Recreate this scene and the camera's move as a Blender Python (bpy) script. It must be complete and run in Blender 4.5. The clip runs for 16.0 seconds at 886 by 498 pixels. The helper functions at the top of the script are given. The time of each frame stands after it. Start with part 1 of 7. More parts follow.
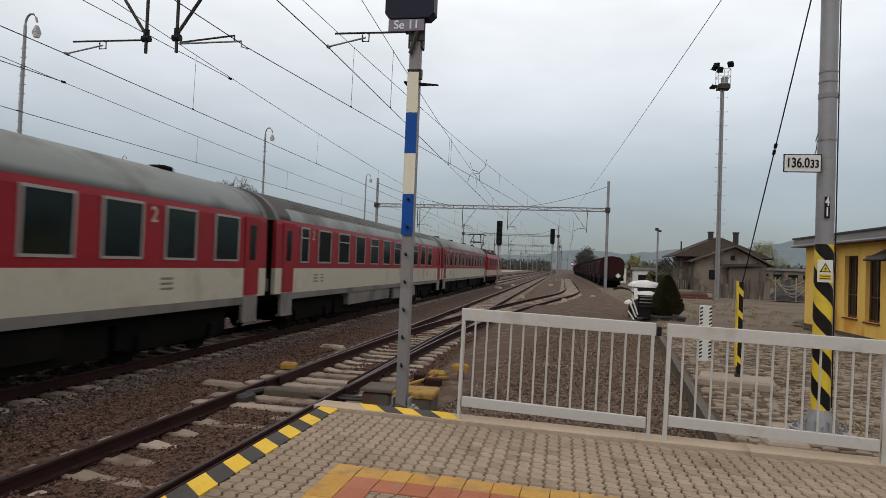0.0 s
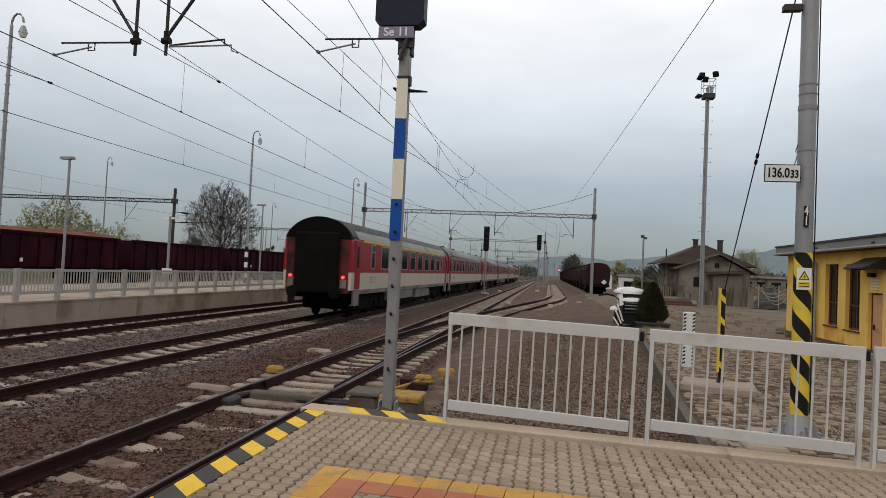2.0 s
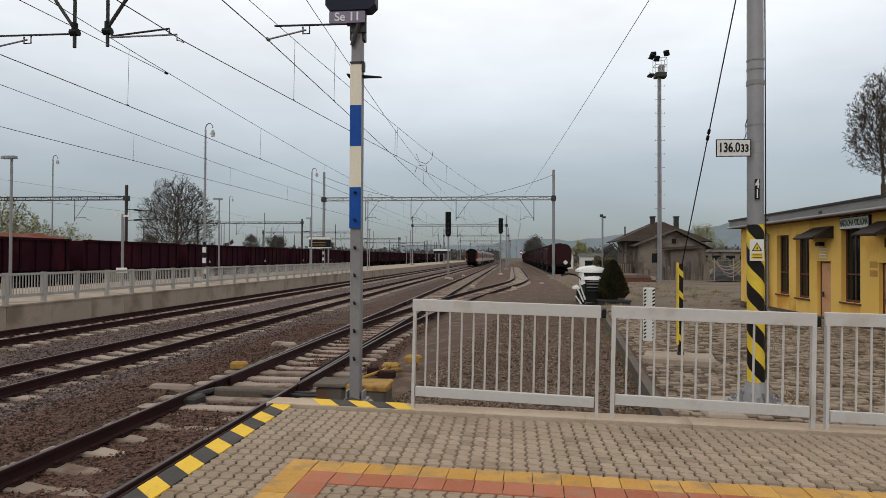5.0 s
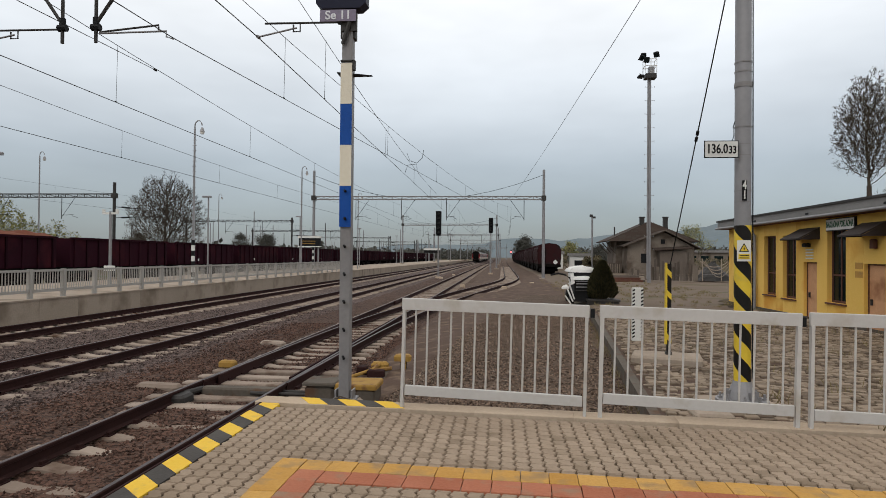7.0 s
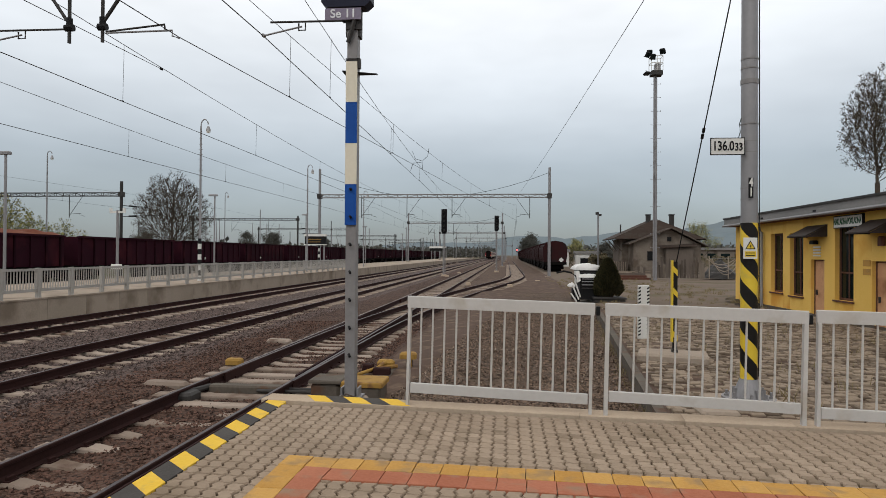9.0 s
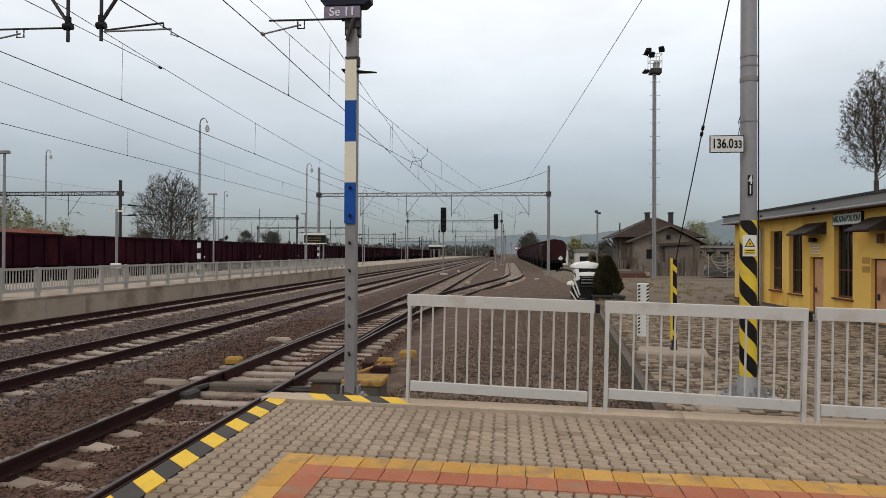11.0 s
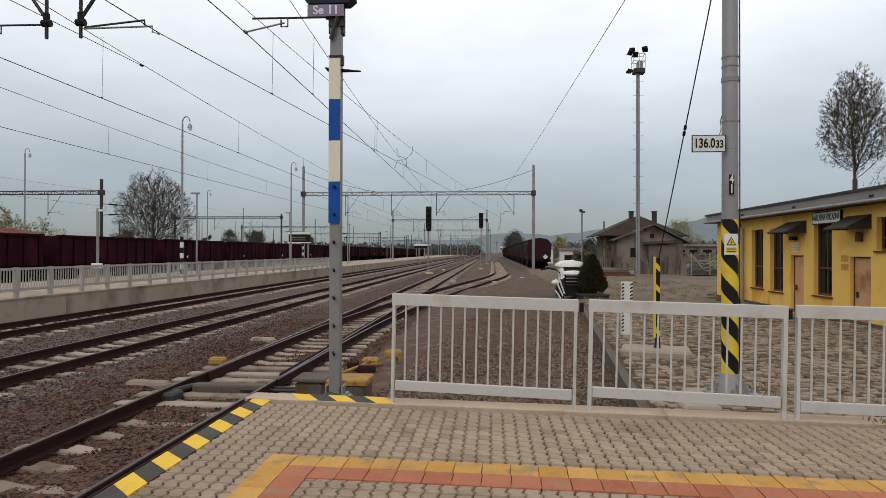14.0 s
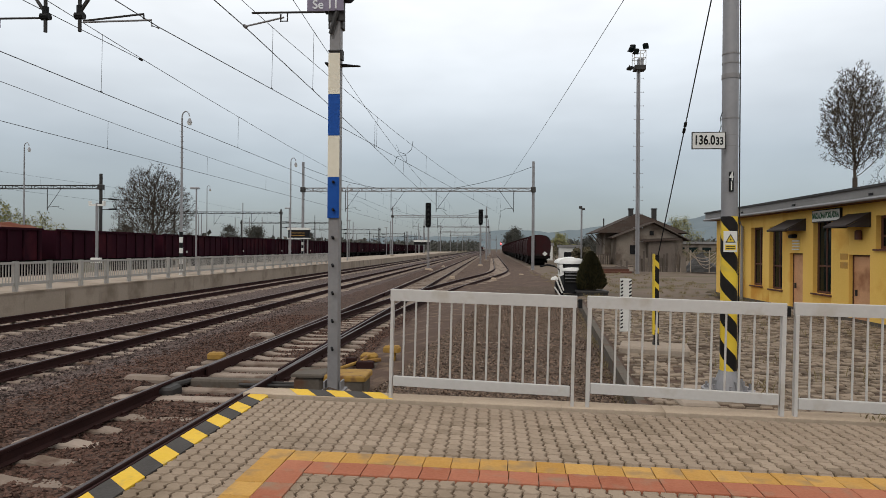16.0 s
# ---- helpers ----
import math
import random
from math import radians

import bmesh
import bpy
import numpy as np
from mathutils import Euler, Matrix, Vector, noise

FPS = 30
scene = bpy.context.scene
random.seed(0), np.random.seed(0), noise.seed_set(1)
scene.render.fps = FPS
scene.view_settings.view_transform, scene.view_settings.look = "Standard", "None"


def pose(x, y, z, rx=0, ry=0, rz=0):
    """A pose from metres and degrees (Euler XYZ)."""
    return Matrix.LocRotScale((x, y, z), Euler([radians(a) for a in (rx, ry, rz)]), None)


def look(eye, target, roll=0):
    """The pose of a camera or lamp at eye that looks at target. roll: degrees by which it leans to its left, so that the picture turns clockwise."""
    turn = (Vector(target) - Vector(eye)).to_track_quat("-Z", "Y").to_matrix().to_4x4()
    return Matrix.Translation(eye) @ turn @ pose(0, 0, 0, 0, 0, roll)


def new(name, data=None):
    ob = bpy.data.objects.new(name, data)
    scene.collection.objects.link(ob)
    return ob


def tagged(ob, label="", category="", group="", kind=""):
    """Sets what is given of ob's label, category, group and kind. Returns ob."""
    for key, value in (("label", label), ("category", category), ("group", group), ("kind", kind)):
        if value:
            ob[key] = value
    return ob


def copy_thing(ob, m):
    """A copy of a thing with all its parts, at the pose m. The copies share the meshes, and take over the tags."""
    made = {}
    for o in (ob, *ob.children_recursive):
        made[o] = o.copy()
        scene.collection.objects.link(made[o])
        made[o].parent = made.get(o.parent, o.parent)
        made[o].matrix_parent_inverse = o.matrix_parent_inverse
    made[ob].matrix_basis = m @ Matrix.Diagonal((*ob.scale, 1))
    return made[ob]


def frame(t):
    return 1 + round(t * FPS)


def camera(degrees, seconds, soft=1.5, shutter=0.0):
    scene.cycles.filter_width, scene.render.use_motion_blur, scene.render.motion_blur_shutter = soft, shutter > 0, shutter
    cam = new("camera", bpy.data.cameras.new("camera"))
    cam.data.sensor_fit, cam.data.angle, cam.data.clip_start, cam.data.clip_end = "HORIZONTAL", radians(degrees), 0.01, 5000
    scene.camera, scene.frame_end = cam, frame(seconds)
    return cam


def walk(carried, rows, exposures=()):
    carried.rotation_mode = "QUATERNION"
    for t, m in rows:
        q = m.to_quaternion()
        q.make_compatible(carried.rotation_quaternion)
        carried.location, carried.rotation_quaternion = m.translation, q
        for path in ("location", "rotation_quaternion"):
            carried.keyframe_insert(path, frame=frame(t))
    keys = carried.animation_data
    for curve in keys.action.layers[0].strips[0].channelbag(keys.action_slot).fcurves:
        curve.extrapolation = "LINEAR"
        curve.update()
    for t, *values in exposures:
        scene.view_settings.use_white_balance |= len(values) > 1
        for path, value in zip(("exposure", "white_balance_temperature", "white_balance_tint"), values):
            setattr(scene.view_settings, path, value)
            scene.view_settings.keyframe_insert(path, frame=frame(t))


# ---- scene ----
# camera: held by hand at the end of a station platform; z = 0 is the platform's paving
cam = camera(70, 16.0, soft=0.5, shutter=0.1)
PATH = [
    (0, pose(-0.035, 0.069, 1.615, 91.348, -2.24, 10.673)),
    (0.5, pose(-0.032, -0.016, 1.603, 91.511, -2.316, 9.889)),
    (1, pose(-0.033, -0.013, 1.61, 91.614, -2.428, 9.643)),
    (1.5, pose(-0.038, 0.002, 1.608, 91.758, -2.582, 9.524)),
    (2, pose(-0.025, -0.012, 1.611, 91.864, -2.716, 9.491)),
    (2.5, pose(-0.025, 0.005, 1.611, 91.819, -2.6, 8.967)),
    (3, pose(-0.026, 0.011, 1.609, 91.494, -2.008, 8.149)),
    (3.5, pose(-0.022, 0.028, 1.609, 91.02, -1.215, 7.423)),
    (4, pose(-0.021, 0.025, 1.608, 90.682, -0.589, 6.991)),
    (6.5, pose(-0.009, 0.013, 1.603, 90.74, -0.499, 5.335)),
    (7, pose(-0.01, 0.009, 1.604, 90.66, -0.499, 5.279)),
    (7.5, pose(-0.005, 0.008, 1.604, 90.636, -0.47, 5.437)),
    (8, pose(-0.006, 0.004, 1.604, 90.572, -0.465, 5.576)),
    (8.5, pose(-0.01, -0.001, 1.606, 90.505, -0.432, 5.689)),
    (9, pose(-0.005, 0.002, 1.604, 90.473, -0.403, 5.796)),
    (11.5, pose(-0.009, -0.001, 1.599, 90.297, -0.2, 5.668)),
    (12, pose(-0.006, 0.002, 1.6, 90.264, -0.07, 5.585)),
    (12.5, pose(-0, -0, 1.6, 90.255, 0, 5.407)),
    (13, pose(0.003, -0.004, 1.601, 90.253, 0.028, 5.126)),
    (13.5, pose(0.006, 0.008, 1.603, 90.28, -0.022, 4.771)),
    (14, pose(-0, 0.002, 1.602, 90.251, -0.151, 4.408)),
    (14.5, pose(0.001, 0.005, 1.597, 90.24, -0.354, 4.257)),
    (15, pose(0, 0.002, 1.6, 90.155, -0.469, 4.232)),
    (15.5, pose(0.004, 0, 1.597, 90.006, -0.473, 4.303)),
    (16, pose(0.007, 0.011, 1.596, 89.922, -0.428, 4.368)),
]
walk(cam, PATH, exposures=((0, -0.10), (1, -0.05), (2, -0.08), (4, -0.03), (6.5, 0.0), (12, 0.02), (16, 0.04)))

# overcast daylight
world = bpy.data.worlds.new("overcast_sky")
scene.world = world
world.use_nodes = True
wn, wl = world.node_tree.nodes, world.node_tree.links
wn.clear()


def wnode(kind, **inputs):
    n = wn.new(kind)
    for k, v in inputs.items():
        n.inputs[k].default_value = v
    return n


w_out, w_bg = wnode("ShaderNodeOutputWorld"), wnode("ShaderNodeBackground", Strength=1.0)
w_sky = wn.new("ShaderNodeTexSky")
w_sky.sky_type, w_sky.sun_disc, w_sky.sun_elevation, w_sky.sun_rotation = "NISHITA", False, radians(48), radians(200)
w_tc, w_sep = wn.new("ShaderNodeTexCoord"), wn.new("ShaderNodeSeparateXYZ")
w_ramp = wn.new("ShaderNodeValToRGB")
stops = w_ramp.color_ramp.elements
stops[0].position, stops[0].color = 0.0, (0.20, 0.228, 0.247, 1)
stops[1].position, stops[1].color = 0.42, (1.04, 1.045, 1.04, 1)
for where, tone in ((0.05, (0.262, 0.30, 0.325, 1)), (0.14, (0.41, 0.453, 0.488, 1)), (0.27, (0.765, 0.80, 0.828, 1)), (0.62, (0.95, 0.925, 0.885, 1)), (1.0, (0.90, 0.86, 0.79, 1))):
    stops.new(where).color = tone
w_noise = wnode("ShaderNodeTexNoise", Scale=2.2, Detail=4.0, Roughness=0.55)
w_map = wn.new("ShaderNodeMapping")
w_map.inputs["Scale"].default_value = (1, 1, 3.0)
w_mr = wnode("ShaderNodeMapRange")
w_mr.inputs["From Min"].default_value, w_mr.inputs["From Max"].default_value = 0.25, 0.75
w_mr.inputs["To Min"].default_value, w_mr.inputs["To Max"].default_value = 0.84, 1.16
w_mul = wn.new("ShaderNodeVectorMath")
w_mul.operation = "SCALE"
w_mix = wn.new("ShaderNodeMix")
w_mix.data_type = "RGBA"
w_mix.inputs["Factor"].default_value = 0.02
wl.new(w_tc.outputs["Generated"], w_sep.inputs[0])
wl.new(w_sep.outputs["Z"], w_ramp.inputs[0])
wl.new(w_tc.outputs["Generated"], w_map.inputs[0])
wl.new(w_map.outputs[0], w_noise.inputs["Vector"])
wl.new(w_noise.outputs[0], w_mr.inputs[0])
wl.new(w_ramp.outputs[0], w_mul.inputs[0])
wl.new(w_mr.outputs[0], w_mul.inputs["Scale"])
wl.new(w_mul.outputs[0], w_mix.inputs["A"])
wl.new(w_sky.outputs[0], w_mix.inputs["B"])
wl.new(w_mix.outputs["Result"], w_bg.inputs[0])
wl.new(w_bg.outputs[0], w_out.inputs[0])

sun = new("sun", bpy.data.lights.new("sun", "SUN"))
sun.data.energy, sun.data.angle, sun.data.color = 0.6, radians(25), (1, 0.95, 0.88)
sun.matrix_basis = look((-16, -40, 46), (0, 0, 0))

# ---- materials ----


def surface(name, c1, c2, rough=0.7, metal=0.0, big=0.6, fine=14.0, bump=0.15, rnd=0.0, stain=None, stain_at=0.62, stain_scale=1.3, cells=0.0, island=0.0, spec=0.5, streak=1.0):
    """Two colours mixed at a large and a fine scale, random tone per piece, stains, bump."""
    m = bpy.data.materials.new(name)
    m.use_nodes = True
    n, l = m.node_tree.nodes, m.node_tree.links
    b = n["Principled BSDF"]
    b.inputs["Roughness"].default_value, b.inputs["Metallic"].default_value = rough, metal
    b.inputs["Specular IOR Level"].default_value = spec if rough < 0.7 else min(spec, 0.2)
    tc, mp = n.new("ShaderNodeTexCoord"), n.new("ShaderNodeMapping")
    l.new(tc.outputs["Object"], mp.inputs[0])
    mp.inputs["Scale"].default_value = (1, 1, streak)
    info = n.new("ShaderNodeObjectInfo")
    add = n.new("ShaderNodeVectorMath")
    add.operation = "MULTIPLY_ADD"
    comb = n.new("ShaderNodeCombineXYZ")
    for k in range(3):
        l.new(info.outputs["Random"], comb.inputs[k])
    l.new(comb.outputs[0], add.inputs[0])
    add.inputs[1].default_value = (17.0, 31.0, 47.0)
    l.new(mp.outputs[0], add.inputs[2])

    def noise_at(scale, detail=3.0):
        t = n.new("ShaderNodeTexNoise")
        t.inputs["Scale"].default_value, t.inputs["Detail"].default_value = scale, detail
        l.new(add.outputs[0], t.inputs["Vector"])
        return t.outputs[0]

    def math_node(op, a, b_):
        t = n.new("ShaderNodeMath")
        t.operation = op
        for k, v in enumerate((a, b_)):
            if isinstance(v, (int, float)):
                t.inputs[k].default_value = v
            else:
                l.new(v, t.inputs[k])
        return t.outputs[0]

    def mixed(f, a, c):
        t = n.new("ShaderNodeMix")
        t.data_type = "RGBA"
        l.new(f, t.inputs["Factor"])
        for k, v in (("A", a), ("B", c)):
            if isinstance(v, tuple):
                t.inputs[k].default_value = (*v, 1)
            else:
                l.new(v, t.inputs[k])
        return t.outputs["Result"]

    coarse, grain = noise_at(big), noise_at(fine, 5.0)
    f = math_node("ADD", math_node("MULTIPLY", coarse, 0.55), math_node("MULTIPLY", grain, 0.45))
    if rnd:
        f = math_node("ADD", f, math_node("MULTIPLY", math_node("SUBTRACT", info.outputs["Random"], 0.5), rnd))
    if island:
        geo = n.new("ShaderNodeNewGeometry")
        f = math_node("ADD", f, math_node("MULTIPLY", math_node("SUBTRACT", geo.outputs["Random Per Island"], 0.5), island))
    height = grain
    if cells:
        v = n.new("ShaderNodeTexVoronoi")
        v.inputs["Scale"].default_value = cells
        l.new(add.outputs[0], v.inputs["Vector"])
        sep = n.new("ShaderNodeSeparateColor")
        l.new(v.outputs["Color"], sep.inputs[0])
        f = math_node("ADD", math_node("MULTIPLY", f, 0.5), math_node("MULTIPLY", sep.outputs[0], 0.5))
        height = math_node("SUBTRACT", math_node("MULTIPLY", grain, 0.3), v.outputs["Distance"])
    mr = n.new("ShaderNodeMapRange")
    mr.inputs["From Min"].default_value, mr.inputs["From Max"].default_value = 0.3, 0.7
    l.new(f, mr.inputs[0])
    col = mixed(mr.outputs[0], c1, c2)
    if stain:
        sm = n.new("ShaderNodeMapRange")
        sm.inputs["From Min"].default_value, sm.inputs["From Max"].default_value = stain_at - 0.08, stain_at + 0.08
        l.new(noise_at(stain_scale, 6.0), sm.inputs[0])
        col = mixed(sm.outputs[0], col, stain)
    l.new(col, b.inputs["Base Color"])
    rr = n.new("ShaderNodeMapRange")
    rr.inputs["To Min"].default_value, rr.inputs["To Max"].default_value = max(0.02, rough - 0.12), min(1, rough + 0.12)
    l.new(grain, rr.inputs[0])
    l.new(rr.outputs[0], b.inputs["Roughness"])
    if bump:
        bp = n.new("ShaderNodeBump")
        bp.inputs["Strength"].default_value, bp.inputs["Distance"].default_value = min(1, bump), 0.02
        l.new(height, bp.inputs["Height"])
        l.new(bp.outputs[0], b.inputs["Normal"])
    return m


def glow(name, colour, strength):
    m = bpy.data.materials.new(name)
    m.use_nodes = True
    b = m.node_tree.nodes["Principled BSDF"]
    b.inputs["Base Color"].default_value = (*colour, 1)
    b.inputs["Emission Color"].default_value, b.inputs["Emission Strength"].default_value = (*colour, 1), strength
    return m


M_GROUND = surface("dry_soil_and_grass", (0.074, 0.0595, 0.0399), (0.126, 0.098, 0.0665), 0.95, big=0.05, fine=3.0, bump=0.4, stain=(0.074, 0.084, 0.0333), stain_at=0.58, stain_scale=0.08)
M_DIRT = surface("trodden_dirt", (0.1126, 0.0833, 0.06177), (0.1781, 0.1351, 0.1027), 0.95, big=0.25, fine=7.0, bump=0.35, stain=(0.0941, 0.0781, 0.0415), stain_at=0.6, stain_scale=0.35)
M_BALLAST = surface("brown_ballast", (0.0279, 0.0153, 0.0108), (0.108, 0.0629, 0.0461), 0.95, big=0.35, fine=30.0, bump=0.9, cells=22.0)
M_STONES = surface("brown_gravel_stones", (0.0307, 0.0165, 0.0119), (0.147, 0.0838, 0.0634), 0.95, big=0.4, fine=40.0, bump=0.3, island=0.75)
M_GRAVEL = surface("grey_gravel", (0.03932, 0.02523, 0.01728), (0.1484, 0.1039, 0.0756), 0.95, big=0.5, fine=30.0, bump=0.9, cells=26.0)
M_GSTONES = surface("grey_gravel_stones", (0.0437, 0.02809, 0.01911), (0.2358, 0.1651, 0.122), 0.95, big=0.6, fine=40.0, bump=0.3, island=0.9)
M_SLEEPER = surface("weathered_concrete_sleeper", (0.2263, 0.1758, 0.1409), (0.3509, 0.2846, 0.2335), 0.9, big=1.2, fine=25.0, bump=0.35, rnd=0.5, stain=(0.104, 0.0627, 0.0423), stain_at=0.6, stain_scale=2.0)
M_RAIL = surface("rusty_rail_steel", (0.02094, 0.009152, 0.008509), (0.03927, 0.01773, 0.01581), 0.85, metal=0.0, big=1.0, fine=30.0, bump=0.15, spec=0.1)
M_RAILTOP = surface("worn_rail_head", (0.04563, 0.02892, 0.02678), (0.07345, 0.04875, 0.04602), 0.42, metal=0.7, big=1.5, fine=20.0, bump=0.05)
M_PAVER = surface("grey_concrete_paver", (0.278, 0.211, 0.153), (0.366, 0.284, 0.211), 0.9, big=0.9, fine=40.0, bump=0.3, rnd=0.22, island=0.2, stain=(0.209, 0.157, 0.109), stain_at=0.6, stain_scale=1.1)
M_JOINT = surface("dark_joint_sand", (0.0222, 0.0189, 0.0152), (0.0444, 0.0378, 0.0299), 0.95, big=2.0, fine=40.0, bump=0.3)
M_YTILE = surface("ochre_tactile_tile", (0.425, 0.221, 0.048), (0.561, 0.328, 0.096), 0.85, big=1.5, fine=40.0, bump=0.3, rnd=0.2, stain=(0.306, 0.197, 0.096), stain_at=0.6, stain_scale=4.0)
M_RTILE = surface("brick_red_tactile_tile", (0.306, 0.0984, 0.052), (0.425, 0.164, 0.096), 0.85, big=1.5, fine=40.0, bump=0.3, rnd=0.2, stain=(0.281, 0.18, 0.12), stain_at=0.62, stain_scale=4.0)
M_KERB = surface("light_concrete_kerb", (0.36, 0.28, 0.204), (0.496, 0.394, 0.296), 0.9, big=1.0, fine=30.0, bump=0.3, stain=(0.252, 0.189, 0.132), stain_at=0.7)
M_CONC = surface("grey_concrete", (0.26, 0.212, 0.166), (0.371, 0.305, 0.244), 0.9, big=0.5, fine=20.0, bump=0.25, stain=(0.19, 0.148, 0.112), stain_at=0.62, stain_scale=0.7)
M_YPAINT = surface("yellow_edge_paint", (0.686, 0.417, 0.027), (0.784, 0.524, 0.072), 0.75, big=2.0, fine=40.0, bump=0.2, stain=(0.441, 0.32, 0.117), stain_at=0.67, stain_scale=6.0)
M_KPAINT = surface("worn_black_edge_paint", (0.04163, 0.03675, 0.0339), (0.08325, 0.07575, 0.06982), 0.8, big=2.0, fine=40.0, bump=0.2)
M_FENCE = surface("light_grey_fence_paint", (0.4588, 0.4376, 0.4147), (0.5335, 0.5131, 0.4895), 0.5, big=1.0, fine=20.0, bump=0.04, stain=(0.387, 0.341, 0.287), stain_at=0.68, stain_scale=3.0)
M_GALV = surface("galvanised_steel", (0.215, 0.211, 0.216), (0.302, 0.294, 0.3), 0.5, metal=0.35, big=1.2, fine=12.0, bump=0.05)
M_POST = surface("grey_painted_post", (0.18, 0.17, 0.17), (0.24, 0.228, 0.225), 0.55, big=1.0, fine=20.0, bump=0.05)
M_DARKSTEEL = surface("dark_weathered_steel", (0.03846, 0.03638, 0.03557), (0.07143, 0.06757, 0.06422), 0.6, metal=0.4, big=1.0, fine=15.0, bump=0.1, spec=0.15)
M_WIRE = surface("dark_copper_wire", (0.03774, 0.0357, 0.03529), (0.06793, 0.06426, 0.0611), 0.6, metal=0.3, big=1.0, fine=5.0, bump=0.0, spec=0.15)
M_BLACK = surface("matt_black", (0.00672, 0.00672, 0.00728), (0.01568, 0.01568, 0.0168), 0.6, big=2.0, fine=20.0, bump=0.05, spec=0.15)
M_WHITE = surface("white_enamel", (0.616, 0.609, 0.578), (0.704, 0.696, 0.663), 0.45, big=2.0, fine=20.0, bump=0.03)
M_CREAMP = surface("cream_reflective_band", (0.684, 0.614, 0.477), (0.76, 0.698, 0.567), 0.4, big=2.0, fine=20.0, bump=0.03)
M_BLUEP = surface("blue_reflective_band", (0.006, 0.06, 0.28), (0.01, 0.078, 0.34), 0.5, big=2.0, fine=20.0, bump=0.03, spec=0.2)
M_NAVY = surface("dark_blue_signal_back", (0.0108, 0.012, 0.027), (0.018, 0.0198, 0.039), 0.5, big=2.0, fine=20.0, bump=0.03, spec=0.15)
M_TAPEY = surface("yellow_warning_paint", (0.646, 0.437, 0.018), (0.722, 0.522, 0.045), 0.5, big=2.0, fine=20.0, bump=0.05, stain=(0.475, 0.342, 0.072), stain_at=0.68, stain_scale=5.0)
M_TAPEK = surface("black_warning_paint", (0.00888, 0.00784, 0.007448), (0.01776, 0.01568, 0.0144), 0.5, big=2.0, fine=20.0, bump=0.05, spec=0.15)
M_BOXY = surface("faded_yellow_box_paint", (0.284, 0.161, 0.0326), (0.367, 0.223, 0.0605), 0.75, big=2.0, fine=20.0, bump=0.15, stain=(0.154, 0.0777, 0.0372), stain_at=0.58, stain_scale=5.0)
M_CASTGREY = surface("dirty_cast_cover", (0.0742, 0.06244, 0.05026), (0.126, 0.1057, 0.0854), 0.8, big=2.0, fine=20.0, bump=0.2, stain=(0.0999, 0.0536, 0.0319), stain_at=0.6, stain_scale=3.0)
M_RED = surface("coach_red_paint", (0.2268, 0.01503, 0.02275), (0.2808, 0.0225, 0.03087), 0.38, big=0.4, fine=6.0, bump=0.02, stain=(0.193, 0.0208, 0.0194), stain_at=0.66, stain_scale=0.8, spec=0.1)
M_CREAM = surface("coach_cream_paint", (0.432, 0.393, 0.314), (0.504, 0.462, 0.378), 0.42, big=0.4, fine=6.0, bump=0.02, stain=(0.346, 0.304, 0.23), stain_at=0.64, stain_scale=0.8, spec=0.22)
M_SKIRT = surface("coach_grey_skirt", (0.139, 0.125, 0.113), (0.195, 0.178, 0.162), 0.6, big=0.5, fine=8.0, bump=0.04, stain=(0.0818, 0.0684, 0.0565), stain_at=0.58, stain_scale=0.9)
M_ROOF = surface("coach_grey_roof", (0.1781, 0.1905, 0.1848), (0.244, 0.2553, 0.2455), 0.55, big=0.4, fine=6.0, bump=0.04, stain=(0.0998, 0.0959, 0.0909), stain_at=0.6, stain_scale=0.6, spec=0.22)
M_ROOFD = surface("coach_dark_ribbed_roof", (0.0888, 0.0864, 0.0848), (0.13, 0.126, 0.122), 0.6, big=0.4, fine=6.0, bump=0.04, stain=(0.0651, 0.0588, 0.0532), stain_at=0.6, stain_scale=0.6, spec=0.22)
M_YSTRIPE = surface("first_class_yellow_band", (0.594, 0.374, 0.024), (0.666, 0.442, 0.04), 0.4, big=1.0, fine=8.0, bump=0.0)
M_ALU = surface("aluminium_window_frame", (0.311, 0.287, 0.266), (0.4, 0.371, 0.339), 0.4, metal=0.5, big=2.0, fine=10.0, bump=0.02)
M_GLASS = surface("dark_tinted_glass", (0.0042, 0.00855, 0.00855), (0.0105, 0.019, 0.019), 0.1, big=0.6, fine=2.0, bump=0.0, spec=0.18)
# grimy steel taken nearly black, so the colour holds the shade under the coaches
M_UNDER = surface("black_underframe_grime_with_shade", (0.00378, 0.00336, 0.00315), (0.00948, 0.0084, 0.00738), 0.85, big=1.0, fine=10.0, bump=0.2, spec=0.05)
M_WAGON = surface("maroon_wagon_paint", (0.01513, 0.003255, 0.006634), (0.02616, 0.005636, 0.0111), 0.75, big=0.3, fine=5.0, bump=0.1, rnd=0.6, stain=(0.0469, 0.00909, 0.0133), stain_at=0.6, stain_scale=0.5, spec=0.05)
M_RUST = surface("rusty_red_wagon_load", (0.126, 0.0392, 0.0213), (0.189, 0.0672, 0.0399), 0.9, big=0.4, fine=5.0, bump=0.5)
M_HOPPER = surface("dark_red_hopper_paint", (0.01926, 0.004536, 0.005586), (0.03168, 0.00804, 0.00894), 0.65, big=0.3, fine=5.0, bump=0.1, rnd=0.6, stain=(0.0206, 0.0126, 0.013), stain_at=0.56, stain_scale=0.6, spec=0.1)
M_YWALL = surface("ochre_yellow_render", (0.7204, 0.4412, 0.0864), (0.8174, 0.5356, 0.1481), 0.9, big=0.5, fine=30.0, bump=0.2, stain=(0.643, 0.31, 0.0528), stain_at=0.62, stain_scale=0.7)
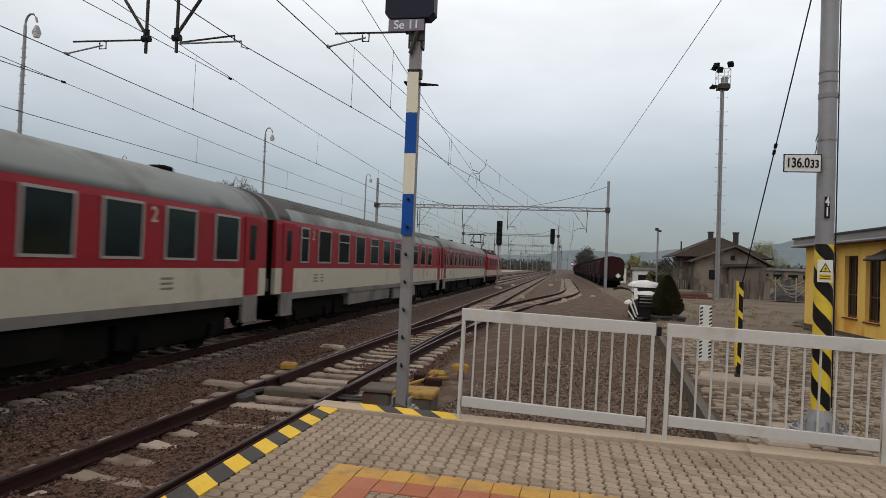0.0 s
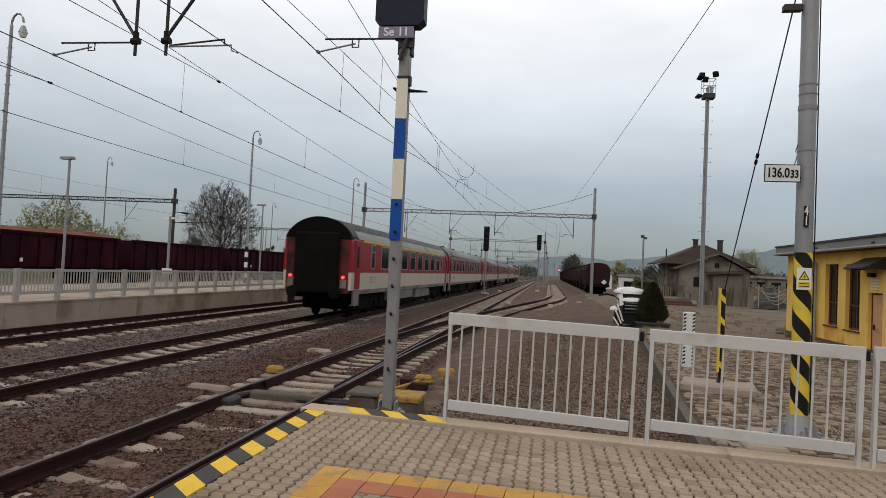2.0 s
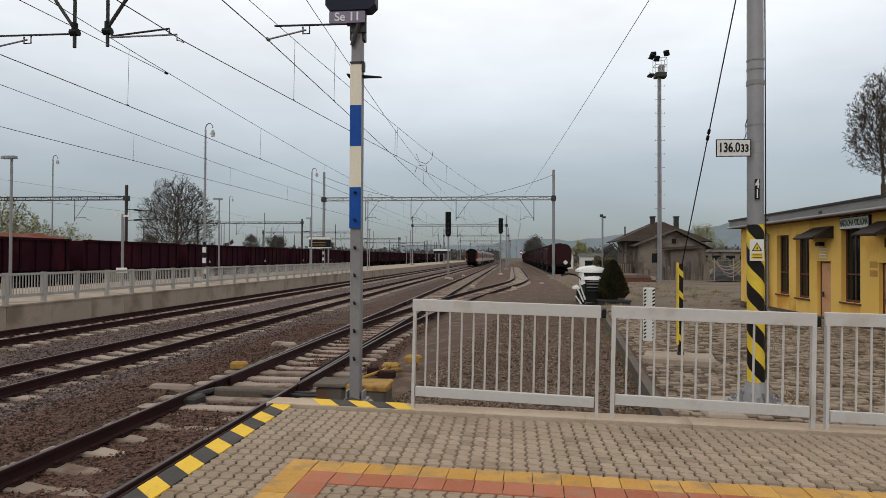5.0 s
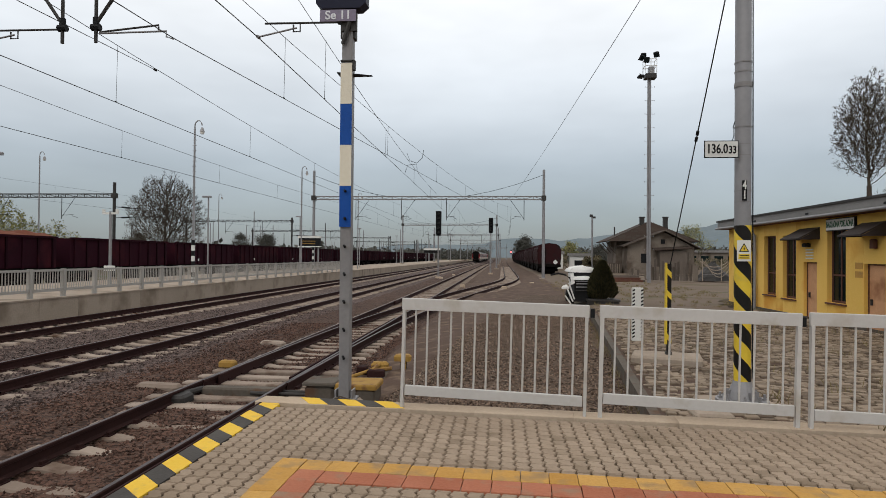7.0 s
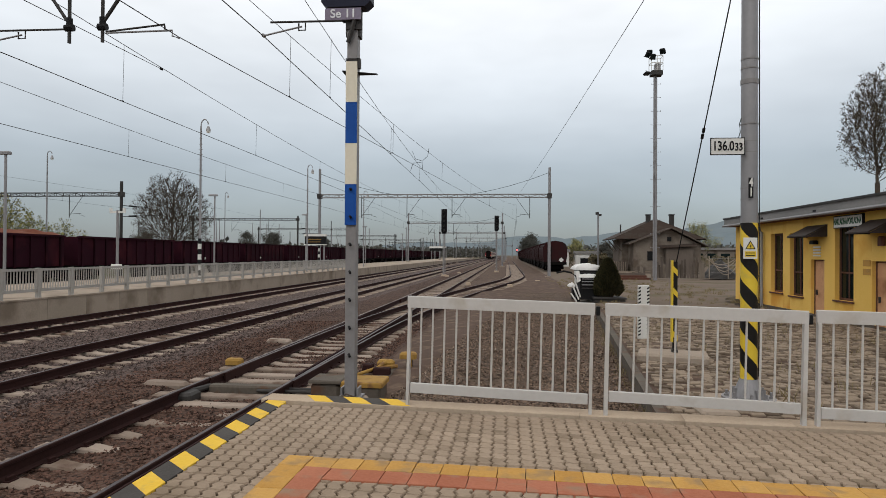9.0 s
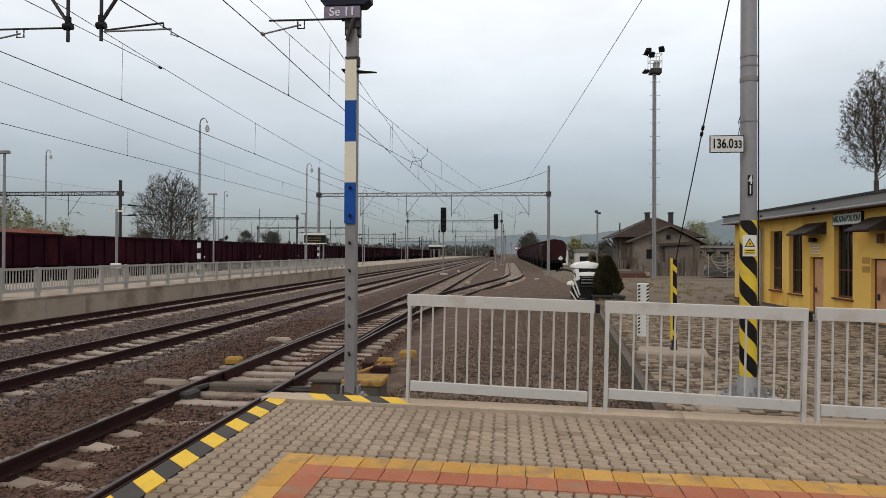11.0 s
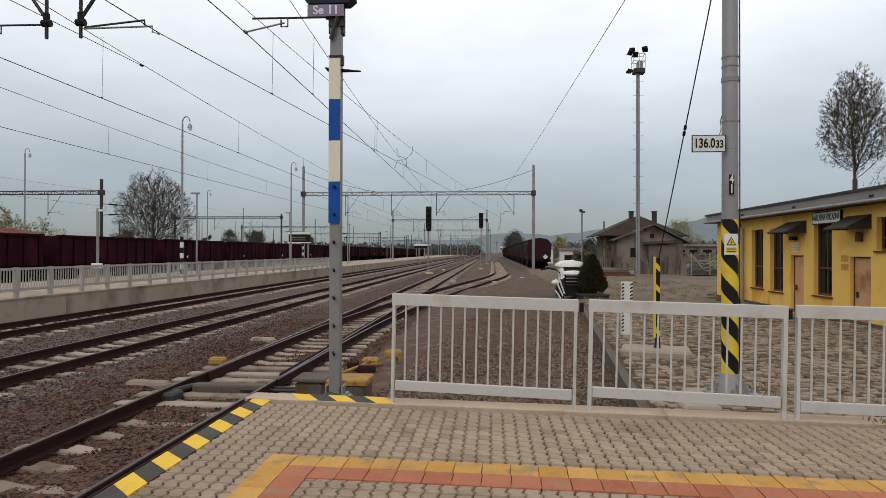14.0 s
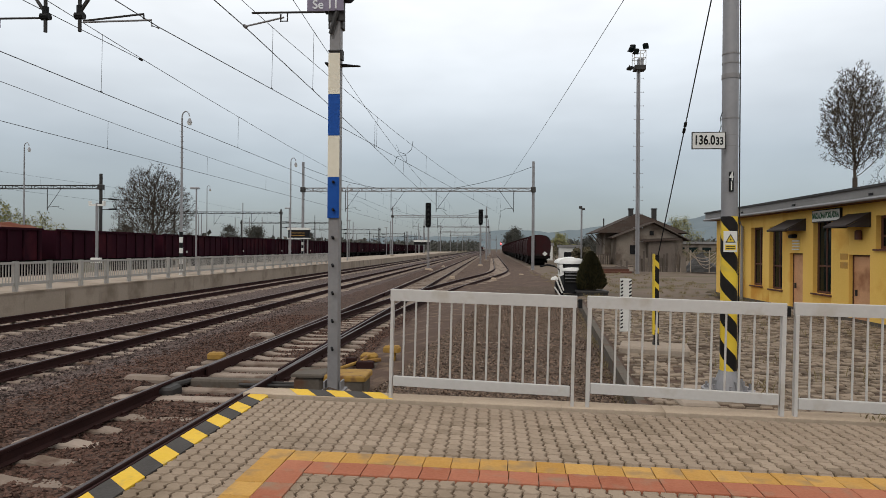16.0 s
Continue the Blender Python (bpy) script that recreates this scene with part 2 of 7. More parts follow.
M_BROOF = surface("grey_sheet_roof", (0.2, 0.193, 0.186), (0.281, 0.269, 0.259), 0.55, metal=0.2, big=0.5, fine=10.0, bump=0.06, spec=0.22)
M_BRWOOD = surface("brown_painted_wood", (0.08325, 0.03465, 0.02295), (0.1327, 0.0567, 0.03728), 0.65, big=1.0, fine=25.0, bump=0.15, spec=0.2)
M_DOORW = surface("pale_bare_plywood_door", (0.4642, 0.2438, 0.1238), (0.6501, 0.3662, 0.2028), 0.75, big=1.2, fine=25.0, bump=0.15, stain=(0.31, 0.141, 0.0692), stain_at=0.6)
M_AWNING = surface("dark_awning_sheet", (0.02849, 0.02205, 0.02093), (0.0518, 0.04165, 0.03724), 0.6, big=1.0, fine=20.0, bump=0.1, spec=0.15)
M_OLDWALL = surface("grey_weathered_render", (0.163, 0.134, 0.109), (0.239, 0.201, 0.165), 0.95, big=0.35, fine=12.0, bump=0.4, stain=(0.107, 0.0828, 0.0638), stain_at=0.56, stain_scale=0.5)
M_TILES = surface("old_brown_roof_tiles", (0.0344, 0.02336, 0.01832), (0.05784, 0.04, 0.03168), 0.9, big=0.5, fine=12.0, bump=0.5, rnd=0.3, stain=(0.0498, 0.0416, 0.0337), stain_at=0.6)
M_OLDWOOD = surface("grey_old_boards", (0.074, 0.0595, 0.0479), (0.141, 0.115, 0.0964), 0.9, big=0.8, fine=20.0, bump=0.3, rnd=0.5)
M_BARK = surface("grey_brown_bark", (0.0444, 0.035, 0.0279), (0.0888, 0.07, 0.0565), 0.95, big=1.0, fine=12.0, bump=0.4)
M_TWIG = surface("bare_twigs", (0.0555, 0.0434, 0.0346), (0.0962, 0.077, 0.0599), 0.95, big=1.0, fine=5.0, bump=0.0, island=0.4)
M_LEAFY = surface("young_spring_leaves", (0.145, 0.155, 0.054), (0.275, 0.248, 0.102), 0.8, big=1.0, fine=6.0, bump=0.0, island=0.8)
M_CONIFER = surface("dark_conifer_needles", (0.018, 0.01969, 0.007826), (0.0549, 0.04712, 0.01904), 0.9, big=1.0, fine=10.0, bump=0.0, island=0.8)
M_SCRUB = surface("olive_scrub_leaves", (0.06974, 0.06563, 0.03724), (0.1395, 0.1094, 0.06524), 0.9, big=0.5, fine=5.0, bump=0.0, island=0.8)
# blue-grey aerial haze is mixed into the hills' base colour
M_HILL = surface("wooded_hill_with_haze", (0.152, 0.188, 0.208), (0.192, 0.228, 0.248), 1.0, big=0.004, fine=0.03, bump=0.0, spec=0.0)
M_TARP = surface("white_plastic_tarpaulin", (0.66, 0.65, 0.62), (0.78, 0.77, 0.75), 0.5, big=1.5, fine=12.0, bump=0.3)
M_COBBLE = surface("grey_granite_sett", (0.112, 0.083, 0.06), (0.265, 0.208, 0.155), 0.9, big=0.8, fine=25.0, bump=0.35, rnd=0.8, island=0.8)
M_ORANGE = surface("rusty_orange_cover", (0.311, 0.112, 0.0333), (0.407, 0.182, 0.0665), 0.8, big=2.0, fine=20.0, bump=0.15)
M_GREENTXT = surface("dark_green_lettering", (0.0148, 0.0756, 0.0303), (0.0222, 0.101, 0.0433), 0.6, big=2.0, fine=20.0, bump=0.0)
M_GREYTXT = surface("pale_lettering", (0.66, 0.66, 0.68), (0.74, 0.74, 0.76), 0.5, big=2.0, fine=20.0, bump=0.0)
M_MAUVE = surface("grey_violet_name_plate", (0.1568, 0.1297, 0.1878), (0.2195, 0.1845, 0.2541), 0.5, big=2.0, fine=20.0, bump=0.02)
M_TAILLAMP = glow("red_tail_lamp", (1.0, 0.05, 0.05), 2.5)
M_SIGRED = glow("red_signal_lamp", (1.0, 0.12, 0.12), 5.0)
M_EARTH = surface("beaten_brown_earth", (0.05736, 0.03471, 0.02517), (0.1038, 0.06612, 0.0487), 0.95, big=0.6, fine=18.0, bump=0.4, stain=(0.153, 0.105, 0.0714), stain_at=0.6, stain_scale=2.5)
M_STRAW = surface("dry_straw_grass", (0.16, 0.125, 0.06), (0.26, 0.215, 0.115), 0.9, big=1.0, fine=6.0, bump=0.0, island=0.8)

M_FARFENCE = surface("weathered_grey_rail_paint", (0.3, 0.282, 0.258), (0.372, 0.35, 0.32), 0.6, big=1.0, fine=20.0, bump=0.04)
M_BALLASTG = surface("grey_ballast", (0.03604, 0.02499, 0.02182), (0.1431, 0.1029, 0.09021), 0.95, big=0.35, fine=30.0, bump=0.9, cells=22.0)
M_STONESG = surface("grey_ballast_stones", (0.03816, 0.02646, 0.02328), (0.1802, 0.1294, 0.1145), 0.95, big=0.4, fine=40.0, bump=0.3, island=0.75)
M_WOODS = surface("leafless_grey_brown_woods", (0.058, 0.058, 0.05), (0.095, 0.092, 0.08), 0.95, big=0.5, fine=5.0, bump=0.0, island=0.35)
M_REDGRIME = surface("grimy_dark_red_coach_end", (0.085, 0.0136, 0.0153), (0.1615, 0.0238, 0.0255), 0.7, big=0.6, fine=6.0, bump=0.05, stain=(0.02, 0.009, 0.009), stain_at=0.52, stain_scale=0.9)
M_BUD = surface("brown_opening_buds", (0.06, 0.05, 0.03), (0.11, 0.09, 0.05), 0.9, big=1.0, fine=6.0, bump=0.0, island=0.7)

# ---- building tools ----


class Shape:
    """Vertices and faces that are gathered piece by piece."""

    def __init__(self):
        self.v, self.f = [], []

    def add(self, v, f):
        o = len(self.v)
        self.v += [tuple(p) for p in v]
        self.f += [tuple(i + o for i in q) for q in f]
        return self

    def box(self, x0, x1, y0, y1, z0, z1, c=0.0, m=None):
        """A box; c chamfers the vertical edges and the top."""
        if c:
            def ring(d, z):
                a, b = x0 + d, x1 - d
                e, g = y0 + d, y1 - d
                return [(a + c, e, z), (b - c, e, z), (b, e + c, z), (b, g - c, z), (b - c, g, z), (a + c, g, z), (a, g - c, z), (a, e + c, z)]
            v = ring(0, z0) + ring(0, z1 - c) + ring(c * 0.8, z1)
            f = [tuple(range(7, -1, -1)), tuple(range(16, 24))]
            f += [(k + i, k + (i + 1) % 8, k + 8 + (i + 1) % 8, k + 8 + i) for k in (0, 8) for i in range(8)]
        else:
            v = [(x, y, z) for z in (z0, z1) for x, y in ((x0, y0), (x1, y0), (x1, y1), (x0, y1))]
            f = [(3, 2, 1, 0), (4, 5, 6, 7), (0, 1, 5, 4), (1, 2, 6, 5), (2, 3, 7, 6), (3, 0, 4, 7)]
        if m is not None:
            v = [m @ Vector(p) for p in v]
        return self.add(v, f)

    def tube(self, path, r, n=8, r1=None, caps=True):
        path = [Vector(p) for p in path]
        rings = []
        for i, p in enumerate(path):
            d = (path[min(i + 1, len(path) - 1)] - path[max(i - 1, 0)]).normalized()
            a = d.orthogonal().normalized() if abs(d.z) < 0.99 else Vector((1, 0, 0))
            b = d.cross(a).normalized()
            a = b.cross(d)
            rr = r if r1 is None else r + (r1 - r) * i / (len(path) - 1)
            rings.append([p + (a * math.cos(k * 2 * math.pi / n) + b * math.sin(k * 2 * math.pi / n)) * rr for k in range(n)])
        v = [p for ring in rings for p in ring]
        f = [(i * n + k, i * n + (k + 1) % n, (i + 1) * n + (k + 1) % n, (i + 1) * n + k) for i in range(len(path) - 1) for k in range(n)]
        if caps:
            k0 = len(v)
            v += rings[0] + rings[-1]
            f += [tuple(range(k0 + n - 1, k0 - 1, -1)), tuple(k0 + n + k for k in range(n))]
        return self.add(v, f)

    def sweep(self, outline, path_frames, closed=True):
        """An outline of (a, b) swept through frames (origin, side, up)."""
        n = len(outline)
        v = [o + s * a + u * b for o, s, u in path_frames for a, b in outline]
        k = len(path_frames)
        f = [(i * n + j, i * n + (j + 1) % n, (i + 1) * n + (j + 1) % n, (i + 1) * n + j) for i in range(k - 1) for j in range(n if closed else n - 1)]
        if closed:
            f += [tuple(range(n - 1, -1, -1)), tuple((k - 1) * n + j for j in range(n))]
        return self.add(v, f)

    def along_y(self, outline, y0, y1):
        """An outline of (x, z) drawn out along y."""
        ax, az = Vector((1, 0, 0)), Vector((0, 0, 1))
        return self.sweep(outline, [(Vector((0, y, 0)), ax, az) for y in (y0, y1)])

    def along_x(self, outline, x0, x1):
        """An outline of (y, z) drawn out along x."""
        ay, az = Vector((0, 1, 0)), Vector((0, 0, 1))
        return self.sweep(outline, [(Vector((x, 0, 0)), ay, az) for x in (x0, x1)])

    def mesh(self, name, material, smooth=False):
        me = bpy.data.meshes.new(name)
        me.from_pydata(self.v, [], self.f)
        me.materials.append(material)
        if smooth:
            me.polygons.foreach_set("use_smooth", [True] * len(me.polygons))
        me.update()
        return me


def part(name, shape, material, parent=None, label="", smooth=False, kind="", at=None):
    ob = new(name, shape if isinstance(shape, bpy.types.Mesh) else shape.mesh(name, material, smooth))
    if parent:
        ob.parent = parent
    if at is not None:
        ob.matrix_basis = at
    return tagged(ob, label, kind=kind)


def thing(name, label, category, at=None, group="", kind=""):
    ob = tagged(new(name), label, category, group, kind)
    ob.empty_display_size = 0.2
    if at is not None:
        ob.matrix_basis = at
    return ob


def single(name, shape, material, label, category, group="", kind="", smooth=False, at=None):
    return tagged(part(name, shape, material, smooth=smooth, at=at), label, category, group, kind)


def letters(words, size, material, parent, at, name="lettering", depth=0.004, narrow=1.0, bold=0.0):
    c = bpy.data.curves.new(name, "FONT")
    c.body, c.size, c.extrude, c.offset, c.align_x, c.align_y = words, size, depth, bold, "CENTER", "CENTER"
    ob0 = bpy.data.objects.new(name, c)
    me = bpy.data.meshes.new_from_object(ob0)
    for vert in me.vertices:
        vert.co.x *= narrow
    me.materials.clear()
    me.materials.append(material)
    bpy.data.objects.remove(ob0)
    ob = new(name, me)
    ob.parent = parent
    ob.matrix_basis = at
    return ob


def smooth_path(points, n):
    """A smooth line through (y, x) points, sampled at n steps."""
    ys = [p[0] for p in points]
    out = []
    for i in range(n + 1):
        y = ys[0] + (ys[-1] - ys[0]) * (i / n) ** 1.6
        k = max(j for j in range(len(ys) - 1) if ys[j] <= y + 1e-9)
        p0, p1, p2, p3 = points[max(k - 1, 0)], points[k], points[k + 1], points[min(k + 2, len(points) - 1)]
        t = (y - p1[0]) / (p2[0] - p1[0])
        h = p2[0] - p1[0]
        m1 = (p2[1] - p0[1]) / (p2[0] - p0[0]) if p2[0] > p0[0] else 0
        m2 = (p3[1] - p1[1]) / (p3[0] - p1[0])
        x = (2 * t**3 - 3 * t * t + 1) * p1[1] + (t**3 - 2 * t * t + t) * h * m1 + (-2 * t**3 + 3 * t * t) * p2[1] + (t**3 - t * t) * h * m2
        out.append((x, y))
    return out

# ---- ground, ballast, platforms ----
RAIL_Z = -0.57
SKEW = -4.7  # degrees by which the platform's end turns off the tracks' normal


def height_sheet(name, xs, ys, zfun, material, label, category, kind="structure"):
    v = [(x, y, zfun(x, y)) for y in ys for x in xs]
    n = len(xs)
    f = [(j * n + i, j * n + i + 1, (j + 1) * n + i + 1, (j + 1) * n + i) for j in range(len(ys) - 1) for i in range(n - 1)]
    return single(name, Shape().add(v, f), material, label, category, kind=kind, smooth=True)


def steps(a, b, d):
    k = max(1, round((b - a) / d))
    return [a + (b - a) * i / k for i in range(k + 1)]


height_sheet("ground", [-3000, -300, -60, -24, 0, 24, 60, 300, 3000], [-600, -60, 0, 60, 300, 3000], lambda x, y: -1.05, M_GROUND, "dry brownish soil and grass reaching to the horizon", "ground")


def ballast_z(x, y):
    z = -0.80 + 0.045 * noise.noise((x * 0.9, y * 0.9, 0)) + 0.025 * noise.noise((x * 4, y * 4, 3))
    if -8.0 < x < -5.8:
        z += 0.05
    if y < 10.5 and -6.3 < x < -2.7:
        z += 0.03 * min(1.0, (10.5 - y) / 1.5)
    return z


KERB_A, KERB_B = (1.72, 7.1), (3.0, 21.3)


def kerb_x(y):
    return KERB_A[0] + (KERB_B[0] - KERB_A[0]) * (min(y, 24) - KERB_A[1]) / (KERB_B[1] - KERB_A[1])


def gravel_z(x, y):
    rise = max(0.0, min(1.0, (x + 2.6) / 2.2))
    return -0.80 + 0.27 * rise + 0.03 * noise.noise((x * 1.1, y * 1.1, 5)) + 0.02 * noise.noise((x * 4, y * 4, 9))


height_sheet("ballast_far", steps(-15.5, -7.1, 0.3), steps(-8, 40, 0.3) + steps(42, 198, 6) + steps(210, 900, 60), ballast_z, M_BALLASTG, "grey crushed-stone ballast under the farther tracks", "ballast")
height_sheet("ballast", steps(-7.1, -2.6, 0.3), steps(-8, 40, 0.3) + steps(42, 198, 6) + steps(210, 900, 60), ballast_z, M_BALLAST, "brown crushed-stone ballast under and between the tracks", "ballast")
height_sheet("gravel_bed", steps(-2.6, 3.2, 0.25), steps(5, 36, 0.3), gravel_z, M_GRAVEL, "grey-brown gravel beside the platform's end", "gravel")


def dirt_z(x, y):
    return -0.66 + min(0.10, max(0.0, (x - 2.2) * 0.05)) + 0.03 * noise.noise((x * 0.5, y * 0.5, 2)) - 0.12 * (x < 2.3)


height_sheet("dirt_strip", steps(-3.2, 12, 0.8), steps(33, 90, 1.0) + steps(95, 900, 35), dirt_z, M_EARTH, "bare brown earth beside the sidings", "earth")
height_sheet("yard_ground", [3.1, 4.5, 6, 9, 12, 20, 40, 90], steps(7.2, 60, 2.0) + [80, 120, 200], lambda x, y: -0.35 - (0.17 + 0.22 * (x < 3.5)) * min(1.0, max(0.0, (y - 24) / 6)) + 0.02 * noise.noise((x * 0.3, y * 0.3, 4)), M_DIRT, "grey-brown dusty yard surface", "yard")


def scatter(name, count, place, zfun, size, material, label):
    """Loose stones, each an uneven eight-faced lump."""
    rng = np.random.default_rng(len(name) + count)
    base = np.array([(1, 0, 0), (-1, 0, 0), (0, 1, 0), (0, -1, 0), (0, 0, 1), (0, 0, -1)], float)
    faces = np.array([(0, 2, 4), (2, 1, 4), (1, 3, 4), (3, 0, 4), (2, 0, 5), (1, 2, 5), (3, 1, 5), (0, 3, 5)])
    vs, fs = [], []
    for k in range(count):
        x, y = place(rng)
        s = size * rng.uniform(0.55, 1.5)
        a = rng.uniform(0, 6.28)
        q = base * rng.uniform(0.55, 1.25, (6, 1)) * s + rng.uniform(-0.25, 0.25, (6, 3)) * s
        q[:, 2] *= 0.7
        ca, sa = math.cos(a), math.sin(a)
        vs.append(np.c_[q[:, 0] * ca - q[:, 1] * sa + x, q[:, 0] * sa + q[:, 1] * ca + y, q[:, 2] + zfun(x, y) + s * 0.2])
        fs.append(faces + 6 * k)
    me = bpy.data.meshes.new(name)
    me.from_pydata(np.concatenate(vs).tolist(), [], np.concatenate(fs).tolist())
    me.materials.append(material)
    tagged(new(name, me), label, "gravel", kind="stuff")


def in_ballast(rng):
    return rng.uniform(-7.3, -2.75), 1.5 + 20 * rng.random() ** 1.5


def in_far_ballast(rng):
    return rng.uniform(-13.0, -6.9), 4.5 + 22 * rng.random() ** 1.5


def earth_edge(y):
    return -2.1 + max(0.0, y - 8.5) * 0.12


def in_gravel(rng):
    y = 6.8 + 17 * rng.random() ** 1.3
    return rng.uniform(earth_edge(y) - 0.3 * rng.random() ** 2, kerb_x(y) - 0.05), y


scatter("ballast_stones", 42000, in_ballast, ballast_z, 0.022, M_STONES, "loose brown crushed ballast stones between the rails")
scatter("far_ballast_stones", 26000, in_far_ballast, ballast_z, 0.025, M_STONESG, "loose grey crushed ballast stones round the farther tracks")
scatter("gravel_stones", 24000, in_gravel, gravel_z, 0.0195, M_GSTONES, "loose grey and pale gravel stones behind the fence")

scatter("pale_stones", 900, in_gravel, gravel_z, 0.02, M_CONC, "scattered pale stones among the gravel")

# beaten brown earth between the turnout and the gravel
ev, ef = [], []
for j_, y_ in enumerate(steps(9.0, 38, 0.4)):
    for q_ in range(7):
        x_ = -2.75 + (earth_edge(y_) + 0.15 + 2.75) * q_ / 6
        ev.append((x_, y_, gravel_z(x_, y_) + 0.03 - (0.06 if q_ in (0, 6) else 0)))
    if j_:
        ef += [((j_ - 1) * 7 + q_, (j_ - 1) * 7 + q_ + 1, j_ * 7 + q_ + 1, j_ * 7 + q_) for q_ in range(6)]
single("earth_path", Shape().add(ev, ef), M_EARTH, "beaten dark brown earth beside the turnout", "earth", kind="structure", smooth=True)

# ---- tracks ----
SLEEPER_TOP = -0.742


def sleeper_mesh(length, name="sleeper"):
    h = length / 2
    s = Shape()
    prof = [(-0.14, -0.2), (0.14, -0.2), (0.115, -0.02), (0.095, 0), (-0.095, 0), (-0.115, -0.02)]
    up, side = Vector((0, 0, 1)), Vector((0, 1, 0))
    fr = []
    for x, dz in ((-h, -0.05), (-h + 0.05, -0.006), (-0.55, 0), (-0.35, -0.035), (0.35, -0.035), (0.55, 0), (h - 0.05, -0.006), (h, -0.05)):
        fr.append((Vector((x, 0, dz)), -side, up))
    s.sweep(prof, fr)
    return s.mesh(name, M_SLEEPER)


SLEEPER = sleeper_mesh(2.6)
RAIL_PROF = [(-0.07, -0.172), (0.07, -0.172), (0.07, -0.16), (0.012, -0.14), (0.012, -0.05), (0.036, -0.036), (0.036, -0.006), (0.028, 0), (-0.028, 0), (-0.036, -0.006), (-0.036, -0.036), (-0.012, -0.05), (-0.012, -0.14), (-0.07, -0.16)]


def offset_line(line, d):
    out = []
    for i, (x, y) in enumerate(line):
        a, b = line[max(i - 1, 0)], line[min(i + 1, len(line) - 1)]
        t = Vector((b[0] - a[0], b[1] - a[1], 0)).normalized()
        side = Vector((t.y, -t.x, 0))
        out.append((Vector((x, y, RAIL_Z)) + side * d, side))
    return out


def lay_rail(parent, line, d):
    fr = [(p, s, Vector((0, 0, 1))) for p, s in offset_line(line, d)]
    r = part("rail", Shape().sweep(RAIL_PROF, fr), M_RAIL, parent)
    head = [(-0.024, 0.0), (0.024, 0.0), (0.022, 0.004), (-0.022, 0.004)]
    part("rail_head", Shape().sweep(head, fr), M_RAILTOP, r, "worn shiny running surface")


def fastening_shape():
    s = Shape()
    s.box(-0.15, 0.15, -0.07, 0.07, 0, 0.012)
    for e in (-0.11, 0.11):
        s.box(e - 0.02, e + 0.02, -0.045, 0.045, 0.010, 0.05)
    return s


FASTENING = fastening_shape().mesh("rail_fastening", M_RAIL)


def lay_track(name, line, near, far, label, skip=(0, 0)):
    """Rails, single sleepers over the near stretch, and the rest joined."""
    tr = thing(name, label, "railway track", group="station tracks")
    for d in (-0.75, 0.75):
        lay_rail(tr, line, d)
    rest = Shape()
    ys = [p[1] for p in line]
    rng = random.Random(name)
    y = near[0]
    while y < far:
        x = float(np.interp(y, ys, [p[0] for p in line]))
        if not skip[0] < y < skip[1]:
            if y < near[1]:
                so = part("sleeper", SLEEPER, None, tr, at=pose(x, y, SLEEPER_TOP + rng.uniform(-0.012, 0.006), 0, 0, rng.uniform(-0.8, 0.8)))
                if y < 26:
                    for d in (-0.75, 0.75):
                        part("rail_fastening", FASTENING, None, so, at=pose(d, 0, 0.0))
            else:
                rest.box(x - 1.3, x + 1.3, y - 0.13, y + 0.13, SLEEPER_TOP - 0.2, SLEEPER_TOP)
        y += 0.6
    part("sleeper_rest", rest, M_SLEEPER, tr, kind="stuff")
    return tr


T1, T2, T3, T0 = -4.4, -9.1, -13.8, 1.15
lay_track("track", [(T1, y) for y in (-8, 10, 40, 100, 900)], (-1.2, 40), 200, "near station track with rusty rails on concrete sleepers")
lay_track("track", [(T2, y) for y in (-8, 10, 40, 100, 900)], (4.4, 46), 240, "through track with rusty rails on concrete sleepers")
lay_track("track", [(T3, y) for y in (-8, 10, 40, 100, 900)], (11.2, 52), 200, "track along the far platform on concrete sleepers")
branch = smooth_path([(10.5, T1 + 0.02), (20, -4.12), (30, -3.25), (43, -1.6), (56, 0.22), (66, 1.0), (76, T0), (250, T0)], 60)
tb = lay_track("track", [p for p in branch if p[1] < 260], (31, 58), 150, "siding track that curves away from the turnout")
# switch blades, check rails and the crossing
for d in (-0.66, 0.66):
    fr = [(p, s, Vector((0, 0, 1))) for p, s in offset_line([(T1, 11.0), (T1, 16.0), (T1 + 0.02, 22)], d)]
    part("switch_blade", Shape().sweep([(-0.02, -0.16), (0.02, -0.16), (0.02, 0.002), (-0.02, 0.002)], fr), M_RAIL, tb)
for x in (-2.95 - 0.62, -5.05 - 0.02):
    part("check_rail", Shape().box(x - 0.03, x + 0.03, 30, 35, RAIL_Z - 0.16, RAIL_Z + 0.01), M_RAIL, tb)
# sidings at the right and in the goods yard
lay_track("track", [(6.3, y) for y in (30, 120, 300)], (60, 60), 120, "siding with standing wagons")
lay_track("track", [(-31.4, y) for y in (0, 120, 320)], (0, 0), 20, "goods yard track behind the far platform")

# ---- platform with the camera ----
ENDPT = Vector((-2.66, 6.80, 0))


def end_y(x):
    return ENDPT.y + (x - ENDPT.x) * math.tan(radians(SKEW))


XR = 16.0
slab = Shape().add([(x, y, z) for z in (-0.9, -0.055) for x, y in ((-2.62, -9), (XR, -9), (XR, end_y(XR) - 0.05), (-2.62, end_y(-2.62) - 0.05))], [(3, 2, 1, 0), (4, 5, 6, 7), (0, 1, 5, 4), (1, 2, 6, 5), (2, 3, 7, 6), (3, 0, 4, 7)])
platform = single("platform", slab, M_JOINT, "station platform paved with zigzag concrete blocks", "platform", kind="structure")
EDGE_W, EDGE_L = 0.215, 0.2425
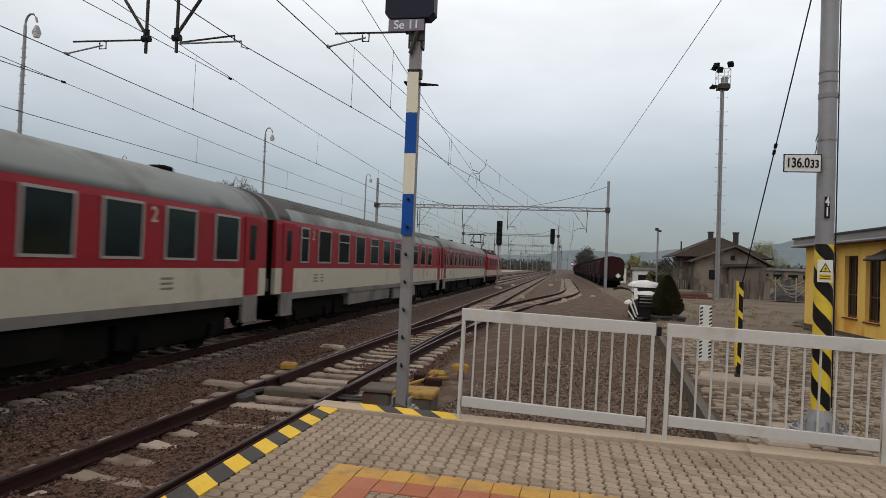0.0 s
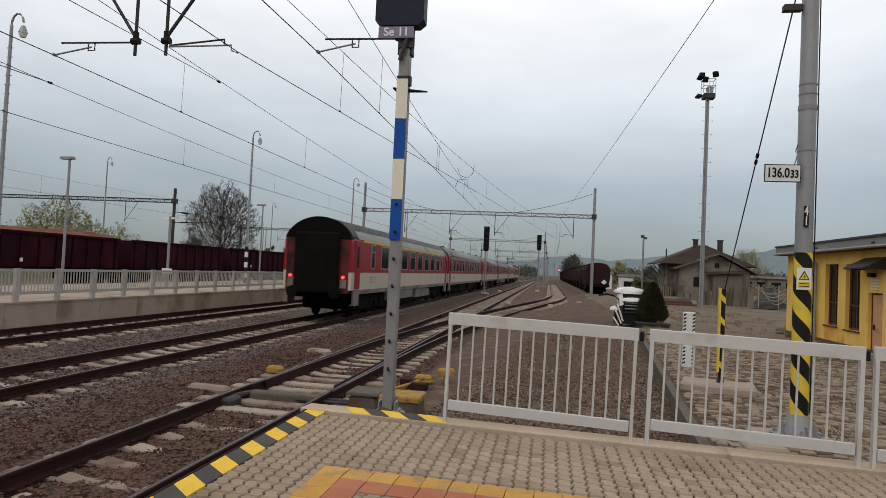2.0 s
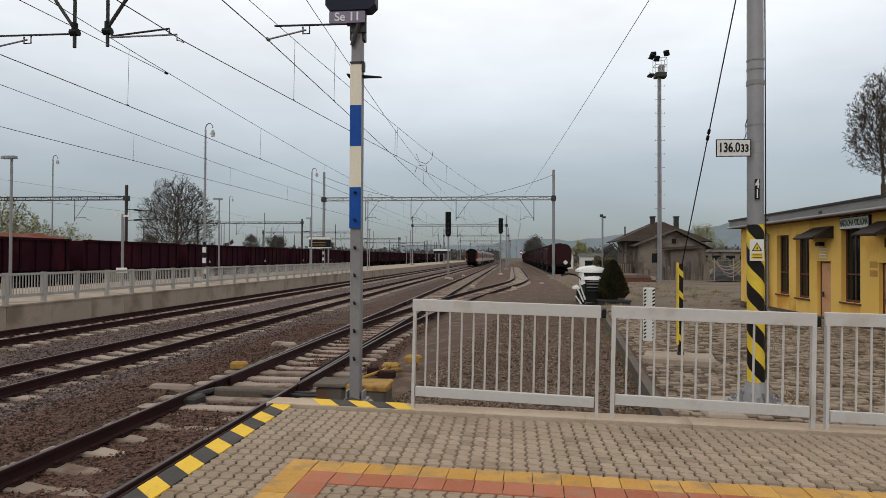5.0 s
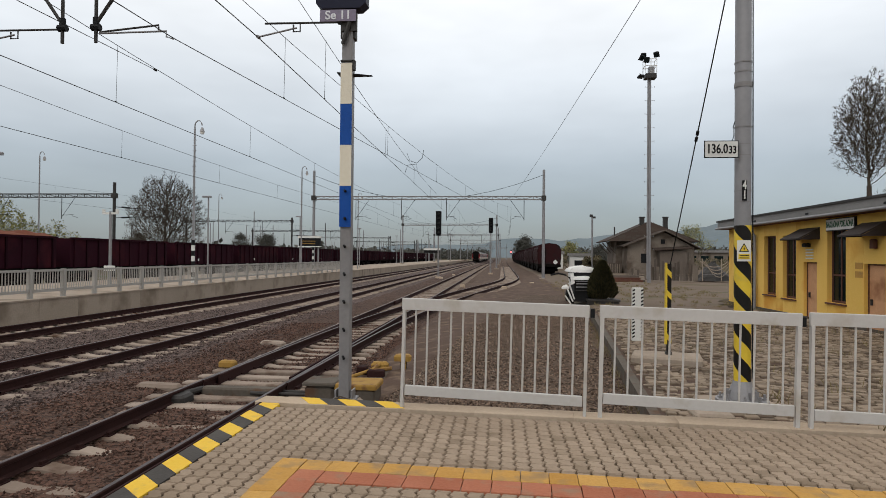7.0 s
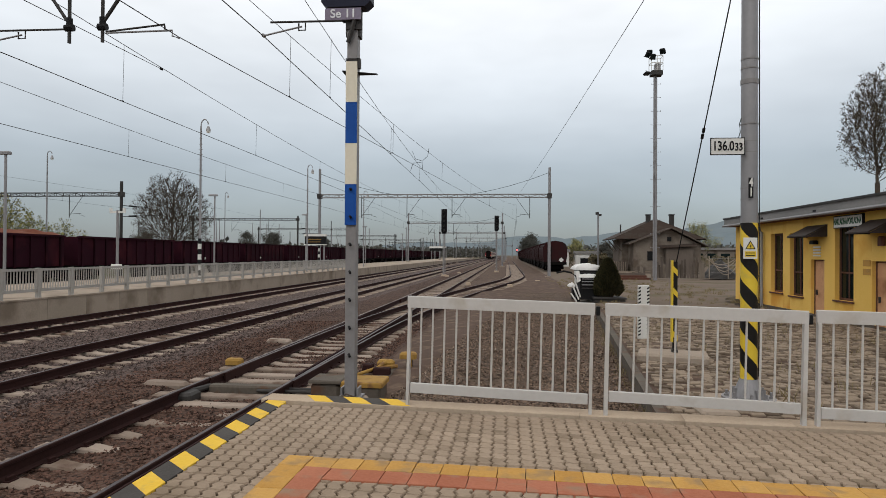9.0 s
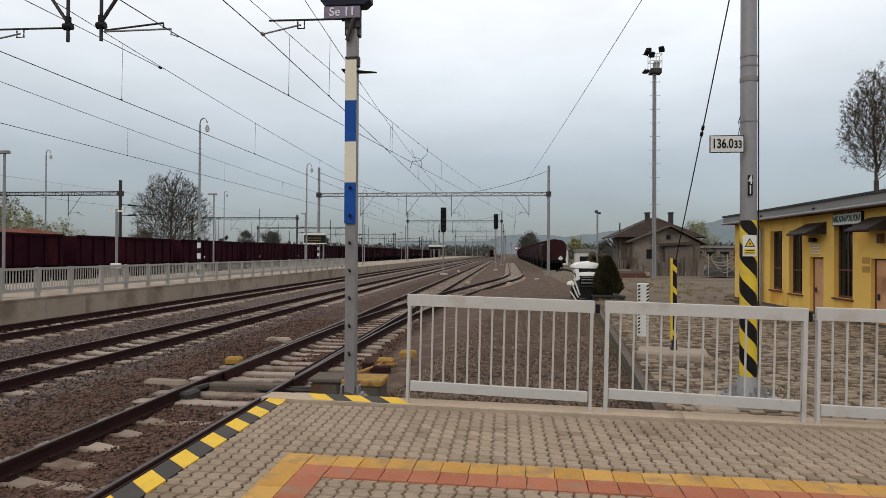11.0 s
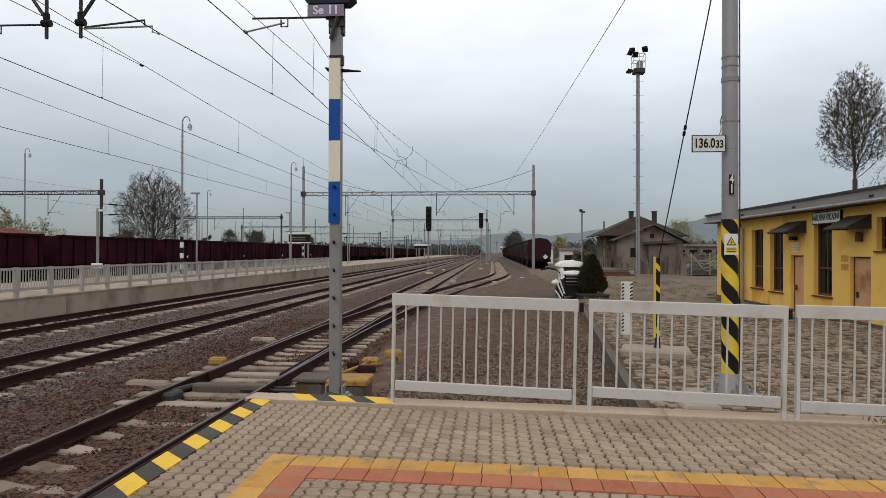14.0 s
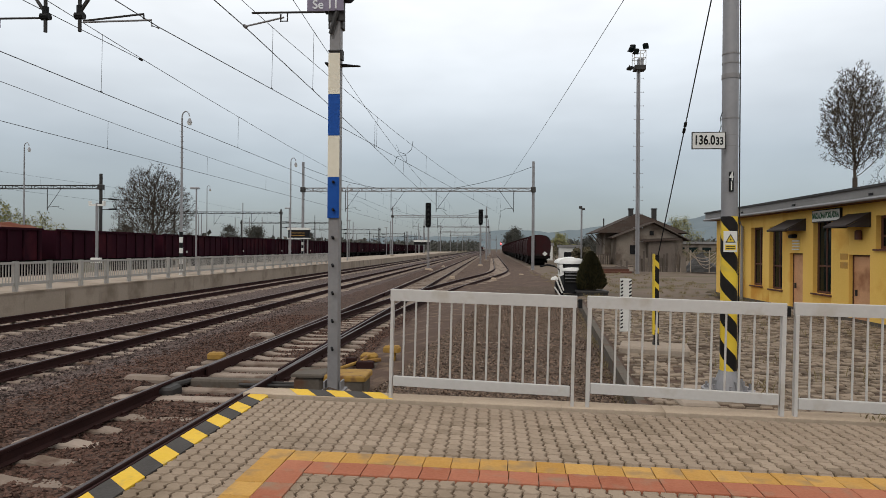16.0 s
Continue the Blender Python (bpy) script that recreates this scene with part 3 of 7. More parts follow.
# painted edge slabs, yellow and black in turn, with a rounded nose
SLANT = 0.19
part("edge_nosing", Shape().along_y([(-2.625, -0.10), (-2.587, -0.10), (-2.587, 0.006), (-2.595, 0.008), (-2.61, 0.005), (-2.62, -0.006), (-2.625, -0.02)], -9, 6.74), M_RAIL, platform, "dark rounded edge nosing")
slant_v = [(x, y, z) for z in (-0.1, 0.0) for x, y in ((0, 0.001), (EDGE_W, 0.001 - SLANT), (EDGE_W, EDGE_L - 0.001 - SLANT), (0, EDGE_L - 0.001))]
slant_f = [(3, 2, 1, 0), (4, 5, 6, 7), (0, 1, 5, 4), (1, 2, 6, 5), (2, 3, 7, 6), (3, 0, 4, 7)]
edge_y = Shape().add(slant_v, slant_f).mesh("edge_slab", M_YPAINT)
edge_k = Shape().add(slant_v, slant_f).mesh("edge_slab", M_KPAINT)
for k in range(43):
    part("edge_slab", (edge_y, edge_k)[k % 2], None, platform, at=pose(-2.583, 6.585 - EDGE_L * k, 0.003), label="yellow painted edge slab" if k % 2 == 0 else "black painted edge slab")
part("edge_wall", Shape().box(-2.64, -2.52, -9, 6.6, -0.9, -0.102), M_CONC, platform)
# light kerb along the end, its first stretch with slanting yellow and black paint
ct, st = math.cos(radians(SKEW)), math.sin(radians(SKEW))
END = Matrix.Translation(ENDPT) @ pose(0, 0, 0, 0, 0, SKEW)
kp = [(-0.11, -0.30), (0.18, -0.30), (0.18, -0.008), (0.165, 0.006), (-0.10, 0.006), (-0.11, 0.0)]
u = 0.0
while u < 15:
    L = 1.0 if u > 1.6 else 0.8
    s = Shape().along_x([(a, b + 0.006) for a, b in kp], u + 0.0012, u + L - 0.0012)
    part("kerb_stone", s, M_KERB, platform, at=END)
    u += L
for k in range(3):
    a = 0.62 + k * 0.42
    q = [(a, -0.10, 0.0155), (a + 0.21, -0.10, 0.0155), (a + 0.01, 0.163, 0.0155), (a - 0.20, 0.163, 0.0155)]
    q2 = [(p[0] + 0.21, p[1], p[2]) for p in q]
    for nm, pts, mt in (("yellow_stripe", q, M_YPAINT), ("black_stripe", q2, M_KPAINT))[: 1 if k == 2 else 2]:
        pts = [(max(0.0, p[0]), p[1], p[2]) for p in pts]
        part(nm, Shape().add(pts + [(p[0], p[1], p[2] - 0.003) for p in pts], [(0, 1, 2, 3), (7, 6, 5, 4), (0, 4, 5, 1), (1, 5, 6, 2), (2, 6, 7, 3), (3, 7, 4, 0)]), mt, platform, at=END)

# ---- far platform ----
FPX = -15.5
far_pf = single("far_platform", Shape().box(FPX - 8.5, FPX - 0.16, -10, 290, -1.0, -0.01), M_CONC, "long grey concrete island platform across the tracks", "platform", kind="structure")
wall_panel = Shape().box(-0.15, 0.0, 0.006, 1.994, -0.95, 0.0, ).box(-0.22, 0.03, 0.006, 1.994, 0.0, 0.05).mesh("edge_panel", M_CONC)
for k in range(70):
    part("edge_panel", wall_panel, None, far_pf, at=pose(FPX, 10 + 2 * k, 0))
part("edge_wall_rest", Shape().box(FPX - 0.15, FPX, 150, 290, -0.95, 0.05), M_CONC, far_pf)
part("edge_wall_near", Shape().box(FPX - 0.15, FPX, -10, 10, -0.95, 0.05), M_CONC, far_pf)

# ---- railing at the platform's end ----


def railing(width, low=0.095, post_w=0.019):
    r = thing("railing", "light grey steel railing panel with upright bars", "railing", group="railing along the platform's end")
    part("top_rail", Shape().box(0, width, -0.022, 0.022, 1.0, 1.122, 0.006), M_FENCE, r)
    part("bottom_rail", Shape().box(0.05, width - 0.05, -0.02, 0.02, low + 0.01, low + 0.112, 0.005), M_FENCE, r)
    for x in (0.025, width - 0.025):
        part("post", Shape().box(x - post_w, x + post_w, -0.03, 0.03, -0.03, 1.0), M_FENCE, r)
    k = round((width - 0.1) / 0.125)
    bar = Shape().tube([(0, 0, low + 0.117), (0, 0, 1.0)], 0.0105, 8, caps=False).mesh("bar", M_FENCE, True)
    for i in range(1, k):
        part("bar", bar, None, r, at=pose(0.025 + (width - 0.05) * i / k, 0, 0))
    return r


first = railing(1.93, post_w=0.015)
first.matrix_basis = END @ pose(1.60, -0.03, 0.04, 0, 1.1, 0)
second = railing(1.865, 0.135, 0.019)
second.matrix_basis = END @ pose(3.63, -0.034, 0.006, 0, 1.1, -0.3)
for i, u in enumerate((5.57, 7.57, 9.57)):
    copy_thing(first, END @ pose(u, -0.036 - 0.004 * i, -0.02 - 0.02 * i, 0, 0.8, (0.4, -0.2, 0.3)[i]))
for u in (3.545, 5.5, 7.5):
    single("railing_clamp", Shape().box(0.016, 0.056, -0.02, 0.03, 1.02, 1.11, 0.006), M_BLACK, "dark clamp joining two railing panels", "clamp", group="railing clamps", at=END @ pose(u, -0.03, -0.018 * (u - 2.5)))
single("brace_rod", Shape().tube([(-1.35, 7.5, -0.72), (-1.06, 6.72, 0.16)], 0.012, 8), M_GALV, "thin grey brace rod behind the railing", "rod")

# ---- shunting signal post ----
sg = thing("shunting_signal", "grey square signal post with blue and cream bands", "railway signal", pose(-2.095, 8.4, -0.365))
part("foot", Shape().box(-0.2, 0.2, -0.18, 0.22, -0.48, 0.02, 0.03), M_CONC, sg)
part("post", Shape().box(-0.072, 0.072, -0.08, 0.07, 0.0, 5.2, 0.01), M_POST, sg)
part("foot_plate", Shape().box(-0.15, 0.15, -0.15, 0.17, 0.02, 0.05).box(-0.12, -0.1, -0.1, 0.1, 0.05, 0.17).box(0.1, 0.12, -0.1, 0.1, 0.05, 0.17), M_GALV, sg)
for i in range(4):
    z = 2.35 + i * 0.55
    part("band", Shape().box(-0.079, 0.076, -0.106, -0.0905, z, z + 0.547), (M_BLUEP, M_CREAMP)[i % 2], sg, ("blue reflective band", "cream reflective band")[i % 2])
for i in range(7):
    part("step_bolt", Shape().tube([(-0.012, -0.09, 0.62 + i * 0.37), (0.015, -0.15, 0.60 + i * 0.37)], 0.018, 6), M_BLACK, sg)
part("clamp", Shape().box(-0.085, 0.085, -0.1, 0.09, 4.57, 4.59).box(0.073, 0.11, -0.1, -0.02, 4.46, 4.59), M_DARKSTEEL, sg)
part("bracket_arm", Shape().add([(-0.13, -0.1, 4.41), (0.33, -0.02, 4.39), (0.33, 0.02, 4.39), (-0.13, 0.1, 4.41), (-0.13, -0.1, 4.43), (0.33, -0.02, 4.40), (0.33, 0.02, 4.40), (-0.13, 0.1, 4.43)], [(3, 2, 1, 0), (4, 5, 6, 7), (0, 1, 5, 4), (1, 2, 6, 5), (2, 3, 7, 6), (3, 0, 4, 7)]), M_BLACK, sg)
part("neck", Shape().box(-0.06, 0.1, -0.06, 0.1, 4.9, 5.34, 0.02).box(-0.09, 0.13, -0.1, -0.05, 4.98, 5.22, 0.01).tube([(-0.05, -0.12, 4.8), (0.04, -0.12, 5.1)], 0.03, 6), M_DARKSTEEL, sg)
for k in range(3):
    part("cable", Shape().tube([(-0.28 + 0.06 * k, -0.24, 0.0), (-0.1 + 0.05 * k, -0.27, 0.09 + 0.02 * k), (0.08 + 0.05 * k, -0.25, 0.07), (0.24 + 0.04 * k, -0.2, 0.0)], 0.011, 6), M_CASTGREY, sg, "thin cable looping at the foot")
plate = part("name_plate", Shape().box(-0.36, 0.13, -0.15, -0.135, 5.095, 5.25), M_MAUVE, sg, "grey name plate with pale lettering")
letters("Se 11", 0.16, M_GREYTXT, plate, pose(-0.11, -0.1525, 5.172, 90, 0, 0), bold=0.003)
hexo = [(-0.43, 5.36), (-0.35, 5.29), (0.17, 5.29), (0.25, 5.36), (0.25, 5.93), (0.1, 6.13), (-0.28, 6.13), (-0.43, 5.93)]
head = Shape().sweep([(a, b) for a, b in hexo], [(Vector((0, y, 0)), Vector((1, 0, 0)), Vector((0, 0, 1))) for y in (0.12, -0.1)])
part("signal_head", head, M_NAVY, sg, "dark blue signal head seen from behind")

# ---- catenary mast at the platform's end ----
POLE = Vector((3.065, 8.43, -0.22))
mast = thing("catenary_mast", "tall grey tubular catenary mast with striped warning base", "catenary mast", pose(*POLE))
part("foundation", Shape().box(-0.5, 0.42, -0.38, 0.42, -0.5, -0.01, 0.03), M_CONC, mast)
part("base_plate", Shape().tube([(0, 0, 0.0), (0, 0, 0.035)], 0.32, 24), M_GALV, mast)
cone = Shape().tube([(0, 0, 0.03), (0, 0, 0.27)], 0.2, 20, r1=0.108)
for k in range(8):
    part("fin", Shape().box(0.11, 0.2, -0.006, 0.006, 0.035, 0.15), M_GALV, mast, at=pose(0, 0, 0, 0, 0, 45 * k + 10))
part("base_cone", cone, M_GALV, mast)
for k in range(8):
    a = radians(45 * k + 32)
    part("anchor_bolt", Shape().tube([(0.26 * math.cos(a), 0.26 * math.sin(a), 0.03), (0.26 * math.cos(a), 0.26 * math.sin(a), 0.11)], 0.017, 6).tube([(0.26 * math.cos(a), 0.26 * math.sin(a), 0.035), (0.26 * math.cos(a), 0.26 * math.sin(a), 0.06)], 0.032, 6), M_GALV, mast)
part("shaft", Shape().tube([(0, 0, 0.0), (0, 0, 4.07)], 0.101, 28, r1=0.1), M_GALV, mast, "grey lower tube", smooth=True)
part("upper_shaft", Shape().tube([(0, 0, 4.05), (0, 0, 9.8)], 0.0995, 28, r1=0.09), M_GALV, mast, smooth=True)
for z, h, r in ((2.55, 0.004, 0.1025), (2.69, 0.004, 0.1025), (3.15, 0.004, 0.1025), (3.29, 0.004, 0.1025), (3.51, 0.008, 0.106), (4.05, 0.03, 0.107), (4.22, 0.008, 0.105), (4.34, 0.008, 0.105)):
    part("steel_strap", Shape().tube([(0, 0, z - h), (0, 0, z + h)], r, 28), M_POST, mast)


def spiral(z0, z1, top, bottom, r, drop=0.37):
    """A slanting stripe round a tube, cut off at the painted area's ends; the seam lies behind."""
    n = 24
    v, f = [], []
    for i in range(n + 1):
        a = radians(90) + 2 * math.pi * i / n
        d = drop * 2 * (i / n - 0.5)
        for z in (z0 - d, z1 - d):
            v.append((r * math.cos(a), r * math.sin(a), min(top, max(bottom, z))))
    for i in range(n):
        f.append((2 * i, 2 * i + 2, 2 * i + 3, 2 * i + 1))
    return Shape().add(v, f)


part("stripe_ground", Shape().tube([(0, 0, 0.25), (0, 0, 2.25)], 0.1025, 28), M_TAPEY, mast, "yellow warning paint", smooth=True)
for k in range(1, 7):
    z = -0.335 + 0.43 * k
    part("stripe", spiral(z - 0.215, z, 2.25, 0.25, 0.1042, 0.34), M_TAPEK, mast, "black slanting stripe", smooth=True)
WARN = Matrix.Translation((-0.03, 0.03, 0.28)) @ Matrix.Diagonal((0.84, 1.0, 0.86, 1.0))
wp = part("warning_plate", Shape().box(-0.1, 0.1, -0.158, -0.15, 1.76, 2.07, 0.002), M_WHITE, mast, "white high-voltage warning plate", at=WARN)
tri = [(-0.075, 1.90), (0.075, 1.90), (0.0, 2.03)]
for nm, k, y, mt in (("triangle", 1.0, -0.1605, M_BLACK), ("triangle_fill", 0.72, -0.1625, M_TAPEY)):
    c0 = (0, 1.943)
    pts = [((a - c0[0]) * k, (b - c0[1]) * k + c0[1]) for a, b in tri]
    part(nm, Shape().sweep(pts, [(Vector((0, yy, 0)), Vector((1, 0, 0)), Vector((0, 0, 1))) for yy in (y + 0.002, y)]), mt, wp)
part("bolt_mark", Shape().add([(0.008, -0.1645, 1.985), (-0.016, -0.1645, 1.935), (0.0, -0.1645, 1.94), (-0.006, -0.1645, 1.912), (0.018, -0.1645, 1.955), (0.002, -0.1645, 1.95)], [(0, 1, 2, 5), (5, 2, 3, 4)]), M_BLACK, wp)
part("text_bar", Shape().box(-0.08, 0.08, -0.1615, -0.158, 1.79, 1.87), M_TAPEY, wp)
for z in (1.81, 1.845):
    part("text_bar", Shape().box(-0.065, 0.065, -0.163, -0.1616, z - 0.006, z + 0.006), M_BLACK, wp)
npl = part("mast_number_plate", Shape().box(-0.054, 0.004, -0.13, -0.122, 2.56, 2.815), M_BLACK, mast, "black mast number plate")
for ch, z in (("4", 2.752), ("1", 2.628)):
    letters(ch, 0.15, M_WHITE, npl, pose(-0.025, -0.1315, z, 90, 0, 0), narrow=0.62, bold=0.004)
km = part("kilometre_plate", Shape().box(-0.47, -0.05, -0.15, -0.14, 3.115, 3.335), M_BLACK, mast, "white kilometre plate with black border", at=pose(-0.05, 0.02, -0.014))
part("plate_face", Shape().box(-0.459, -0.061, -0.1535, -0.15, 3.126, 3.324), M_WHITE, km)
letters("136.0", 0.165, M_BLACK, km, pose(-0.313, -0.1555, 3.225, 90, 0, 0), narrow=0.72, bold=0.003)
letters("33", 0.135, M_BLACK, km, pose(-0.126, -0.1555, 3.213, 90, 0, 0), narrow=0.75, bold=0.003)
part("earth_cable", Shape().tube([(0.112, -0.03, 0.3), (0.113, -0.03, 2.0), (0.111, -0.03, 4.0), (0.108, -0.02, 6.5), (0.1, -0.02, 9.0)], 0.008, 6), M_BLACK, mast)
part("cable_tail", Shape().tube([(-0.12, -0.06, 3.58), (-0.15, -0.08, 3.5), (-0.14, -0.08, 3.4), (-0.17, -0.09, 3.3)], 0.006, 5), M_BLACK, mast)
part("terminal_box", Shape().box(-0.32, -0.1, -0.05, 0.05, 5.28, 5.36, 0.01), M_DARKSTEEL, mast)

# stay of the mast with its striped guard
stay = thing("mast_stay", "steel stay cable of the mast with clamps", "cable")
sa, sb = Vector((3.19, 8.52, 6.62)), Vector((3.085, 12.04, 1.42))
part("stay_cable", Shape().tube([sa, (sa + sb) / 2 - Vector((0, 0, 0.01)), sb], 0.0095, 6), M_BLACK, stay)
for q in (0.575, 0.592):
    p = sa.lerp(sb, q)
    part("insulator", Shape().tube([p - (sb - sa).normalized() * 0.035, p + (sb - sa).normalized() * 0.035], 0.026, 8), M_BLACK, stay)
grd = thing("striped_post", "yellow and black striped post on a concrete block", "warning post", pose(3.05, 12.05, -0.28))
part("block", Shape().box(-0.62, 0.6, -0.42, 0.36, -0.1, 0.11, 0.04, m=pose(0, 0, 0, 0, 0, -14)), M_CONC, grd)
part("foot", Shape().box(-0.03, 0.07, -0.05, 0.05, 0.1, 0.16), M_DARKSTEEL, grd)
part("post", Shape().box(-0.012, 0.062, -0.04, 0.04, 0.14, 1.78), M_TAPEK, grd)
part("edge_strip", Shape().box(-0.04, -0.0125, -0.045, 0.045, 0.3, 1.8), M_TAPEY, grd)
for k in range(4):
    z = 0.34 + 0.4 * k
    q = [(-0.0115, z + 0.05), (0.064, z - 0.03), (0.064, z + 0.08), (-0.0115, z + 0.16)]
    part("yellow_stripe", Shape().sweep(q, [(Vector((0, y, 0)), Vector((1, 0, 0)), Vector((0, 0, 1))) for y in (0.043, -0.043)]), M_TAPEY, grd)
hp = thing("marker_post", "white sheet post with black hatched edges", "marker post", pose(3.12, 14.96, -0.3))
part("post", Shape().box(-0.125, 0.125, -0.05, 0.05, 0, 1.22, 0.012), M_WHITE, hp)
for s in (-1, 1):
    for k in range(14):
        z = 0.06 + k * 0.082
        x = s * 0.095
        part("hatch", Shape().add([(x - 0.028, -0.0525, z), (x + 0.028, -0.0525, z + 0.03), (x + 0.028, -0.0525, z + 0.068), (x - 0.028, -0.0525, z + 0.038)], [(0, 1, 2, 3)]), M_BLACK, hp)

# ---- kerb wall and boxes beside the gravel ----
kw = thing("kerb_wall", "weathered grey concrete kerb along the cobbles", "kerb")
n_k = 15
for i in range(n_k):
    y0, y1 = 7.15 + i * 1.15, 7.15 + (i + 1) * 1.15 - 0.012
    x0, x1 = kerb_x(y0), kerb_x(y1)
    v = [(x + dx, y, z) for z in (-0.95, -0.285) for x, y, dx in ((x0, y0, 0), (x0, y0, 0.13), (x1, y1, 0.13), (x1, y1, 0))]
    part("kerb_stone", Shape().add(v, [(3, 2, 1, 0), (4, 5, 6, 7), (0, 1, 5, 4), (1, 2, 6, 5), (2, 3, 7, 6), (3, 0, 4, 7)]), M_CASTGREY, kw)
part("end_block", Shape().box(1.75, 2.45, 7.0, 7.14, -0.9, -0.34, 0.03), M_CASTGREY, kw)
part("end_block", Shape().box(2.3, 2.75, 7.75, 8.5, -0.6, -0.235, 0.03), M_CONC, kw)

# ---- point machine and yellow boxes ----
pm = thing("point_machine", "grey and yellow point machine beside the rail", "point machine", pose(-2.62, 9.9, -0.8))
part("housing", Shape().box(-0.43, 0.04, -0.28, 0.25, 0.02, 0.38, 0.05), M_CASTGREY, pm)
part("lid", Shape().box(-0.46, 0.06, -0.31, 0.28, 0.38, 0.43, 0.02), M_CASTGREY, pm)
part("motor_box", Shape().box(0.06, 0.68, -0.26, 0.3, 0.04, 0.33, 0.03), M_CASTGREY, pm, "dirty cast motor box")
part("motor_lid", Shape().box(0.045, 0.71, -0.28, 0.33, 0.33, 0.41, 0.02), M_BOXY, pm, "rusty yellow lid")
part("plinth", Shape().box(-0.5, 1.05, -0.3, 0.4, -0.12, 0.02), M_DARKSTEEL, pm)
part("operating_rod", Shape().tube([(-1.5, 0.25, 0.12), (0.1, 0.25, 0.12)], 0.03, 8).tube([(-1.5, 0.45, 0.12), (0.1, 0.45, 0.12)], 0.025, 8), M_DARKSTEEL, pm)
lv = thing("point_lever", "rusty yellow hand lever with counterweight", "point lever", pose(-2.5, 12.2, -0.8))
part("base", Shape().box(-0.25, 0.3, -0.35, 0.35, 0, 0.09, 0.02), M_CASTGREY, lv)
part("weight", Shape().box(-0.1, 0.24, 0.3, 0.55, 0.14, 0.27, 0.05), M_BOXY, lv, "yellow counterweight")
part("arm", Shape().tube([(-0.45, -0.9, 0.12), (0.0, 0.0, 0.18), (0.1, 0.45, 0.25)], 0.035, 8).tube([(0.05, -0.2, 0.2), (0.35, 0.1, 0.2)], 0.04, 8), M_BOXY, lv)
part("bracket", Shape().box(-0.05, 0.28, -0.3, -0.12, 0.05, 0.22, 0.02).box(-0.3, -0.1, -0.1, 0.1, 0.05, 0.25, 0.02), M_RAIL, lv)
yb = thing("track_box", "small yellow cable box on a stake beside the track", "cable box", pose(-5.62, 12.7, -0.82), group="yellow track boxes")
part("lid", Shape().box(-0.19, 0.15, -0.12, 0.12, 0.1, 0.23, 0.04), M_BOXY, yb, "faded yellow lid")
part("stake", Shape().box(-0.06, 0.06, -0.05, 0.05, -0.1, 0.1), M_DARKSTEEL, yb)
y2 = copy_thing(yb, pose(-1.97, 12.75, -0.62))
part("stem", Shape().box(-0.05, 0.06, -0.06, 0.04, -0.3, 0.12), M_BOXY, y2)
for x, y, w in ((-5.85, 10.6, 0.5), (-5.9, 16.2, 0.4)):
    single("concrete_trough", Shape().box(-w, w * 0.6, -0.14, 0.14, 0, 0.16, 0.05), M_SLEEPER, "rounded pale concrete block beside the rail", "concrete block", group="concrete blocks by the track", at=pose(x, y, -0.82, 0, 0, -6))
swb = thing("switch_bearer", "long concrete bearers and hollow steel bearer at the switch", "switch bearers")
for y in (9.4, 10.0, 10.6, 11.2, 11.8, 12.4):
    part("bearer", Shape().box(-6.0 if y in (10.6,) else -5.8, -2.95, y - 0.13, y + 0.13, -0.92, SLEEPER_TOP + 0.012, 0.02), M_SLEEPER, swb)
part("rod_cover", Shape().box(-5.0, -3.75, 10.2, 10.42, -0.75, -0.62, 0.03), M_CASTGREY, swb)
part("lock_cover", Shape().box(-5.35, -4.95, 9.5, 9.9, -0.76, -0.62, 0.04).tube([(-5.3, 9.3, -0.66), (-5.0, 10.3, -0.66)], 0.05, 8), M_DARKSTEEL, swb)

# ---- overhead line ----


def sag_line(a, b, sag, n=10):
    a, b = Vector(a), Vector(b)
    return [a.lerp(b, i / n) - Vector((0, 0, sag * 4 * (i / n) * (1 - i / n))) for i in range(n + 1)]


def catenary(xs, label, r=0.0078, contact=5.0, mess=6.45, sag=0.5):
    """Contact wire, messenger and droppers through (y, x) supports."""
    th = thing("overhead_line", label, "overhead line", group="overhead lines")
    cw, mw = [], []
    for (y0, x0), (y1, x1) in zip(xs, xs[1:]):
        cw += [Vector((x0, y0, contact)), Vector((x1, y1, contact))][: 2 if (y1, x1) == xs[-1] else 1]
        mw += sag_line((x0, y0, mess), (x1, y1, mess), sag, 12)[: None if (y1, x1) == xs[-1] else -1]
        span = y1 - y0
        k = max(2, round(abs(span) / 7.5))
        if y0 < 100:
            for i in range(k):
                q = (i + 0.5) / k
                x, y = x0 + (x1 - x0) * q, y0 + span * q
                z = mess - sag * 4 * q * (1 - q)
                part("dropper", Shape().tube([(x, y, contact), (x + 0.02, y, z)], 0.0048, 4), M_WIRE, th)
                part("dropper_clip", Shape().tube([(x, y - 0.03, contact + 0.012), (x, y + 0.03, contact + 0.012)], 0.016, 5), M_BLACK, th)
    part("contact_wire", Shape().tube(cw, r, 6), M_WIRE, th)
    part("messenger_wire", Shape().tube(mw, r * 0.85, 6), M_WIRE, th)


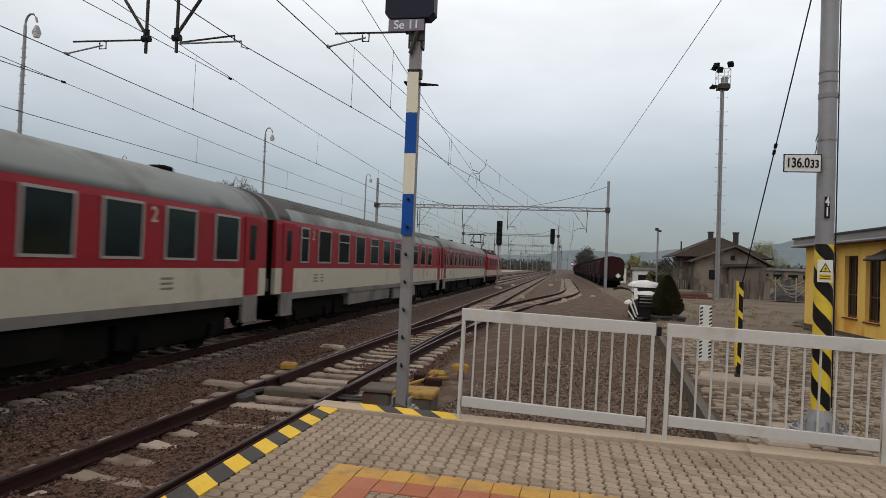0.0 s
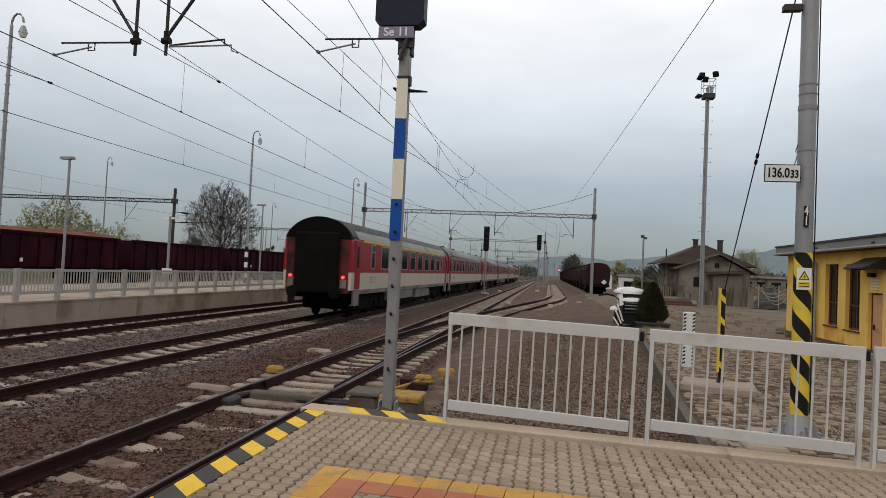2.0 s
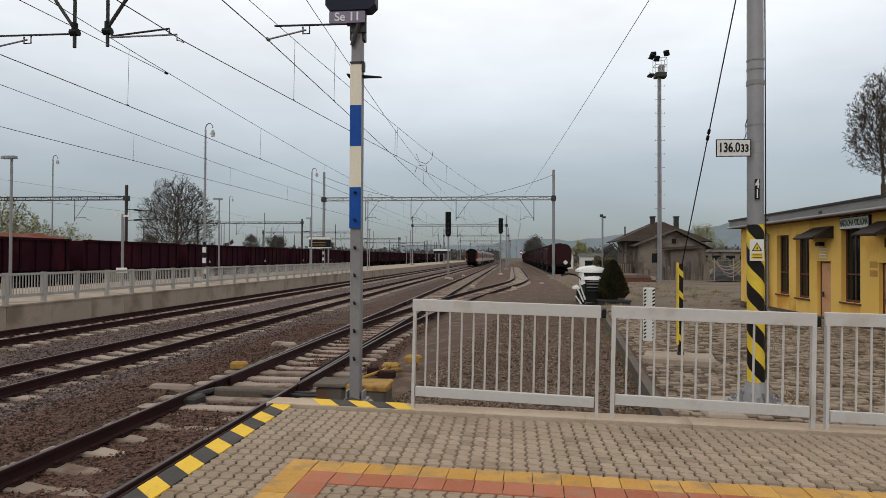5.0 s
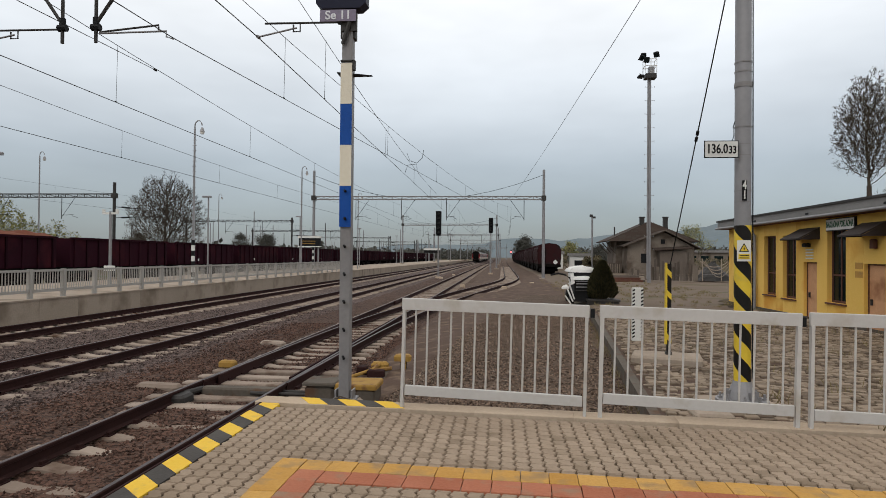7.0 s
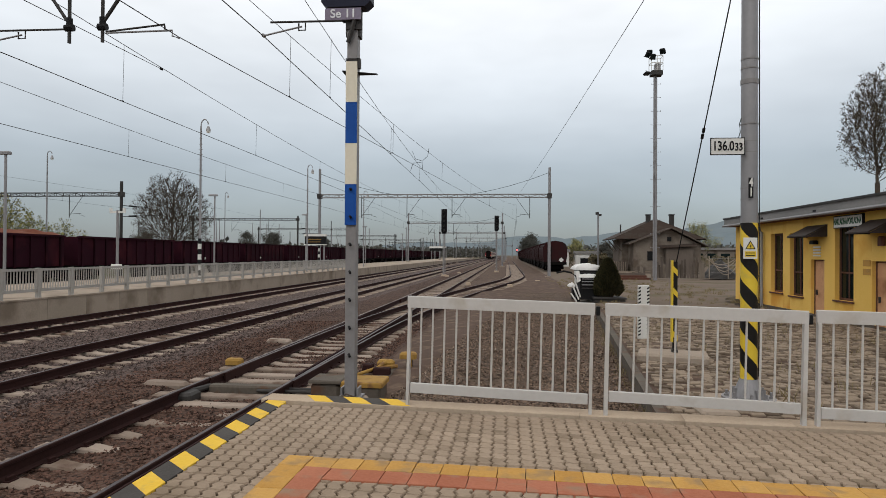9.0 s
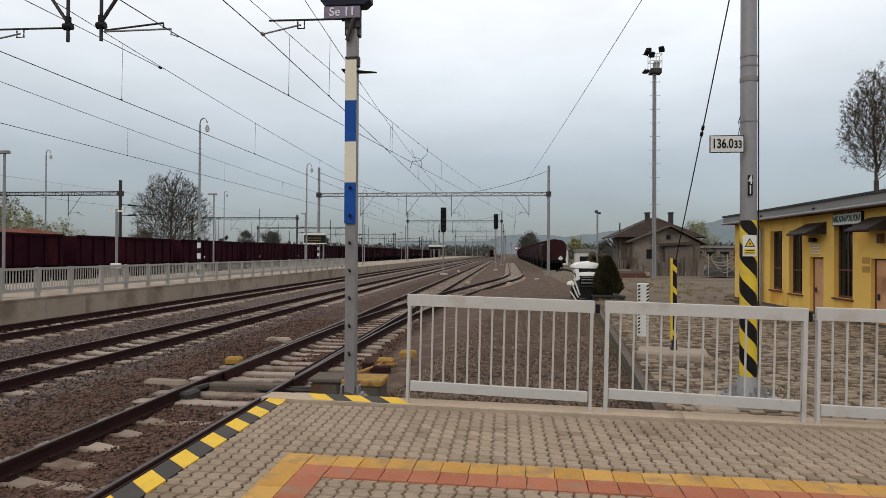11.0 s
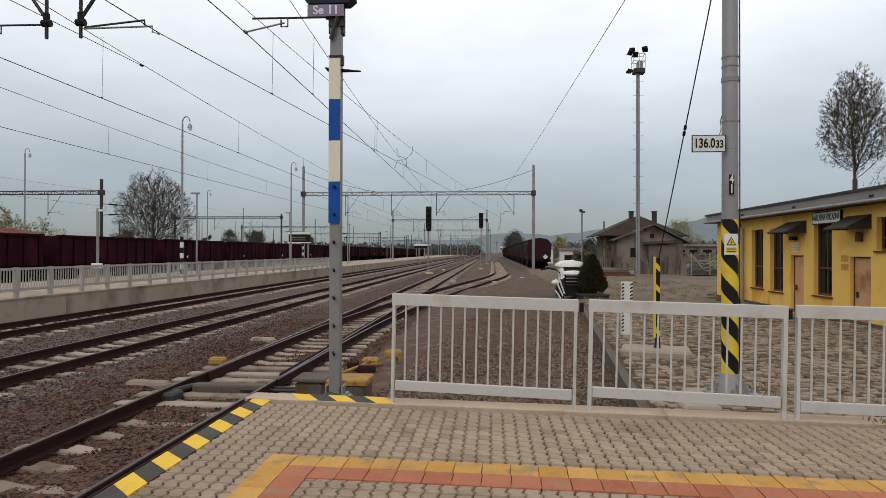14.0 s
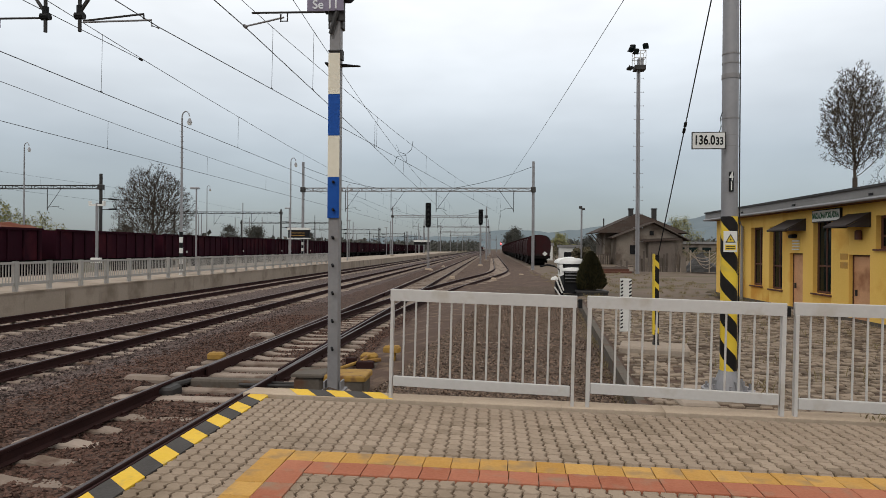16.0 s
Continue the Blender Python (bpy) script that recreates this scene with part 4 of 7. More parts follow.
PY = [-50, 9.7, 65, 122, 180, 238, 296, 356, 420, 480]
catenary([(-50, -4.5), (9.7, -3.88), (65, -4.6), (122, -4.15), (180, -4.6), (300, -4.4), (480, -4.4)], "contact wire, messenger and droppers over the near track", contact=5.05, mess=6.6, sag=0.92)
catenary([(-50, -9.0), (9.7, -8.75), (65, -9.3), (122, -8.8), (180, -9.3), (300, -9.1), (480, -9.1)], "contact wire, messenger and droppers over the through track", contact=5.05, mess=6.5, sag=0.53, r=0.0088)
catenary([(-50, -13.5), (9.7, -13.65), (65, -13.6), (122, -13.9), (180, -13.6), (300, -13.8), (480, -13.8)], "contact wire, messenger and droppers over the far platform's track", contact=5.05, mess=6.36, sag=0.5, r=0.010)
catenary([(-50, -7.5), (9.7, -5.3), (65, 0.95), (122, 1.3), (300, 1.2)], "wire that leads over the turnout to the siding", contact=5.08, mess=6.67, sag=0.85)
catenary([(-50, -31), (60, -31.3), (120, -31.2), (300, -31.4)], "overhead wires of the goods yard", contact=5.2, mess=6.6)
el = thing("jumper_loop", "looped jumper cable joining two messenger wires", "cable")
part("cable", Shape().tube([(-3.26, 26.0, 6.0), (-3.31, 26.0, 5.67), (-3.54, 26.0, 5.46), (-3.83, 26.0, 5.56), (-3.95, 26.0, 5.87)], 0.011, 5).tube([(-4.02, 26.0, 5.07), (-3.92, 26.0, 5.38), (-3.54, 26.0, 5.42), (-3.52, 26.0, 5.11)], 0.011, 5), M_BLACK, el)
cw_ = thing("cross_wire", "wire that joins the messenger of the through track", "cable")
part("wire", Shape().tube([(-8.85, 15.41, 6.3), (-8.68, 9.4, 6.1)], 0.008, 5), M_WIRE, cw_)
part("clamp", Shape().tube([(-8.85, 15.41, 6.3), (-8.85, 15.31, 6.3)], 0.03, 6), M_BLACK, cw_)
cw3 = thing("cross_wire", "wire that joins the messenger of the track by the island platform", "cable")
part("wire", Shape().tube([(-13.6, 15.06, 6.18), (-13.45, 9.4, 5.98)], 0.011, 5), M_WIRE, cw3)
part("clamp", Shape().tube([(-13.6, 15.06, 6.18), (-13.6, 14.94, 6.175)], 0.035, 6), M_BLACK, cw3)
fd = thing("feeder_wire", "single wire from the mast to the next portal", "cable")
part("wire", Shape().tube(sag_line((3.35, 8.45, 7.55), (1.2, 65, 7.9), 0.2, 16), 0.0085, 6), M_WIRE, fd)


def lattice(s, x0, x1, y, z0, z1, d=0.18, step=1.0):
    for yy in (y - d, y + d):
        for z in (z0, z1):
            s.box(x0, x1, yy - 0.035, yy + 0.035, z - 0.035, z + 0.035)
        k = max(2, int((x1 - x0) / step))
        for i in range(k + 1):
            x = x0 + (x1 - x0) * i / k
            s.box(x - 0.025, x + 0.025, yy - 0.02, yy + 0.02, z0, z1)
            if i < k:
                xx = x0 + (x1 - x0) * (i + 1) / k
                s.tube([(x, yy, z0 if i % 2 else z1), (xx, yy, z1 if i % 2 else z0)], 0.02, 4)
    return s


def hanger(p, x, y, beam, side, tip, low=2.3):
    """A tube under the beam with its diagonal and the arm that steadies the wire."""
    h = part("hanger", Shape().tube([(x, y, beam), (x, y, beam - low)], 0.035, 8), M_DARKSTEEL, p)
    part("diagonal", Shape().tube([(x, y, beam - low + 0.16), (x + side * 1.5, y, beam - 0.05)], 0.022, 6), M_DARKSTEEL, h)
    part("steady_arm", Shape().tube([(x, y, beam - low + 0.35), (x + (tip - x) * 0.72, y, beam - low + 0.42)], 0.02, 6).tube([(x + (tip - x) * 0.66, y, beam - low + 0.40), (x + (tip - x) * 0.66, y, beam - low + 0.28), (tip, y, beam - low + 0.12)], 0.016, 6), M_DARKSTEEL, h)


def portal(y, xl, xr, beam, top, label, dark=False, hangers=(), stays=True, zl=-0.05, zr=-0.8):
    p = thing("catenary_portal", label, "catenary portal", group="catenary portals")
    m = M_DARKSTEEL if dark else M_GALV
    for x, z0 in ((xl, zl), (xr, zr)):
        if x is None:
            continue
        part("column", Shape().tube([(x, y, z0), (x, y, top)], 0.16 if not dark else 0.15, 14, r1=0.13 if not dark else 0.15), m, p, smooth=True)
        part("footing", Shape().box(x - 0.4, x + 0.4, y - 0.4, y + 0.4, z0 - 0.3, z0 + 0.25, 0.04), M_CONC, p)
        part("beam_clamp", Shape().box(x - 0.24, x + 0.24, y - 0.26, y + 0.26, beam - 0.25, beam + 0.25, 0.04), M_DARKSTEEL, p)
    part("beam", lattice(Shape(), xl, xr, y, beam - 0.16, beam + 0.16), M_DARKSTEEL if dark else M_POST, p)
    if stays:
        w = xr - xl
        for a, b in ((xl, xl + w * 0.33), (xr, xr - w * 0.34)):
            part("stay_wire", Shape().tube(sag_line((a, y, top - 0.5), (b, y, beam + 0.16), 0.25, 6), 0.02, 5), M_BLACK, p)
    for hx, side, tip in hangers:
        hanger(p, hx, y, beam, side, tip)
    return p


MAIN_H = ((-15.2, 1, -13.6), (-10.4, 1, -9.3), (-5.7, 1, -4.6), (2.25, -1, 0.9))
# the portal overhead: the mast by the railing is its right-hand column
ov = thing("catenary_portal", "lattice beam above the platform's end with wire supports", "catenary portal", group="catenary portals")
part("beam", lattice(Shape(), -19.5, 3.0, 8.43, 7.5, 7.85), M_POST, ov)
part("column", Shape().tube([(-19.6, 8.43, -0.02), (-19.6, 8.43, 9.8)], 0.15, 14), M_GALV, ov)
for hx, ztop, arm_to, side in ((-7.19, 5.03, -8.75, -1), (-6.61, 5.03, -5.29, 1), (-2.52, 5.0, -3.88, 1), (-12.2, 5.0, -13.65, 1)):
    h = part("hanger", Shape().tube([(hx, 9.7, ztop), (hx, 9.7, 7.7)], 0.028, 8), M_DARKSTEEL, ov)
    part("cross_tie", Shape().box(hx - 0.05, hx + 0.05, 8.5, 9.75, 7.55, 7.68), M_DARKSTEEL, h)
    part("joint", Shape().tube([(hx - 0.07, 9.7, 5.28), (hx + 0.07, 9.7, 5.28)], 0.06, 8).tube([(hx, 9.7, 5.24), (hx, 9.7, 5.44)], 0.05, 8), M_BLACK, h)
    part("diagonal", Shape().tube([(hx, 9.7, 5.34), (hx + side * 1.45, 9.7, 7.4)], 0.028, 8), M_DARKSTEEL, h)
    dx = arm_to - hx
    if hx == -6.61:
        part("steady_arm", Shape().tube([(hx + 0.06, 9.7, 5.2), (hx + 1.07, 9.7, 5.29), (hx + 1.07, 9.7, 5.21)], 0.017, 8), M_DARKSTEEL, h)
        part("wire_arm", Shape().tube([(hx + 0.06, 9.7, 5.18), (hx + 1.2, 9.7, 5.19), (hx + 1.2, 9.7, 5.1), (arm_to, 9.7, 5.06)], 0.016, 8), M_GALV, h)
        continue
    part("steady_arm", Shape().tube([(hx, 9.7, 5.26), (arm_to - dx * 0.08, 9.7, 5.27)], 0.017, 8).tube([(arm_to - dx * 0.5, 9.7, 5.27), (arm_to - dx * 0.5, 9.7, 5.13), (arm_to - dx * 0.42, 9.7, 5.13), (arm_to - dx * 0.42, 9.7, 5.24)], 0.014, 6), M_DARKSTEEL, h)
    part("wire_arm", Shape().tube([(arm_to - dx * 0.46, 9.7, 5.19), (arm_to, 9.7, 5.06)], 0.015, 8).tube([(arm_to, 9.66, 5.06), (arm_to, 9.74, 5.06)], 0.028, 6), M_GALV, h)
portal(65, -19.7, 4.23, 7.62, 10.5, "grey catenary portal across the station tracks", hangers=MAIN_H)
portal(122, -19.2, -0.95, 7.7, 9.6, "farther grey catenary portal across the tracks", hangers=MAIN_H[:3])
portal(180, -19.2, -0.9, 7.7, 9.8, "distant grey catenary portal across the tracks", hangers=MAIN_H[:3])
for y in (238, 296, 356, 420, 480):
    portal(y, -19.2, -0.6 if y < 400 else 3.5, 7.7, 10.2, "distant grey catenary portal across the tracks", hangers=MAIN_H[:3], stays=False)
for y, xl in ((59, -85), (112, -58), (158, -64), (214, -64), (275, -64), (340, -64)):
    portal(y, xl, -38, 7.3 if y < 60 else 7.75, 8.6 if y < 60 else 8.4, "dark steel portal over the goods yard", dark=True, stays=False, zl=-1.0, zr=-1.0, hangers=((-43.5, 1, -41.8), (-50.5, 1, -48.6)))
    arm = thing("bracket_arm", "insulated bracket arm reaching from the yard portal", "catenary bracket", group="yard bracket arms")
    part("tube", Shape().tube([(-38, y, 6.2), (-35.2, y, 6.0)], 0.04, 6).tube([(-38, y, 5.1), (-33.8, y, 5.25)], 0.035, 6), M_DARKSTEEL, arm)
    part("insulator", Shape().tube([(-37.2, y, 6.15), (-36.4, y, 6.08)], 0.085, 8), M_BLACK, arm)
    part("insulator", Shape().tube([(-37.2, y, 5.13), (-36.4, y, 5.16)], 0.085, 8), M_BLACK, arm)
random.seed(4)
for k in range(54):
    x, y = random.uniform(-75, -26), random.uniform(100, 420)
    mp = thing("yard_mast", "distant grey mast in the goods yard", "mast", pose(x, y, -1.05), group="distant yard masts")
    part("pole", Shape().tube([(0, 0, 0), (0, 0, random.uniform(8, 12))], 0.14, 8, r1=0.09), (M_GALV, M_DARKSTEEL)[k % 2], mp)

# ---- signals beside the tracks ----


def colour_signal(x, y, z0, head0, head1, label):
    s = thing("colour_light_signal", label, "railway signal", pose(x, y, z0), group="colour light signals")
    part("footing", Shape().box(-0.3, 0.3, -0.3, 0.3, -0.2, 0.25, 0.05), M_KERB, s)
    part("post", Shape().tube([(0, 0, 0.2), (0, 0, head0 - z0 + 0.4)], 0.07, 10), M_POST, s)
    part("ladder", Shape().box(-0.17, -0.14, 0.2, 0.23, 0.2, head0 - z0).box(0.14, 0.17, 0.2, 0.23, 0.2, head0 - z0), M_POST, s)
    h0, h1 = head0 - z0, head1 - z0
    hd = part("signal_head", Shape().box(-0.3, 0.3, -0.12, 0.12, h0 + 0.18, h1, 0.03).box(-0.24, 0.24, -0.1, 0.1, h0, h0 + 0.2, 0.03), M_BLACK, s, "tall black signal head")
    k = 5
    for i in range(k):
        z = h0 + 0.35 + (h1 - h0 - 0.6) * i / (k - 1)
        part("lamp_hood", Shape().tube([(0, -0.12, z), (0, -0.32, z - 0.02)], 0.12, 12, caps=False).tube([(0, -0.121, z), (0, -0.13, z)], 0.11, 12), M_DARKSTEEL, hd)
    return s


colour_signal(-6.74, 67.4, -0.82, 3.8, 6.44, "tall black colour light signal between the tracks")
colour_signal(-1.45, 86, -0.82, 4.8, 6.88, "black colour light signal beside the siding")
rs = colour_signal(4.5, 300, -0.9, 2.9, 4.9, "far colour light signal showing red")
part("red_lamp", Shape().tube([(0, -0.33, 4.8), (0, -0.4, 4.8)], 0.32, 14), M_SIGRED, rs, "lit red lamp")
for x, y in ((-3.0, 49), (0.2, 47), (2.6, 55), (-6.3, 66), (-5.9, 78)):
    single("marker_stone", Shape().box(-0.2, 0.2, -0.12, 0.12, 0, 0.28, 0.06), M_KERB, "small pale marker stone between the tracks", "marker stone", group="marker stones", at=pose(x, y, -0.84))
# ---- striped end post of the siding ----
for x, y in ((-2.0, 118), (-18.7, 61.6), (-17.36, 34.3)):
    sp = thing("striped_pole", "black and white striped pole foot", "warning post", pose(x, y, -0.8 if x > -10 else 0.0), group="black and white striped poles")
    for k in range(8):
        part("band", Shape().tube([(0, 0, k * 0.3), (0, 0, k * 0.3 + 0.3)], 0.1, 10), (M_WHITE, M_BLACK)[k % 2], sp)

# ---- far platform: railing, lamps, sign ----


def platform_fence():
    f = thing("platform_railing", "grey steel railing panel on the far platform's edge", "railing", group="railing of the far platform")
    part("top_rail", Shape().box(-0.03, 0.03, 0.0, 1.6, 0.9, 0.98), M_FARFENCE, f)
    part("bottom_rail", Shape().box(-0.025, 0.025, 0.0, 1.6, 0.2, 0.3), M_FARFENCE, f)
    part("post", Shape().box(-0.06, 0.06, -0.07, 0.07, 0.0, 1.0), M_FARFENCE, f)
    bar = Shape().box(-0.012, 0.012, -0.015, 0.015, 0.3, 0.9).mesh("bar", M_FARFENCE)
    for i in range(1, 12):
        part("bar", bar, None, f, at=pose(0, 0.04 + 0.13 * i, 0))
    return f


pf = platform_fence()
pf.matrix_basis = pose(FPX - 0.22, 10.0, 0.05)
for k in range(1, 33):
    copy_thing(pf, pose(FPX - 0.22, 10.0 + 1.62 * k + 0.12 * (k // 4), 0.05))


def hook_lamp(x, y, z0, top, steps_on=True):
    l = thing("lamp_post", "tall slim lamp post with hooked arm and bell shade", "lamp post", pose(x, y, z0), group="hooked lamp posts")
    h = top - z0
    part("pole", Shape().tube([(0, 0, 0), (0, 0, h - 0.4)], 0.075, 10, r1=0.05), M_GALV, l)
    hook = [(0, 0, h - 0.4)] + [(0.22 - 0.22 * math.cos(a), 0, h - 0.35 + 0.33 * math.sin(a)) for a in (0.3, 0.8, 1.4, 1.9, 2.5, 3.0)]
    part("hook", Shape().tube(hook, 0.035, 8), M_GALV, l)
    part("shade", Shape().tube([(0.44, 0, h - 0.42), (0.44, 0, h - 0.52), (0.44, 0, h - 0.66)], 0.05, 12, r1=0.14), M_GALV, l)
    part("lamp_glass", Shape().tube([(0.44, 0, h - 0.66), (0.44, 0, h - 0.8)], 0.13, 12, r1=0.09), M_WHITE, l)
    if steps_on:
        for i in range(int(h / 0.3) - 5):
            part("step_iron", Shape().box(-0.12, 0.12, -0.01, 0.01, 0.9 + i * 0.3, 0.92 + i * 0.3), M_GALV, l)
    return l


for x, y, z0, top in ((-17.5, 17.6, 0, 9.25), (-17.5, 34.6, 0, 9.25), (-17.5, 54.1, 0, 9.4), (-17.5, 76, 0, 9.3), (-40, 51.4, -1.05, 10.4), (-40, 86.4, -1.05, 10.2)):
    hook_lamp(x, y, z0, top, x > -20)


def flat_lamp(x, y, z0, top):
    l = thing("platform_lamp", "short grey lamp post with flat head", "lamp post", pose(x, y, z0), group="flat-headed platform lamps")
    h = top - z0
    part("pole", Shape().tube([(0, 0, 0), (0, 0, h)], 0.06, 10, r1=0.05), M_GALV, l)
    part("lamp_head", Shape().box(-0.42, 0.2, -0.11, 0.11, h - 0.02, h + 0.1, 0.03), M_GALV, l)


for y, top in ((23.4, 5.5), (41.6, 5.5), (61.4, 5.4), (88, 5.4), (120, 5.4), (150, 5.4)):
    flat_lamp(-20, y, 0, top)
fl = thing("platform_sign_post", "post with insulator arms and a small white box", "sign post", pose(-19.9, 30.6, 0))
part("pole", Shape().tube([(0, 0, 0), (0, 0, 3.75)], 0.07, 10), M_GALV, fl)
part("cross_arm", Shape().box(-0.42, 0.42, -0.05, 0.05, 3.6, 3.7).box(-0.42, -0.32, -0.06, 0.06, 3.7, 3.85).box(0.3, 0.42, -0.06, 0.06, 3.7, 3.85), M_WHITE, fl)
part("box", Shape().box(-0.27, 0.27, -0.12, 0.02, 0.72, 0.98, 0.02), M_WHITE, fl, "small white sign box")
bd = thing("display_board", "dark departure board with white frame on striped legs", "display board", pose(-18.75, 61.0, 0))
part("frame", Shape().box(-1.25, 1.0, -0.2, 0.2, 3.28, 3.5).box(-1.25, 1.0, -0.2, 0.2, 2.42, 2.5), M_WHITE, bd)
part("screen", Shape().box(-1.15, 0.95, -0.17, 0.17, 2.5, 3.28), M_BLACK, bd, "dark display panel")
for z in (2.7, 2.95):
    part("text_bar", Shape().box(-0.9, 0.5, -0.18, -0.171, z, z + 0.06), M_BOXY, bd)
for x in (-1.0, 0.75):
    part("leg", Shape().tube([(x, 0, 0), (x, 0, 2.45)], 0.08, 8), M_GALV, bd)
sh = thing("display_board", "second white-topped departure board farther along the platform", "display board", pose(-18.5, 168, 0))
part("frame", Shape().box(-2.2, 2.2, -0.3, 0.3, 3.2, 3.7), M_WHITE, sh)
part("screen", Shape().box(-2.1, 2.1, -0.25, 0.25, 2.5, 3.2), M_BLACK, sh)
for x in (-1.6, 1.6):
    part("leg", Shape().tube([(x, 0, 0), (x, 0, 2.5)], 0.1, 8), M_GALV, sh)

# ---- goods wagons ----


def gondola(rusty):
    w = thing("goods_wagon", "dark maroon open goods wagon" + (" with rusty red load" if rusty else " with steel ribs"), "goods wagon", group="standing goods wagons")
    L = 14.0
    part("body", Shape().box(-1.42, 1.42, 0.6, L - 0.6, 1.2, 3.2), M_WAGON, w, "maroon steel side walls")
    rib = Shape().box(0, 0.1, -0.07, 0.07, 1.15, 3.18).mesh("rib", M_WAGON)
    for k in range(10):
        part("rib", rib, None, w, at=pose(1.41, 1.0 + k * (L - 2.0) / 9, 0))
    part("top_rail", Shape().box(1.36, 1.56, 0.58, L - 0.58, 3.14, 3.28).box(-1.5, -1.36, 0.58, L - 0.58, 3.14, 3.28), M_WAGON, w)
    part("underframe", Shape().box(-1.3, 1.3, 0.5, L - 0.5, 0.95, 1.2), M_UNDER, w)
    if rusty:
        v, f = [], []
        for j in range(15):
            for i in range(5):
                v.append((-1.35 + i * 0.675, 0.7 + j * (L - 1.4) / 14, 3.2 + (0.55 if 0 < i < 4 else 0.1) * (0.6 + 0.4 * noise.noise((i, j * 0.7, 3)))))
        for j in range(14):
            for i in range(4):
                f.append((j * 5 + i, j * 5 + i + 1, (j + 1) * 5 + i + 1, (j + 1) * 5 + i))
        part("load", Shape().add(v, f), M_RUST, w, "heaped rusty red load")
    part("tag", Shape().box(1.515, 1.53, 4.9, 5.1, 1.5, 1.72), M_WHITE, w)
    for y in (2.3, L - 2.3):
        bg = part("bogie", Shape().box(-1.1, 1.1, y - 1.4, y + 1.4, 0.4, 0.8), M_UNDER, w)
        for dy in (-0.9, 0.9):
            part("wheelset", Shape().tube([(-0.8, y + dy, 0.46), (0.8, y + dy, 0.46)], 0.46, 14), M_UNDER, bg)
    return w


g1, g2 = gondola(True), gondola(False)
g1.matrix_basis = pose(-31.4, 26.8, RAIL_Z)
g2.matrix_basis = pose(-31.4, 41.0, RAIL_Z)
copy_thing(g1, pose(-31.4, 12.6, RAIL_Z))
for k in range(2, 18):
    copy_thing(g2, pose(-31.4, 26.8 + 14.2 * k, RAIL_Z))


def hopper():
    w = thing("hopper_wagon", "dark red hopper wagon with rounded top", "goods wagon", group="hopper wagons on the siding")
    L = 12.5
    prof = [(1.35, 1.3), (1.47, 2.0), (1.47, 3.0), (1.3, 3.5), (0.9, 3.8), (0, 3.92), (-0.9, 3.8), (-1.3, 3.5), (-1.47, 3.0), (-1.47, 2.0), (-1.35, 1.3)]
    part("body", Shape().along_y(prof, 0.7, L - 0.7), M_HOPPER, w, "dark red vaulted body", smooth=False)
    for k in range(5):
        y = 1.0 + k * (L - 2.0) / 4
        part("rib", Shape().along_y([(x * 1.03, z * 1.012) for x, z in prof], y - 0.06, y + 0.06), M_HOPPER, w)
    part("underframe", Shape().box(-1.3, 1.3, 0.4, L - 0.4, 1.0, 1.3), M_UNDER, w)
    part("chute", Shape().add([(-1.2, 3, 1.3), (1.2, 3, 1.3), (1.2, 9.5, 1.3), (-1.2, 9.5, 1.3), (-1.3, 4.5, 0.4), (1.3, 4.5, 0.4), (1.3, 8, 0.4), (-1.3, 8, 0.4)], [(0, 1, 2, 3), (7, 6, 5, 4), (4, 5, 1, 0), (5, 6, 2, 1), (6, 7, 3, 2), (7, 4, 0, 3)]), M_UNDER, w)
    part("end_ladder", Shape().box(-0.9, -0.86, 0.55, 0.6, 1.2, 3.4).box(-0.5, -0.46, 0.55, 0.6, 1.2, 3.4).box(-0.9, -0.46, 0.55, 0.58, 1.8, 1.84).box(-0.9, -0.46, 0.55, 0.58, 2.4, 2.44).box(-0.9, -0.46, 0.55, 0.58, 3.0, 3.04), M_UNDER, w)
    part("hazard_plate", Shape().box(-0.23, 0.23, -0.01, 0.01, -0.23, 0.23), M_WHITE, w, at=pose(0.75, 0.62, 1.55, 0, 45, 0))
    part("end_beam", Shape().box(-1.4, 1.4, 0.3, 0.5, 0.95, 1.3), M_UNDER, w)
    for x in (-0.87, 0.87):
        part("buffer", Shape().tube([(x, 0.3, 1.06), (x, -0.1, 1.06)], 0.1, 8).tube([(x, -0.1, 1.06), (x, -0.15, 1.06)], 0.23, 12), M_UNDER, w)
    for y in (2.0, L - 2.0):
        part("wheelset", Shape().tube([(-0.8, y, 0.46), (0.8, y, 0.46)], 0.46, 14).box(-1.1, 1.1, y - 0.9, y + 0.9, 0.4, 0.75), M_UNDER, w)
    return w


hw = hopper()
hw.matrix_basis = pose(6.0, 80, RAIL_Z)
for k in range(1, 15):
    copy_thing(hw, pose(6.0, 80 + 12.8 * k, RAIL_Z))

# ---- floodlight mast ----
fm = thing("floodlight_mast", "slim grey floodlight mast with railed platform on top", "floodlight mast", pose(11.75, 52, -0.35))
part("mast_tube", Shape().tube([(0, 0, 0), (0, 0, 16.7)], 0.15, 16, r1=0.11), M_GALV, fm, smooth=True)
part("cable_duct", Shape().box(-0.22, -0.14, -0.22, -0.14, 0.3, 16.5), M_GALV, fm)
for i in range(13):
    z = 2.6 + i * 1.09
    part("climbing_step", Shape().box(-0.36, 0.36, -0.01, 0.01, z, z + 0.022).box(-0.38, -0.35, -0.015, 0.015, z - 0.02, z + 0.07).box(0.35, 0.38, -0.015, 0.015, z - 0.02, z + 0.07), M_GALV, fm)
part("deck", Shape().box(-0.42, 0.46, -0.42, 0.42, 16.35, 16.72, 0.04), M_DARKSTEEL, fm, "dark work platform")
cage = Shape()
